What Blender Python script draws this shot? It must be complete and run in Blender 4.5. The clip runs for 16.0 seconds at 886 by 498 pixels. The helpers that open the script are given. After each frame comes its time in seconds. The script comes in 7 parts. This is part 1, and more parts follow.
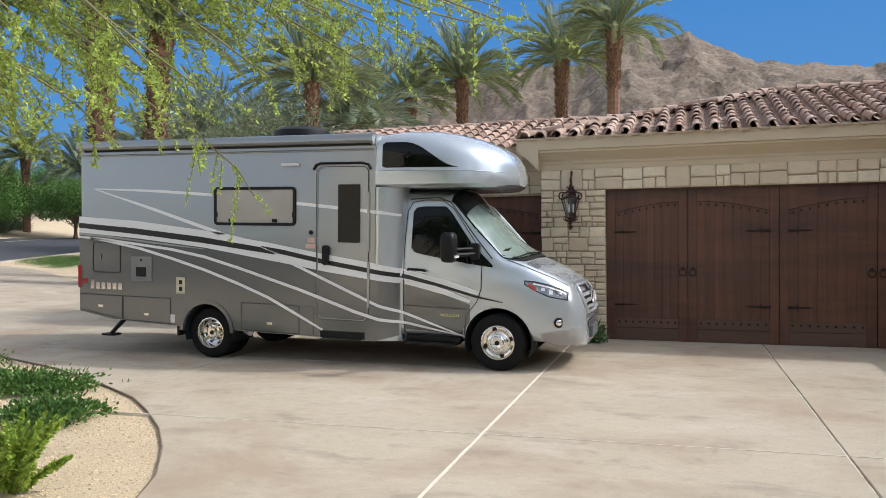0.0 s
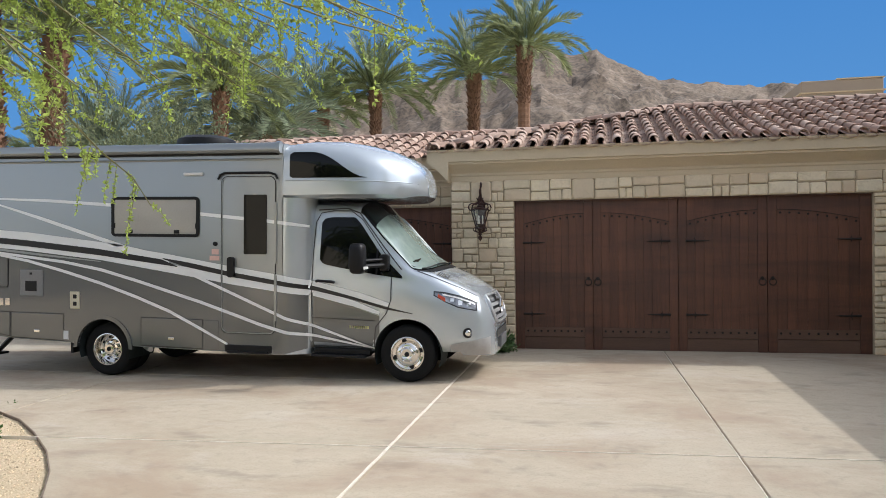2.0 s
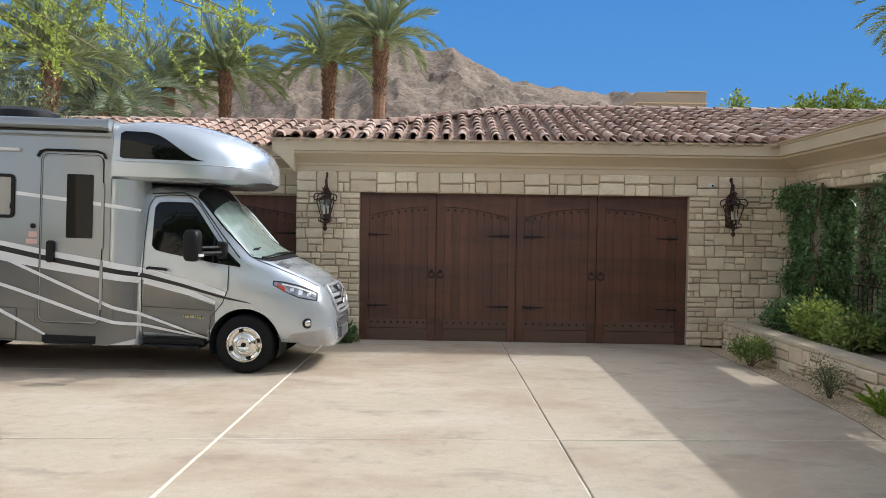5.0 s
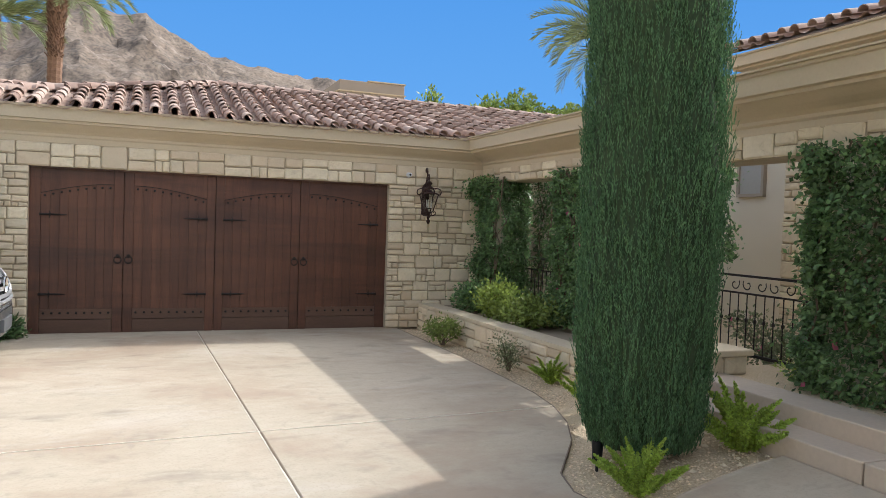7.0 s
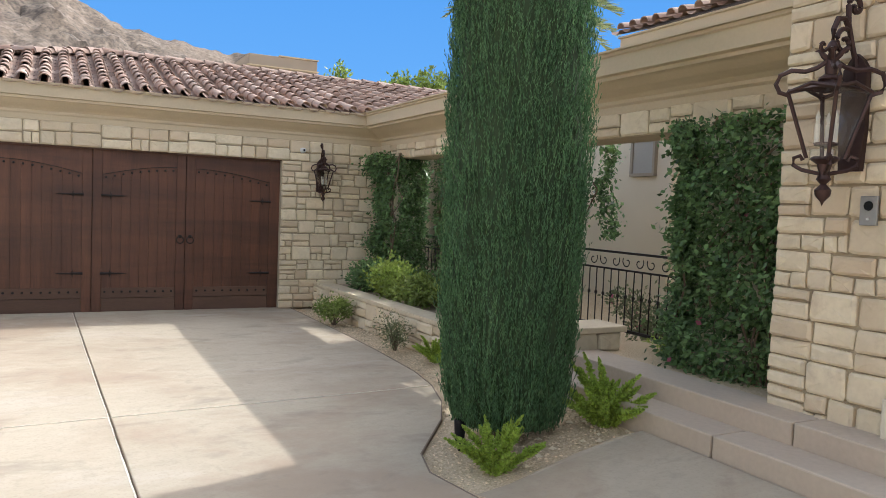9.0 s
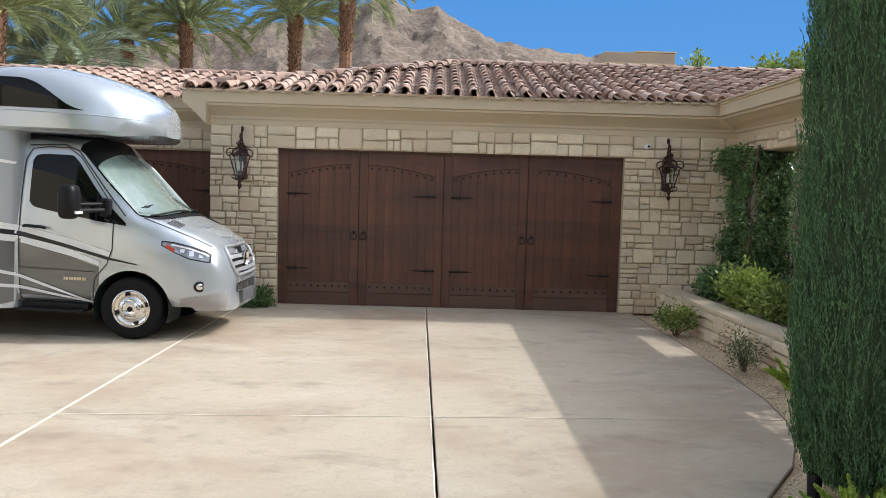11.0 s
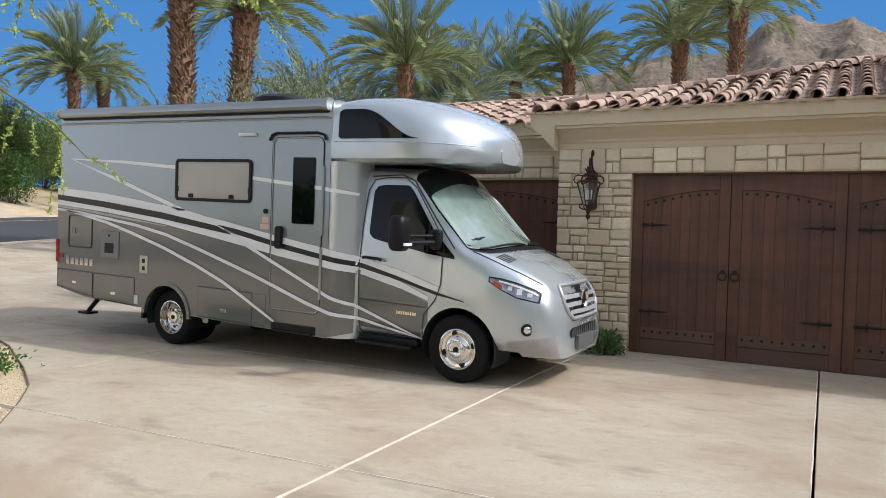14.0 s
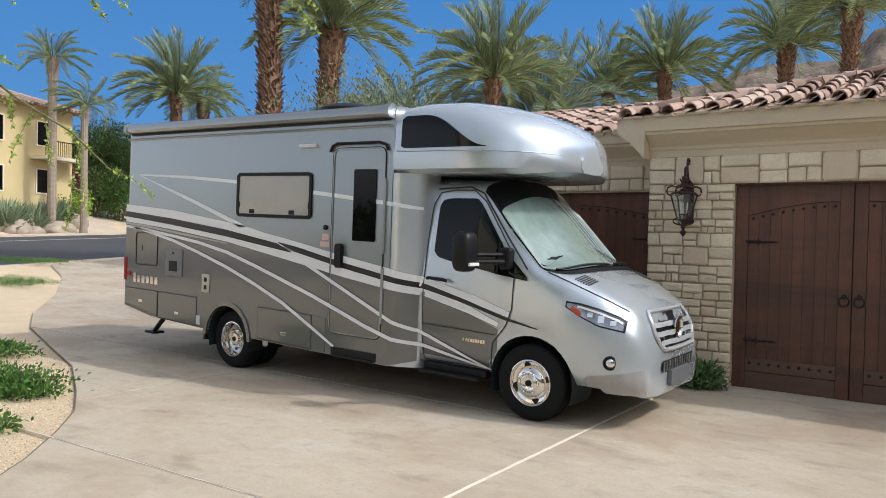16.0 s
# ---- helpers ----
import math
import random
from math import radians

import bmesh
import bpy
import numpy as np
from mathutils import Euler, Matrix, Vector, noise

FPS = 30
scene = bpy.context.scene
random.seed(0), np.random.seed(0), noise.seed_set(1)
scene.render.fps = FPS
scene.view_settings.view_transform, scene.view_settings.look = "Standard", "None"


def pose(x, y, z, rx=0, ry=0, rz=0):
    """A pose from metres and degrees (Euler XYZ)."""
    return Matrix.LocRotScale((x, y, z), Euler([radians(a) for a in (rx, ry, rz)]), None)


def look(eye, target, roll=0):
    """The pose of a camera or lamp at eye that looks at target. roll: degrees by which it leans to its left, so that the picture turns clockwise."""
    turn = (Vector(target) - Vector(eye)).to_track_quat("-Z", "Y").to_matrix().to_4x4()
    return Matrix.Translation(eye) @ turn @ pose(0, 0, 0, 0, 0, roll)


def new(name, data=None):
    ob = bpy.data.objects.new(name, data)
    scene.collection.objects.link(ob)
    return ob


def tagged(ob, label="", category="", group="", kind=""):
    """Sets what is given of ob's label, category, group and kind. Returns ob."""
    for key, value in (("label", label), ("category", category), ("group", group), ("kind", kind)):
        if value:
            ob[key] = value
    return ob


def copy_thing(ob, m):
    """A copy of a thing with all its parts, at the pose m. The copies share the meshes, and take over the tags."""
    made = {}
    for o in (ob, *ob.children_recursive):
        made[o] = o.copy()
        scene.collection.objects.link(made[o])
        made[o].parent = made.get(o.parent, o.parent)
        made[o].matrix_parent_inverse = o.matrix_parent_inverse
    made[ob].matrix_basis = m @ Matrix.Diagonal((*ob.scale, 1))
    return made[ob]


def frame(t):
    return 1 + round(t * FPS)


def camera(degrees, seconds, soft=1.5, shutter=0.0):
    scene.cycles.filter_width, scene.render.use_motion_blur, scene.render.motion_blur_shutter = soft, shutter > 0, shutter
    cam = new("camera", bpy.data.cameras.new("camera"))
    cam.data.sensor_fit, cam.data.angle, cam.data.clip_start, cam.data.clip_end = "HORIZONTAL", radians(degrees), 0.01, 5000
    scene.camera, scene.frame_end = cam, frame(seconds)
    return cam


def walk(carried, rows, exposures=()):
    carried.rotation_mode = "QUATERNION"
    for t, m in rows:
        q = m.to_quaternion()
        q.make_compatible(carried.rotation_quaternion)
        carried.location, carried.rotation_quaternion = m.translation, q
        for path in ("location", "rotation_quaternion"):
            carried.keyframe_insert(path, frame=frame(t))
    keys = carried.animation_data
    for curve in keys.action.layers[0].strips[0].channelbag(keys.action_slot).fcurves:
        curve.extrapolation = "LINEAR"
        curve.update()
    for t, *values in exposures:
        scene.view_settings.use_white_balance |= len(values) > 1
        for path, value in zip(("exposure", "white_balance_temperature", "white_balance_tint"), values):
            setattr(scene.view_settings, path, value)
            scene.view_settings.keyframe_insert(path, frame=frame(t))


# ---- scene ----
cam = camera(61.2, 16.0, 0.8)
PATH = [
    (0, (0.334, -0.047, 1.832), (-0.298, 1.849, 1.779), -0.7),
    (0.5, (0.346, -0.062, 1.834), (-0.25, 1.846, 1.786), -0.8),
    (1, (0.364, -0.035, 1.831), (-0.178, 1.89, 1.79), -0.8),
    (1.5, (0.365, -0.027, 1.835), (-0.109, 1.916, 1.801), -0.7),
    (2, (0.399, -0.003, 1.823), (-0.015, 1.954, 1.798), -0.8),
    (2.5, (0.406, -0.01, 1.823), (0.049, 1.957, 1.801), -0.7),
    (3, (0.401, -0.038, 1.831), (0.097, 1.939, 1.809), -0.3),
    (3.2, (0.435, 0.0, 1.827), (0.142, 1.978, 1.801), -0.6),
    (5.3, (0.552, -0.025, 1.81), (0.614, 1.973, 1.762), 1.0),
    (5.5, (0.548, -0.016, 1.808), (0.679, 1.979, 1.758), 1.0),
    (6, (0.563, 0.086, 1.787), (0.884, 2.059, 1.734), 1.5),
    (6.5, (0.516, 0.106, 1.829), (1.057, 2.03, 1.766), 1.8),
    (7, (0.559, 0.12, 1.814), (1.299, 1.976, 1.746), 2.0),
    (7.5, (0.627, 0.092, 1.797), (1.529, 1.875, 1.715), 2.3),
    (8, (0.764, 0.034, 1.803), (1.766, 1.762, 1.702), 2.4),
    (8.2, (0.845, 0.045, 1.767), (1.863, 1.764, 1.668), 2.7),
    (10.3, (1.406, 0.356, 1.801), (1.815, 2.308, 1.661), 1.5),
    (10.5, (1.464, 0.415, 1.803), (1.762, 2.387, 1.661), 1.5),
    (11, (1.494, 0.575, 1.8), (1.512, 2.569, 1.654), 1.6),
    (11.5, (1.475, 0.821, 1.793), (1.244, 2.803, 1.65), 1.5),
    (12, (1.551, 1.083, 1.77), (1.076, 3.021, 1.634), 1.4),
    (12.5, (1.651, 1.33, 1.794), (0.997, 3.216, 1.668), 1.4),
    (13, (1.635, 1.572, 1.765), (0.852, 3.409, 1.651), 1.4),
    (13.5, (1.59, 1.854, 1.775), (0.71, 3.647, 1.675), 1.3),
    (14, (1.622, 2.132, 1.763), (0.669, 3.888, 1.683), 1.3),
    (14.5, (1.631, 2.367, 1.797), (0.612, 4.087, 1.732), 1.4),
    (15, (1.476, 2.556, 1.772), (0.404, 4.244, 1.716), 1.6),
    (15.5, (1.406, 2.732, 1.763), (0.287, 4.389, 1.715), 1.5),
    (16, (1.397, 2.98, 1.772), (0.233, 4.606, 1.73), 1.2),
]
walk(cam, [(t, look(eye, target, roll)) for t, eye, target, roll in PATH], [(t, e, 6050, 10) for t, e in ((0, 0.0), (3.2, 0.03), (5.5, 0.2), (7, 0.45), (8.2, 0.6), (10.5, 0.38), (12, 0.1), (16, -0.05))])

# ---- world, sun ----
SUN = Vector((0.945, 0.285, 1.0)).normalized()
world = bpy.data.worlds.new("world")
scene.world = world
world.use_nodes = True
wn = world.node_tree.nodes
sky = wn.new("ShaderNodeTexSky")
sky.sky_type = "NISHITA"
sky.sun_disc = False
sky.sun_elevation = math.asin(SUN.z)
sky.sun_rotation = math.atan2(SUN.x, SUN.y)
sky.altitude, sky.air_density, sky.dust_density, sky.ozone_density = 200, 1.0, 4.0, 1.0
hazy_air = wn.new("ShaderNodeHueSaturation")
hazy_air.inputs["Saturation"].default_value = 0.42
world.node_tree.links.new(sky.outputs[0], hazy_air.inputs["Color"])
world.node_tree.links.new(hazy_air.outputs[0], wn["Background"].inputs[0])
wn["Background"].inputs[1].default_value = 0.235
sun = new("sun", bpy.data.lights.new("sun", "SUN"))
sun.data.energy, sun.data.angle, sun.data.color = 2.2, radians(0.5), (1.0, 0.955, 0.87)
sun.matrix_world = look(SUN * 60, (0, 0, 0))

# ---- helpers of this scene ----
R = random.Random(7)


def finish(name, bm, material, smooth=False):
    me = bpy.data.meshes.new(name)
    bmesh.ops.recalc_face_normals(bm, faces=bm.faces)
    if smooth:
        for f in bm.faces:
            f.smooth = True
    bm.to_mesh(me)
    bm.free()
    me.materials.append(material)
    if smooth:
        me.set_sharp_from_angle(angle=radians(38))
    return new(name, me)


def part(name, bm, material, parent, label="", smooth=False):
    ob = finish(name, bm, material, smooth)
    ob.parent = parent
    if label:
        tagged(ob, label)
    return ob


def split_part(name, bm, material, parent, label="", smooth=False):
    """Links every loose piece of a bmesh as a part of its own."""
    bm.verts.index_update()
    seen, obs = set(), []
    for v0 in bm.verts:
        if v0.index in seen:
            continue
        stack, isl = [v0], []
        seen.add(v0.index)
        while stack:
            v = stack.pop()
            isl.append(v)
            for e in v.link_edges:
                w = e.other_vert(v)
                if w.index not in seen:
                    seen.add(w.index)
                    stack.append(w)
        nb_ = bmesh.new()
        mp = {v.index: nb_.verts.new(v.co) for v in isl}
        for f in {f for v in isl for f in v.link_faces}:
            nb_.faces.new([mp[v.index] for v in f.verts])
        obs.append(part(name, nb_, material, parent, label, smooth))
    bm.free()
    return obs


def structure(name, bm, material, label="", category="", smooth=False):
    return tagged(finish(name, bm, material, smooth), label, category, kind="structure")


def thing(name, label, category, m=None, group=""):
    ob = new(name)
    ob.empty_display_size = 0.1
    if m is not None:
        ob.matrix_world = m
    return tagged(ob, label, category, group)


def B(*boxes, bevel=0.0):
    """A bmesh of boxes (x0, x1, y0, y1, z0, z1)."""
    bm = bmesh.new()
    for b in boxes:
        add_box(bm, *b)
    if bevel:
        bmesh.ops.bevel(bm, geom=list(bm.edges), offset=bevel, segments=2, profile=0.5, affect="EDGES")
    return bm


def add_box(bm, x0, x1, y0, y1, z0, z1):
    v = [bm.verts.new((x, y, z)) for z in (z0, z1) for x, y in ((x0, y0), (x1, y0), (x1, y1), (x0, y1))]
    for q in ((3, 2, 1, 0), (4, 5, 6, 7), (0, 1, 5, 4), (1, 2, 6, 5), (2, 3, 7, 6), (3, 0, 4, 7)):
        bm.faces.new([v[i] for i in q])


def prism(bm, pts, a, b, axis="z"):
    """Extrudes a flat outline from a to b along an axis; outline in (x,y), (x,z) or (y,z)."""
    put = {"z": lambda p, h: (p[0], p[1], h), "y": lambda p, h: (p[0], h, p[1]), "x": lambda p, h: (h, p[0], p[1])}[axis]
    lo = [bm.verts.new(put(p, a)) for p in pts]
    hi = [bm.verts.new(put(p, b)) for p in pts]
    bm.faces.new(lo)
    bm.faces.new(hi)
    for i in range(len(pts)):
        j = (i + 1) % len(pts)
        bm.faces.new((lo[i], lo[j], hi[j], hi[i]))
    return bm


def tube(bm, pts, r, seg=6, cap=True):
    """Sweeps a circle along points; r is a number or a list."""
    pts = [Vector(p) for p in pts]
    rings = []
    up = Vector((0, 0, 1))
    for i, p in enumerate(pts):
        d = (pts[min(i + 1, len(pts) - 1)] - pts[max(i - 1, 0)]).normalized()
        a = d.cross(up)
        if a.length < 0.05:
            a = d.cross(Vector((0, 1, 0)))
        a.normalize()
        b = d.cross(a)
        rr = r[i] if isinstance(r, (list, tuple)) else r
        rings.append([bm.verts.new(p + (a * math.cos(k) + b * math.sin(k)) * rr) for k in (2 * math.pi * j / seg for j in range(seg))])
    for u, w in zip(rings, rings[1:]):
        for j in range(seg):
            bm.faces.new((u[j], u[(j + 1) % seg], w[(j + 1) % seg], w[j]))
    if cap and seg > 2:
        bm.faces.new(rings[0])
        bm.faces.new(rings[-1])
    return bm


def lathe(bm, prof, seg=16, m=None):
    """Turns (radius, z) about z; m places it."""
    m = m or Matrix()
    rings = []
    for r, z in prof:
        if r < 1e-5:
            rings.append([bm.verts.new(m @ Vector((0, 0, z)))])
        else:
            rings.append([bm.verts.new(m @ Vector((r * math.cos(k), r * math.sin(k), z))) for k in (2 * math.pi * j / seg for j in range(seg))])
    for u, w in zip(rings, rings[1:]):
        for j in range(seg):
            q = [u[j % len(u)], u[(j + 1) % len(u)], w[(j + 1) % len(w)], w[j % len(w)]]
            q = [v for i, v in enumerate(q) if v not in q[:i]]
            if len(q) > 2:
                bm.faces.new(q)
    return bm


def lerp_list(rows, u):
    if u <= rows[0][0]:
        return rows[0][1]
    for (a, x), (b, y) in zip(rows, rows[1:]):
        if u <= b:
            return x + (y - x) * (u - a) / (b - a)
    return rows[-1][1]


def smoothstep(a, b, x):
    k = min(1, max(0, (x - a) / (b - a)))
    return k * k * (3 - 2 * k)


# ---- materials ----
def mat(name, c1, c2=None, big=0.8, fine=30.0, rough=0.8, metal=0.0, bump=0.1, rand=0.0, mixed=0.6, spec=0.5, coat=0.0, stretch=(1, 1, 1), tint=None, island=0.0, roughvar=0.0, contrast=0.25):
    """Two-scale noise between two colours, fine grain in the relief, and a change from piece to piece."""
    m = bpy.data.materials.new(name)
    m.use_nodes = True
    nt = m.node_tree
    n, l = nt.nodes, nt.links
    bs = n["Principled BSDF"]
    c2 = c2 or tuple(c * 0.75 for c in c1)
    geo = n.new("ShaderNodeNewGeometry")
    mp = n.new("ShaderNodeMapping")
    mp.inputs["Scale"].default_value = stretch
    l.new(geo.outputs["Position"], mp.inputs["Vector"])
    n1, n2 = n.new("ShaderNodeTexNoise"), n.new("ShaderNodeTexNoise")
    n1.inputs["Scale"].default_value, n1.inputs["Detail"].default_value = big, 5
    n2.inputs["Scale"].default_value, n2.inputs["Detail"].default_value = fine, 4
    l.new(mp.outputs[0], n1.inputs["Vector"])
    l.new(mp.outputs[0], n2.inputs["Vector"])
    add = n.new("ShaderNodeMix")
    add.inputs[0].default_value = 1 - mixed
    l.new(n1.outputs[0], add.inputs[2])
    l.new(n2.outputs[0], add.inputs[3])
    ramp = n.new("ShaderNodeMapRange")
    ramp.inputs[1].default_value, ramp.inputs[2].default_value = 0.5 - contrast, 0.5 + contrast
    l.new(add.outputs[0], ramp.inputs[0])
    mix = n.new("ShaderNodeMix")
    mix.data_type = "RGBA"
    mix.inputs[6].default_value, mix.inputs[7].default_value = (*c1, 1), (*c2, 1)
    l.new(ramp.outputs[0], mix.inputs[0])
    out = mix.outputs[2]
    if rand or island:
        src = n.new("ShaderNodeObjectInfo").outputs["Random"] if rand else geo.outputs["Random Per Island"]
        hsv = n.new("ShaderNodeHueSaturation")
        mr = n.new("ShaderNodeMapRange")
        k = rand or island
        mr.inputs[3].default_value, mr.inputs[4].default_value = 1 - k, 1 + k
        l.new(src, mr.inputs[0])
        l.new(mr.outputs[0], hsv.inputs["Value"])
        l.new(out, hsv.inputs["Color"])
        out = hsv.outputs[0]
        if tint:
            w = n.new("ShaderNodeTexWhiteNoise")
            w.noise_dimensions = "1D"
            l.new(src, w.inputs["W"])
            pw = n.new("ShaderNodeMath")
            pw.operation = "POWER"
            pw.inputs[1].default_value = 2.0
            l.new(w.outputs[0], pw.inputs[0])
            mt = n.new("ShaderNodeMix")
            mt.data_type = "RGBA"
            l.new(pw.outputs[0], mt.inputs[0])
            l.new(out, mt.inputs[6])
            mt.inputs[7].default_value = (*tint, 1)
            out = mt.outputs[2]
    l.new(out, bs.inputs["Base Color"])
    bs.inputs["Roughness"].default_value, bs.inputs["Metallic"].default_value = rough, metal
    if roughvar:
        rr = n.new("ShaderNodeMapRange")
        rr.inputs[3].default_value, rr.inputs[4].default_value = rough - roughvar, rough + roughvar
        l.new(n1.outputs[0], rr.inputs[0])
        l.new(rr.outputs[0], bs.inputs["Roughness"])
    bs.inputs["Specular IOR Level"].default_value = spec
    bs.inputs["Coat Weight"].default_value = coat
    bs.inputs["Coat Roughness"].default_value = 0.05
    if bump:
        b = n.new("ShaderNodeBump")
        b.inputs["Strength"].default_value, b.inputs["Distance"].default_value = min(1, bump * 2), 0.02
        l.new(add.outputs[0], b.inputs["Height"])
        l.new(b.outputs[0], bs.inputs["Normal"])
    return m


def glass(name, clear=0.9):
    """Thin clear sheet: mostly see-through, with a faint gloss."""
    m = bpy.data.materials.new(name)
    m.use_nodes = True
    n, l = m.node_tree.nodes, m.node_tree.links
    tr, gl, mx = n.new("ShaderNodeBsdfTransparent"), n.new("ShaderNodeBsdfGlossy"), n.new("ShaderNodeMixShader")
    gl.inputs["Roughness"].default_value = 0.03
    mx.inputs[0].default_value = 1 - clear
    l.new(tr.outputs[0], mx.inputs[1])
    l.new(gl.outputs[0], mx.inputs[2])
    l.new(mx.outputs[0], n["Material Output"].inputs["Surface"])
    return m


def leafy(name, c1, c2, vary=0.3, rough=0.55, through_=0.35):
    """Leaf colour that changes from leaf to leaf and lets some light through."""
    m = mat(name, c1, c2, big=3, fine=40, rough=rough, bump=0.0, island=vary, spec=0.3)
    n, l = m.node_tree.nodes, m.node_tree.links
    bs = n["Principled BSDF"]
    src = bs.inputs["Base Color"].links[0].from_socket
    tl, mx = n.new("ShaderNodeBsdfTranslucent"), n.new("ShaderNodeMixShader")
    mx.inputs[0].default_value = through_
    l.new(src, tl.inputs["Color"])
    l.new(bs.outputs[0], mx.inputs[1])
    l.new(tl.outputs[0], mx.inputs[2])
    l.new(mx.outputs[0], n["Material Output"].inputs["Surface"])
    return m


def stained(m, stain, scale, lo, hi, amount, stretch=(1, 1, 1)):
    """Adds a layer of blotchy stains over a material's colour."""
    n, l = m.node_tree.nodes, m.node_tree.links
    bs = n["Principled BSDF"]
    src = bs.inputs["Base Color"].links[0].from_socket
    geo, mp = n.new("ShaderNodeNewGeometry"), n.new("ShaderNodeMapping")
    mp.inputs["Scale"].default_value = stretch
    l.new(geo.outputs["Position"], mp.inputs["Vector"])
    t = n.new("ShaderNodeTexNoise")
    t.inputs["Scale"].default_value, t.inputs["Detail"].default_value, t.inputs["Roughness"].default_value = scale, 7, 0.62
    t.inputs["Distortion"].default_value = 0.4
    l.new(mp.outputs[0], t.inputs["Vector"])
    r = n.new("ShaderNodeMapRange")
    r.inputs[1].default_value, r.inputs[2].default_value, r.inputs[4].default_value = lo, hi, amount
    l.new(t.outputs[0], r.inputs[0])
    mx = n.new("ShaderNodeMix")
    mx.data_type = "RGBA"
    l.new(r.outputs[0], mx.inputs[0])
    l.new(src, mx.inputs[6])
    mx.inputs[7].default_value = (*stain, 1)
    l.new(mx.outputs[2], bs.inputs["Base Color"])
    return m


CONCRETE = mat("concrete", (0.515, 0.445, 0.338), (0.405, 0.34, 0.25), big=0.55, fine=9, rough=0.8, bump=0.02, mixed=0.66, rand=0.05, stretch=(0.8, 1.1, 1), contrast=0.2)
stained(CONCRETE, (0.36, 0.26, 0.18), 0.6, 0.47, 0.62, 0.65, (0.9, 1.2, 1))
stained(CONCRETE, (0.22, 0.175, 0.135), 1.5, 0.56, 0.72, 0.6, (0.7, 1.4, 1))
stained(CONCRETE, (0.60, 0.56, 0.49), 0.8, 0.56, 0.74, 0.5, (0.7, 1.4, 1))
stained(CONCRETE, (0.27, 0.22, 0.17), 5.0, 0.56, 0.74, 0.45)
stained(CONCRETE, (0.33, 0.275, 0.21), 38.0, 0.50, 0.70, 0.4)
CONCRETE_GREY = mat("concrete_grey", (0.60, 0.50, 0.39), (0.45, 0.365, 0.28), big=0.9, fine=25, rough=0.85, bump=0.05)
PALEFILL = mat("pale_joint_filler", (0.86, 0.80, 0.70), (0.60, 0.52, 0.42), big=9, fine=60, rough=0.9, bump=0.2, mixed=0.5)
JOINT = mat("joint_filler", (0.34, 0.28, 0.21), (0.14, 0.11, 0.085), big=3, fine=40, rough=0.9, bump=0.05)
GRAVEL = mat("gravel", (0.74, 0.60, 0.41), (0.45, 0.34, 0.21), big=2.0, fine=60, rough=0.9, bump=0.5, mixed=0.2, contrast=0.2)
PEBBLE = mat("pebble", (0.78, 0.64, 0.45), (0.55, 0.43, 0.28), big=20, fine=80, rough=0.85, bump=0.05, island=0.35)
DIRT = mat("desert_soil", (0.40, 0.32, 0.23), (0.30, 0.23, 0.16), big=0.15, fine=8, rough=0.95, bump=0.2)
ASPHALT = mat("asphalt", (0.060, 0.062, 0.070), (0.042, 0.043, 0.048), big=0.4, fine=40, rough=0.85, bump=0.1)
STONE = mat("limestone", (0.82, 0.71, 0.52), (0.64, 0.54, 0.38), big=5, fine=26, rough=0.9, bump=0.3, rand=0.12, tint=(0.60, 0.47, 0.32))
stained(STONE, (0.50, 0.38, 0.25), 7.0, 0.54, 0.74, 0.45)
MORTAR = mat("mortar", (0.50, 0.41, 0.29), (0.38, 0.31, 0.215), big=5, fine=60, rough=0.95, bump=0.2)
PLASTER = mat("cornice_plaster", (0.62, 0.505, 0.345), (0.53, 0.43, 0.29), big=1.2, fine=35, rough=0.85, bump=0.05)
STUCCO = mat("stucco", (0.76, 0.68, 0.54), (0.70, 0.61, 0.47), big=1.0, fine=60, rough=0.9, bump=0.12)
TILE = mat("roof_tile", (0.40, 0.262, 0.195), (0.21, 0.135, 0.10), big=3, fine=18, rough=0.85, bump=0.12, rand=0.28, tint=(0.47, 0.35, 0.28), contrast=0.3)
TILE_FAR = mat("roof_tile_joined", (0.40, 0.262, 0.195), (0.21, 0.135, 0.10), big=3, fine=18, rough=0.85, bump=0.12, island=0.28, tint=(0.47, 0.35, 0.28), contrast=0.3)
UNDERLAY = mat("roof_underlay", (0.10, 0.06, 0.045), (0.06, 0.04, 0.03), rough=0.95, bump=0.1)
WOOD = mat("stained_wood", (0.165, 0.066, 0.034), (0.070, 0.028, 0.016), big=1.5, fine=14, rough=0.5, bump=0.05, rand=0.12, stretch=(6, 6, 0.5), roughvar=0.1)
stained(WOOD, (0.045, 0.021, 0.014), 0.9, 0.46, 0.64, 0.7, (0.35, 1, 2.6))
FADED = mat("faded_wood", (0.15, 0.082, 0.052), (0.09, 0.048, 0.03), big=1.5, fine=14, rough=0.65, bump=0.05, rand=0.12, stretch=(1, 6, 5))
IRON = mat("wrought_iron", (0.035, 0.028, 0.025), (0.02, 0.016, 0.014), big=10, fine=60, rough=0.5, metal=0.6, bump=0.1)
BRONZE = mat("lantern_bronze", (0.085, 0.045, 0.038), (0.05, 0.026, 0.022), big=10, fine=60, rough=0.5, metal=0.5, bump=0.1)
GLASS = glass("lantern_glass")
CANDLE = mat("candle_sleeve", (0.8, 0.75, 0.62), rough=0.6, bump=0)
WHITE = mat("white_plastic", (0.75, 0.75, 0.73), rough=0.4, bump=0)
STEEL = mat("brushed_steel", (0.45, 0.44, 0.42), rough=0.4, metal=0.7, bump=0.02)
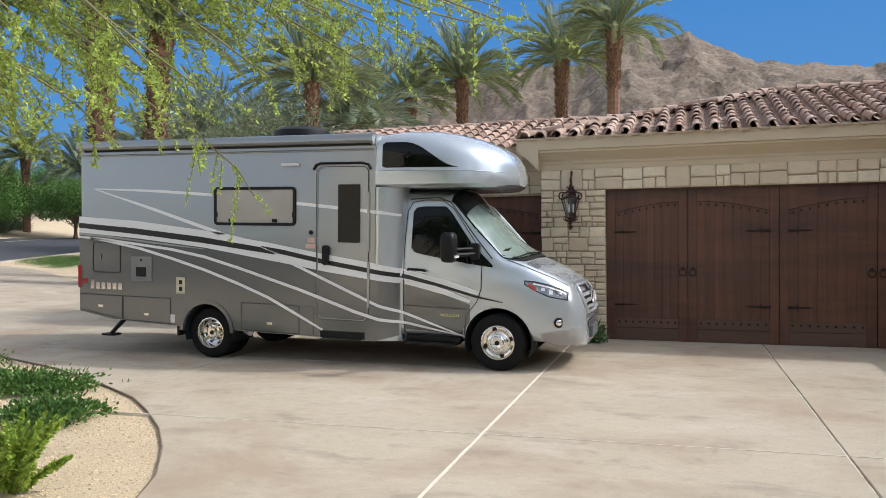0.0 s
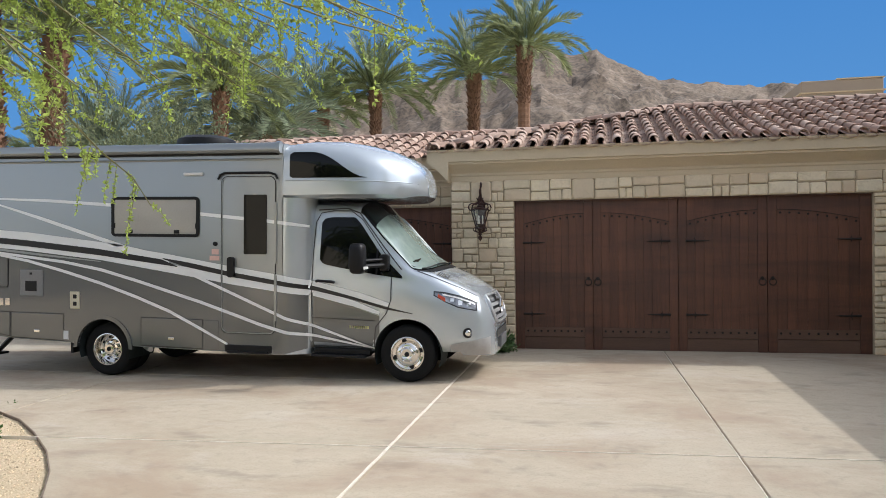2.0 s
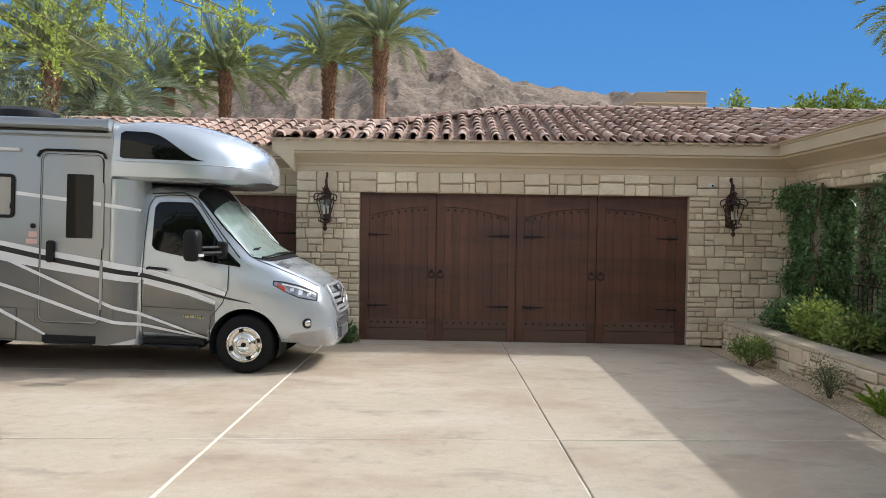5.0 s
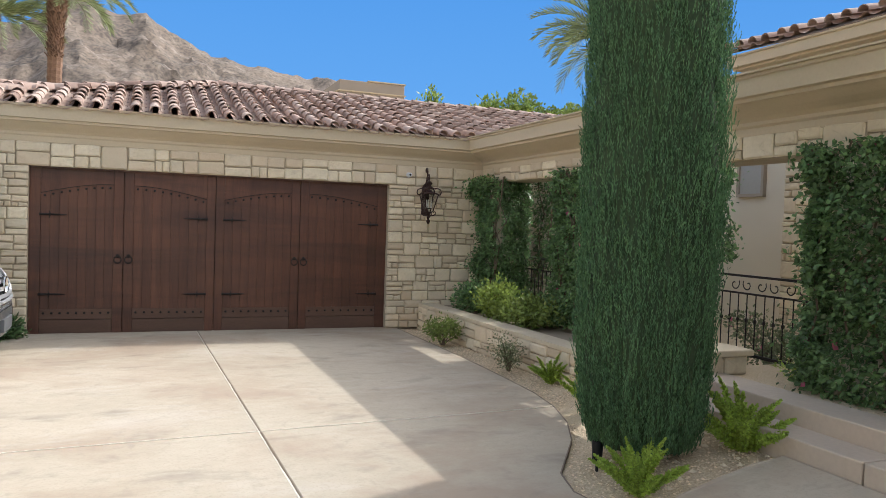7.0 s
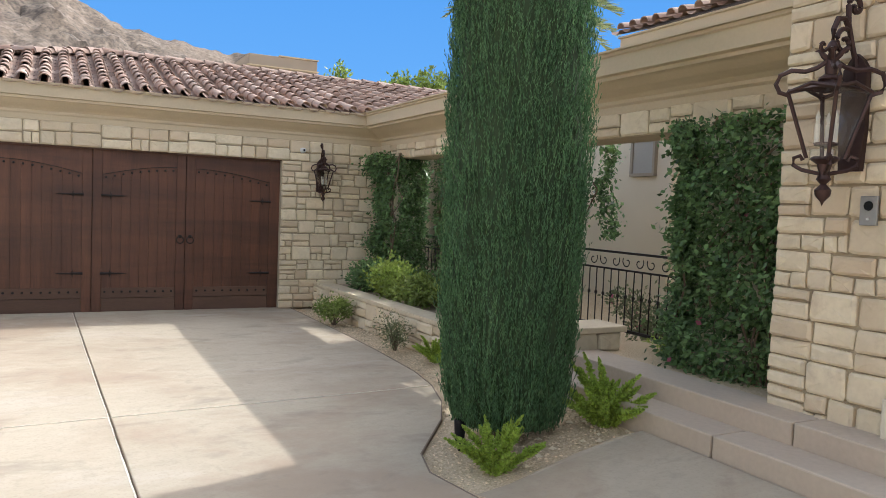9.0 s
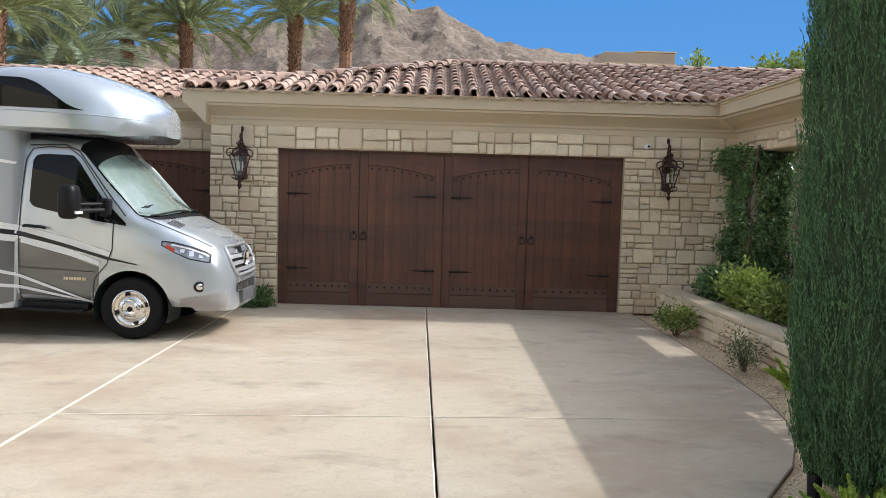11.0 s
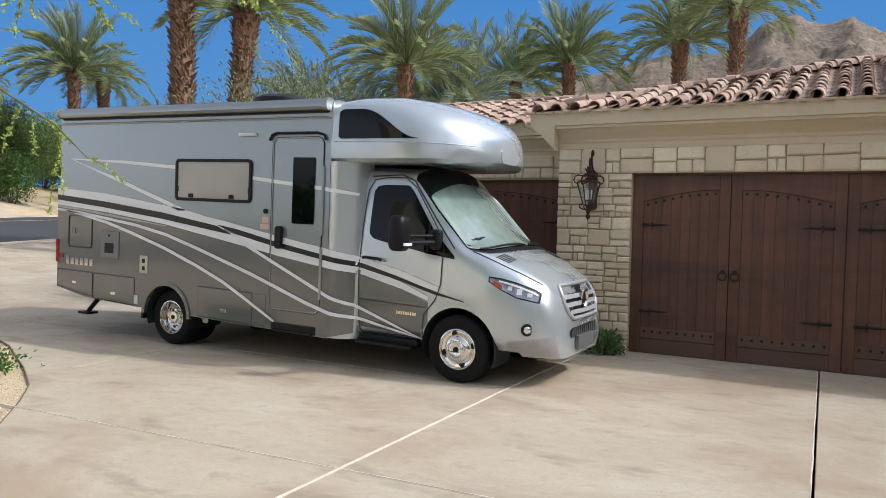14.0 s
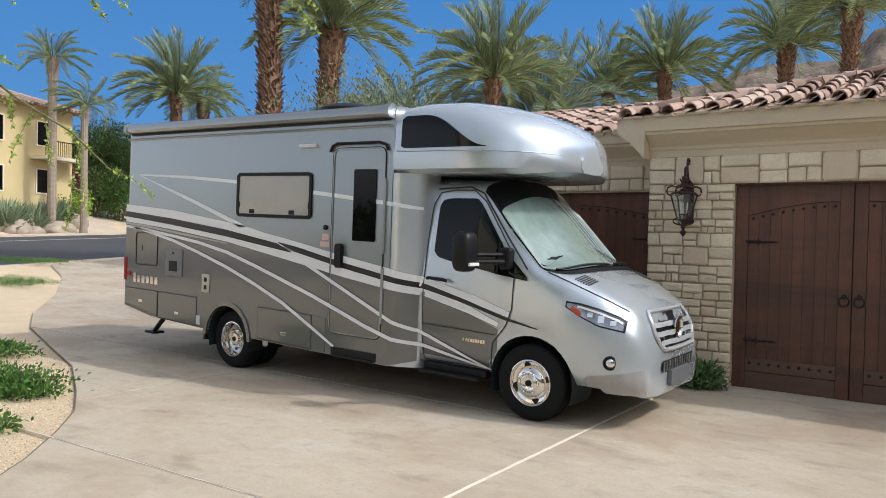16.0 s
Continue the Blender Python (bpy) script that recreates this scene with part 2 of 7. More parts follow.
BLACK = mat("black_plastic", (0.008, 0.008, 0.009), rough=0.45, bump=0.03, spec=0.25)
ROCK = mat("mountain_rock", (0.27, 0.205, 0.15), (0.075, 0.058, 0.045), big=0.03, fine=0.45, rough=0.95, bump=0.0, mixed=0.45, contrast=0.15)
stained(ROCK, (0.055, 0.052, 0.035), 0.55, 0.54, 0.66, 0.6)
stained(ROCK, (0.40, 0.32, 0.24), 0.12, 0.55, 0.7, 0.5)
BOULDER = mat("boulder", (0.42, 0.35, 0.27), (0.28, 0.22, 0.17), big=2, fine=12, rough=0.9, bump=0.3)


# ---- ground ----
def gz(x, y):
    """Height of the land: flat drive, a gentle rise to the street and beyond it, a raised bed by the steps."""
    h = 0.05 * max(0.0, min(30.0, -x - 18)) + 0.22 * max(0.0, min(12.0, -0.929 * (x + 26.2) - 0.37 * (y - 17.5) - 12.1))
    if -2 < y < 7.5 and x > 3:
        edge_x = lerp_list([(4.0, 3.42), (4.87, 3.45), (5.1, 3.62), (5.6, 3.99), (6.12, 4.26), (6.7, 4.45), (7.3, 4.55)], y)
        h += 0.2 * smoothstep(edge_x + 0.1, 4.95, x) * (1 - smoothstep(6.2, 7.5, y))
    return h


def sheet(name, xs, ys, dz, material, label, category, keep=None):
    bm = bmesh.new()
    g = [[bm.verts.new((x, y, gz(x, y) + dz)) for y in ys] for x in xs]
    for i in range(len(xs) - 1):
        for j in range(len(ys) - 1):
            cx, cy = (xs[i] + xs[i + 1]) / 2, (ys[j] + ys[j + 1]) / 2
            if keep is None or keep(cx, cy):
                bm.faces.new((g[i][j], g[i + 1][j], g[i + 1][j + 1], g[i][j + 1]))
    return structure(name, bm, material, label, category, True)


xs = [-3000, -1200, -500, -200, -120, -90] + [-75 + 1.5 * i for i in range(50)] + [0, 2, 3, 3.4, 3.7, 4, 4.3, 4.6, 4.9, 5.2, 6, 8, 12, 20, 40, 100, 300, 1000, 3000]
ys = [-3000, -1000, -300, -100, -40, -15, -6, -2, 0, 2, 3, 3.5, 4, 4.4, 4.8, 5.2, 5.6, 6, 6.4, 6.8, 7.2, 7.6, 9, 11, 13, 16, 20, 25, 30, 40, 60, 90, 130, 200, 400, 1000, 3000]
sheet("ground", xs, ys, -0.03, GRAVEL, "tan decomposed granite and desert soil ground", "ground")

# drive outline: garage, left edge along the bed, behind the camera, and the curved edge by the cypress
LEFT_EDGE = [(-26.0, 16.7), (-21.7, 15.0), (-18.0, 12.9), (-14.0, 10.4), (-11.9, 9.35), (-9.5, 8.5), (-7.9, 7.95), (-6.4, 7.2), (-5.6, 6.75), (-5.04, 6.3), (-4.44, 5.75), (-3.97, 5.22), (-3.53, 4.6), (-3.3, 4.1), (-3.1, 3.2), (-3.0, 1.5), (-3.4, -2.0), (-5, -8)]
RIGHT_EDGE = [(7, -8), (6.0, -1.0), (4.7, 1.5), (3.9, 3.0), (3.42, 4.0), (3.34, 4.5), (3.45, 4.87), (3.62, 5.1), (3.99, 5.6), (4.26, 6.12), (4.45, 6.7), (4.55, 7.3), (4.6, 8.4), (4.62, 9.5), (4.6, 11.7), (4.6, 12.4)]
BACK = [(-9.0, 13.4), (-12, 14.5), (-16, 17.5), (-20, 21.0), (-25.4, 24.0), (-28.6, 24.6)]
DRIVE = LEFT_EDGE + RIGHT_EDGE + BACK


def clip(poly, a, b, c):
    """The part of an outline where a*x + b*y <= c."""
    out = []
    for i, p in enumerate(poly):
        q = poly[(i + 1) % len(poly)]
        dp, dq = a * p[0] + b * p[1] - c, a * q[0] + b * q[1] - c
        if dp <= 0:
            out.append(p)
        if (dp < 0 < dq) or (dq < 0 < dp):
            k = dp / (dp - dq)
            out.append((p[0] + (q[0] - p[0]) * k, p[1] + (q[1] - p[1]) * k))
    return out


def tidy(poly):
    out = []
    for p in poly:
        if not out or math.hypot(p[0] - out[-1][0], p[1] - out[-1][1]) > 0.004:
            out.append(p)
    if len(out) > 2 and math.hypot(out[0][0] - out[-1][0], out[0][1] - out[-1][1]) < 0.004:
        out.pop()
    return out


def slab_mesh(poly, top):
    """A slab with a softened upper edge."""
    bm = bmesh.new()
    prism(bm, poly, top - 0.1, top)
    bmesh.ops.recalc_face_normals(bm, faces=bm.faces)
    edges = [e for e in bm.edges if all(abs(v.co.z - top) < 1e-5 for v in e.verts)]
    bmesh.ops.bevel(bm, geom=edges, offset=0.006, segments=1, affect="EDGES")
    return bm


driveway = structure("driveway", B((-1.6, 1.6, 0, 12.4, -0.16, -0.03)), JOINT, "tan broom-finished concrete driveway with sawn joints", "driveway")
JG = 0.011
XJ = (-6.05, -1.476, 1.427)
SLANT = (0.02, 0.007, 0.025)



cols = [(-18.0, XJ[0]), (XJ[0], XJ[1]), (XJ[1], XJ[2]), (XJ[2], 9.0)]
for ci, (xa, xb) in enumerate(cols):
    sr, sl = SLANT[ci] if ci < 3 else 0, SLANT[ci - 1] if ci else 0
    col = clip(DRIVE, 1, sr, xb + 9.3 * sr - JG)
    col = clip(col, -1, -sl, -(xa + 9.3 * sl + (JG if ci else 0)))
    cuts = [(0.06 if ci < 2 else 0.055, (6.445 if ci < 2 else 6.44))]
    rows = []
    s, c0 = cuts[0]
    rows.append(clip(col, -s, 1, c0 - JG))
    up = clip(col, s, -1, -(c0 + JG))
    if ci < 2:
        rows.append(clip(up, 0, 1, 9.37 - JG))
        rows.append(clip(up, 0, -1, -(9.37 + JG)))
    else:
        rows.append(up)
    for poly in rows:
        poly = tidy(poly)
        if len(poly) > 2:
            part("slab", slab_mesh(poly, 0.0), CONCRETE, driveway)
apron = bmesh.new()
pl = tidy(clip(DRIVE, 1, 0, -18.0))
lo = [apron.verts.new((x, y, gz(x, y) + 0.0)) for x, y in pl]
apron.faces.new(lo)
bmesh.ops.triangulate(apron, faces=apron.faces)
part("slab", apron, CONCRETE, driveway, "sloping concrete apron to the street")
# joint filler and expansion strips in the joints
def joint_line(a, b, w0, w1, top, seed):
    """Crumbly filler along a joint from a to b, between w0 and w1 across it."""
    rr = random.Random(seed)
    a, b = Vector((*a, 0)), Vector((*b, 0))
    d = (b - a).normalized()
    s = Vector((d.y, -d.x, 0))
    n = max(2, int((b - a).length / 0.12))
    lo, hi = [], []
    for k in range(n + 1):
        c = a.lerp(b, k / n)
        lo.append(c + s * (w0 + rr.uniform(-0.003, 0.003)))
        hi.append(c + s * (w1 + rr.uniform(-0.003, 0.003)))
    ol = [(v.x, v.y) for v in lo + hi[::-1]]
    part("joint_strip", prism(bmesh.new(), ol, -0.1, top), PALEFILL, driveway, "pale crumbly filler in the joint")


joint_line((XJ[1] + 0.072, -1), (XJ[1] - 0.021, 12.35), -0.013, 0.013, 0.003, 1)
joint_line((XJ[2] + 0.258, -1), (XJ[2] - 0.076, 12.35), -0.014, -0.006, 0.002, 2)
joint_line((-1.44, 6.36), (1.50, 6.522), -0.006, 0.004, 0.0025, 3)
joint_line((1.51, 6.523), (4.40, 6.682), -0.004, 0.004, 0.0025, 4)
joint_line((-6.0, 6.085), (-1.45, 6.358), -0.004, 0.004, 0.0025, 5)
# edging strip between drive and bed
edge = bmesh.new()
for p, q in list(zip(LEFT_EDGE, LEFT_EDGE[1:]))[3:16] + list(zip(RIGHT_EDGE, RIGHT_EDGE[1:]))[4:15]:
    d = Vector((q[0] - p[0], q[1] - p[1], 0)).normalized()
    n_ = Vector((d.y, -d.x, 0)) * 0.007
    pts = [Vector((*p, 0)) - n_ * 0.5, Vector((*q, 0)) - n_ * 0.5, Vector((*q, 0)) + n_, Vector((*p, 0)) + n_]
    prism(edge, [(v.x, v.y) for v in pts], -0.08, 0.002)
structure("bed_edging", edge, mat("steel_edging", (0.24, 0.18, 0.13), rough=0.8, bump=0.1), "dark rusty steel edging along the gravel bed", "edging")

# ---- street ----
ROAD_D = Vector((-0.37, 0.93, 0)).normalized()
ROAD_N = Vector((-ROAD_D.y, ROAD_D.x, 0))
ROAD_P = Vector((-26.2, 17.5, 0))


def ribbon(name, off0, off1, dz, material, label, category, thick=0.0):
    bm = bmesh.new()
    prev = None
    for k in range(-40, 61):
        p = ROAD_P + ROAD_D * (k * 2.0)
        row = []
        for off in (off0, (2 * off0 + off1) / 3, (off0 + 2 * off1) / 3, off1):
            v = p + ROAD_N * off
            row.append(bm.verts.new((v.x, v.y, gz(v.x, v.y) + dz)))
        if thick:
            for v in (p + ROAD_N * off1, p + ROAD_N * off0):
                row.append(bm.verts.new((v.x, v.y, gz(v.x, v.y) + dz - thick)))
        if prev:
            m_ = len(row)
            for i in range(m_ if thick else m_ - 1):
                j = (i + 1) % m_
                bm.faces.new((prev[i], prev[j], row[j], row[i]))
        prev = row
    return structure(name, bm, material, label, category)


ribbon("road", 0.0, 11.0, 0.02, ASPHALT, "dark grey asphalt street", "road")
ribbon("road_line", 8.7, 8.82, 0.026, PALEFILL, "faint worn white edge line on the street", "marking")
ribbon("kerb_near", -0.45, -0.02, 0.05, CONCRETE_GREY, "pale rolled concrete kerb beside the street", "kerb", 0.12)
ribbon("kerb_far", 11.02, 11.6, 0.12, CONCRETE_GREY, "pale concrete kerb on the far side of the street", "kerb", 0.2)

# ---- far sky behind the mountain ----
bm = bmesh.new()
prev = None
for i in range(49):
    a = radians(-72 + 138 * i / 48)
    row = [bm.verts.new((2300 * math.sin(a), 2300 * math.cos(a), z)) for z in (-60, 150, 350, 550, 750, 930)]
    if prev:
        for k in range(5):
            bm.faces.new((prev[k], row[k], row[k + 1], prev[k + 1]))
    prev = row
SKYBLUE = bpy.data.materials.new("far_sky")
SKYBLUE.use_nodes = True
n_, l_ = SKYBLUE.node_tree.nodes, SKYBLUE.node_tree.links
geo_, sep_, ramp_, em_ = n_.new("ShaderNodeNewGeometry"), n_.new("ShaderNodeSeparateXYZ"), n_.new("ShaderNodeMapRange"), n_.new("ShaderNodeEmission")
hue_ = n_.new("ShaderNodeMix")
hue_.data_type = "RGBA"
ramp_.inputs[1].default_value, ramp_.inputs[2].default_value = 0, 1100
hue_.inputs[6].default_value, hue_.inputs[7].default_value = (0.135, 0.335, 0.64, 1), (0.047, 0.205, 0.545, 1)
l_.new(geo_.outputs["Position"], sep_.inputs[0])
l_.new(sep_.outputs["Z"], ramp_.inputs[0])
l_.new(ramp_.outputs[0], hue_.inputs[0])
l_.new(hue_.outputs[2], em_.inputs[0])
l_.new(em_.outputs[0], n_["Material Output"].inputs["Surface"])
structure("backdrop", bm, SKYBLUE, "deep blue clear desert sky", "sky", True)

# ---- mountain ----
ENV = [(-2.5, 8), (-1.2, 24), (-0.9, 44), (-0.7, 58), (-0.55, 78), (-0.44, 92), (-0.34, 102), (-0.3, 103), (-0.235, 111), (-0.19, 112), (-0.14, 110), (-0.118, 116), (-0.103, 124), (-0.088, 130), (-0.066, 132), (-0.05, 127), (-0.032, 123.5), (-0.018, 123), (-0.003, 126), (0.04, 113), (0.082, 105), (0.106, 103), (0.155, 98), (0.205, 95.5), (0.222, 98), (0.243, 95.5), (0.3, 87), (0.5, 64), (0.8, 43), (1.5, 20), (3, 8)]
bm = bmesh.new()
rows_ = []
NU, NV = 640, 110
for j in range(NV):
    v = j / (NV - 1)
    y = 150 + 420 * v
    row = []
    for i in range(NU):
        u = -1.7 + 2.9 * i / (NU - 1)
        x = u * y
        p = Vector((x, y, 0))
        s = ((y - 150) / 350) if y < 500 else 1 - ((y - 500) / 70) * 0.35
        wob = 0.05 * noise.noise(Vector((u * 9, y * 0.008, 4))) * (1 - smoothstep(0.55, 0.97, s))
        e = lerp_list(ENV, u + wob) * (y / 500)
        rid = 1 - abs(noise.noise(p * 0.012 + Vector((3, 7, 1))))
        rid2 = 1 - abs(noise.noise(p * 0.035 + Vector((9, 2, 4))))
        fin = noise.fractal(p * 0.08, 0.8, 2.1, 5)
        z = e * s ** 1.15 + (rid - 0.75) * 16 * s * (1 - 0.75 * smoothstep(0.75, 1.0, s)) + (rid2 - 0.75) * 11 * s * (1 - 0.6 * smoothstep(0.8, 1, s)) + fin * 5.5 * s * (1 - 0.55 * smoothstep(0.85, 1.0, s))
        row.append(bm.verts.new((x, y, z - 2)))
    rows_.append(row)
for a, b in zip(rows_, rows_[1:]):
    for i in range(NU - 1):
        bm.faces.new((a[i], a[i + 1], b[i + 1], b[i]))
structure("mountain", bm, ROCK, "dry brown rocky desert mountain with gullies", "mountain", True)


# ---- garage ----
def wall_core(name, *boxes, material=MORTAR, label="", category="wall"):
    return structure(name, B(*boxes), material, label, category)


WY = 12.3
wall_front = wall_core("wall_garage_front", (-2.05, -1.0, WY, 12.75, 0, 2.8), (4.39, 6.15, WY, 12.75, 0, 2.8), (-1.0, 4.39, WY, 12.75, 2.44, 2.8), label="garage wall faced with cream split limestone blocks")
wall_bay = wall_core("wall_garage_bay", (-9.3, -2.05, 13.0, 13.4, 2.40, 2.8), (-9.3, -7.46, 13.0, 13.4, 0, 2.4), label="recessed garage bay wall with limestone blocks over a door")
wall_core("wall_garage_core", (-9.3, 9.6, 13.6, 13.9, 0, 3.2), (-9.3, -9.0, 13.4, 19, 0, 3.2), (-2.05, -1.75, 12.75, 13.6, 0, 3.2), (5.6, 6.15, 12.75, 13.6, 0, 3.2), (-9.3, 9.6, 18.8, 19.1, 0, 3.2), material=STUCCO, label="plain stucco walls behind the garage front")


def cornice(name, base, runs, label):
    """Moulded plaster eave. runs: (axis, from, to, wall plane, mitre at each end, reach)."""
    prof = [(0.02, 2.76), (-0.05, 2.78), (-0.05, 2.85), (-0.09, 2.87), (-0.09, 2.90), (-0.16, 2.93), (-0.30, 2.97), (-0.44, 3.02), (-0.50, 3.03), (-0.50, 3.06), (-0.57, 3.07), (-0.57, 3.215), (-0.60, 3.225), (-0.60, 3.25), (0.02, 3.25)]
    bm = bmesh.new()
    for axis, a, b, w, ma, mb, reach in runs:
        va, vb = [], []
        for d, z in prof:
            dz = z + base + (0.045 * (z - 2.76) / 0.49 if reach < 1 else 0)
            d *= reach
            if axis == "x":
                va.append(bm.verts.new((a + ma * d, w + d, dz)))
                vb.append(bm.verts.new((b + mb * d, w + d, dz)))
            else:
                va.append(bm.verts.new((w + d, a + ma * d, dz)))
                vb.append(bm.verts.new((w + d, b + mb * d, dz)))
        bm.faces.new(va)
        bm.faces.new(vb)
        for i in range(len(prof)):
            j = (i + 1) % len(prof)
            bm.faces.new((va[i], va[j], vb[j], vb[i]))
    return structure(name, bm, PLASTER, label, "cornice")


WX = 6.15
cornice("cornice_garage", 0.0, [("x", -2.05, WX, WY, 1.5, 1.75, 0.4), ("y", 3.4, WY, WX, 0.0, 0.571, 0.70)], "tan moulded plaster cornice under the tiled eave")
# short return of the cornice on the left end of the front
bm = prism(bmesh.new(), [(-2.05, 2.76), (-2.14, 2.86), (-2.25, 2.97), (-2.37, 3.06), (-2.41, 3.10), (-2.41, 3.295), (-2.05, 3.295)], 12.07, 13.0, "y")
structure("cornice_return", bm, PLASTER, "return end of the plaster cornice", "cornice")
cornice("cornice_bay", -0.04, [("x", -9.3, -2.05, 13.0, 0.0, 0.0, 0.4)], "tan plaster cornice over the recessed bay")

# ---- right wing: covered walk, column, court ----
wall_wing = wall_core("wall_wing", (WX, WX + 0.45, 3.6, WY, 2.55, 3.2), label="stone-faced beam of the covered walk")
for y0, y1 in ((8.35, 9.15), (11.75, 12.3), (3.7, 5.0)):
    wall_core("wing_pier", (WX + 0.03, WX + 0.42, y0, y1, 0.2, 2.55), material=STUCCO, label="plastered pier behind a creeper", category="pier")
column = wall_core("wall_column", (5.55, 6.6, 2.78, 3.66, 0.4, 4.6), label="tall entry column faced with cream limestone blocks", category="column")
structure("pilaster", B((5.50, 6.6, 2.2, 2.76, 0.45, 5.2), (5.46, 6.6, 2.16, 2.80, 0.45, 0.75), (5.44, 6.6, 2.15, 2.81, 1.62, 1.70), bevel=0.01), STUCCO, "smooth plaster entry surround beside the stone column", "pilaster")
structure("roof_flat_walk", B((5.70, 6.75, 3.4, 12.2, 3.297, 3.315)), PLASTER, "flat roof edge of the covered walk", "roof")
wall_core("wall_court", (9.6, 9.9, -6, 13.6, 0, 4.4), (WX + 0.4, 9.6, 12.9, 13.2, 0, 3.2), (6.6, 9.6, -6.2, -6, 0, 4.4), material=STUCCO, label="cream stucco house wall inside the court")
court_pier = structure("court_pier", B((8.9, 9.6, 7.5, 8.15, 0.3, 3.3)), MORTAR, "stone pier at the house wall", "pier")
bm = B((9.56, 9.62, 9.25, 9.72, 2.46, 2.98))
win = structure("window_1", bm, mat("window_screen", (0.42, 0.40, 0.36), (0.36, 0.34, 0.31), rough=0.5, bump=0), "small square window in the stucco wall", "window")
part("window_frame", B((9.53, 9.6, 9.2, 9.25, 2.41, 3.03), (9.53, 9.6, 9.72, 9.77, 2.41, 3.03), (9.53, 9.6, 9.25, 9.72, 2.98, 3.03), (9.53, 9.6, 9.25, 9.72, 2.41, 2.46)), mat("window_trim", (0.40, 0.33, 0.25), rough=0.6), win)
structure("court_ground", B((5.3, 9.6, 3.66, 12.9, -0.05, 0.36)), GRAVEL, "raised gravel bed of the court", "ground")
cornice("cornice_upper", 1.33, [("y", -6, 9.0, 9.6, 0.0, -1.0, 1.0)], "plaster cornice of the higher house roof")

# steps
CC = CONCRETE_GREY
steps = structure("steps", B((4.92, 7.0, -1.5, 3.56, 0.05, 0.36), bevel=0.012), CC, "smooth tan concrete entry steps", "steps")
part("tread", B((4.92, 7.0, 3.575, 5.62, 0.05, 0.358), bevel=0.012), CC, steps)
part("tread", B((5.24, 7.0, -1.5, 3.21, 0.30, 0.512), bevel=0.012), CC, steps)
part("tread", B((5.24, 5.64, 3.225, 5.62, 0.30, 0.508), bevel=0.012), CC, steps)
structure("court_bed", B((5.64, 9.6, 3.67, 5.97, 0.3, 0.485)), GRAVEL, "tan gravel behind the upper step", "ground")
bm = bmesh.new()
vs = [bm.verts.new((x, y, gz(x, y) + 0.012)) for x, y in [(3.42, 4.02), (3.7, 4.08), (4.0, 4.13), (4.3, 4.17), (4.6, 4.19), (4.91, 4.2), (4.91, 2.0), (4.91, -1.5), (4.6, 1.5), (4.3, 2.2), (3.9, 3.0)]]
bm.faces.new(vs)
structure("walkway", bm, CONCRETE, "concrete walkway slab rising to the steps", "path")

# planter wall
bm = bmesh.new()
prism(bm, [(5.0, 12.28), (5.28, 12.28), (5.48, 5.95), (5.2, 5.95)], -0.05, 0.37)
wall_planter = structure("wall_planter", bm, MORTAR, "low cream stone planter wall", "wall")
bm = bmesh.new()
prism(bm, [(4.97, 12.27), (5.31, 12.27), (5.51, 5.93), (5.17, 5.93)], 0.37, 0.425)
bmesh.ops.bevel(bm, geom=list(bm.edges), offset=0.012, segments=2, affect="EDGES")
part("wall_cap", bm, STONE, wall_planter, "cream stone cap")
wall_low = structure("wall_low_pier", B((4.98, 5.9, 5.63, 5.98, 0.1, 0.66)), MORTAR, "short stone pier at the end of the steps", "wall")
part("wall_cap", B((4.94, 5.95, 5.58, 6.02, 0.66, 0.72), bevel=0.012), STONE, wall_low, "smooth stone cap")
structure("planter_soil", B((5.2, 6.2, 6.0, 12.28, 0.1, 0.385)), DIRT, "planter soil behind the low wall", "ground")

# neighbour building behind
nb = thing("neighbour_house", "beige flat-roofed neighbour house above the tiled ridge", "house", pose(9.8, 34, 0))
TAN = mat("tan_stucco", (0.40, 0.33, 0.26), (0.34, 0.28, 0.22), big=1.0, fine=40, rough=0.9, bump=0.1)
part("wall", B((-1.5, 1.5, -1.6, 3, 0, 7.95), bevel=0.03), TAN, nb)
part("parapet", B((-1.56, 1.56, -1.66, 3.06, 7.45, 7.5), (-0.2, 1.54, -1.65, 3.06, 7.95, 8.0)), PLASTER, nb)

# ---- roof decks ----
SL = 0.2995
EX, EY, EZ = -2.41, 12.08, 3.255
AP = (1.85, 15.77, EZ + 3.69 * SL)
HIP = (AP[0] - EX) / (AP[1] - EY)
bm = bmesh.new()
a = [bm.verts.new(p) for p in ((EX, EY, EZ), (10.5, EY, EZ), (10.5, AP[1], AP[2]), AP)]
bm.faces.new(a)
b = [bm.verts.new(p) for p in ((EX, EY, EZ), AP, (EX, AP[1], EZ))]
bm.faces.new(b)
c = [bm.verts.new(p) for p in (AP, (10.5, AP[1], AP[2]), (10.5, 19.9, EZ), (EX, 19.9, EZ))]
bm.faces.new(c)
roof_main = structure("roof_garage", bm, UNDERLAY, "terracotta barrel tile hip roof over the garage", "roof")
LEY, LEZ = 12.8, 3.167
LTOP = 4.006
bm = bmesh.new()
bm.faces.new([bm.verts.new(p) for p in ((-10, LEY, LEZ), (0.8, LEY, LEZ), (0.8, 15.77, LTOP), (-10, 15.77, LTOP))])
bm.faces.new([bm.verts.new(p) for p in ((-10, 15.77, LTOP), (0.8, 15.77, LTOP), (0.8, 19.5, LEZ), (-10, 19.5, LEZ))])
roof_bay = structure("roof_bay", bm, UNDERLAY, "terracotta barrel tile roof over the recessed bay", "roof")
bm = bmesh.new()
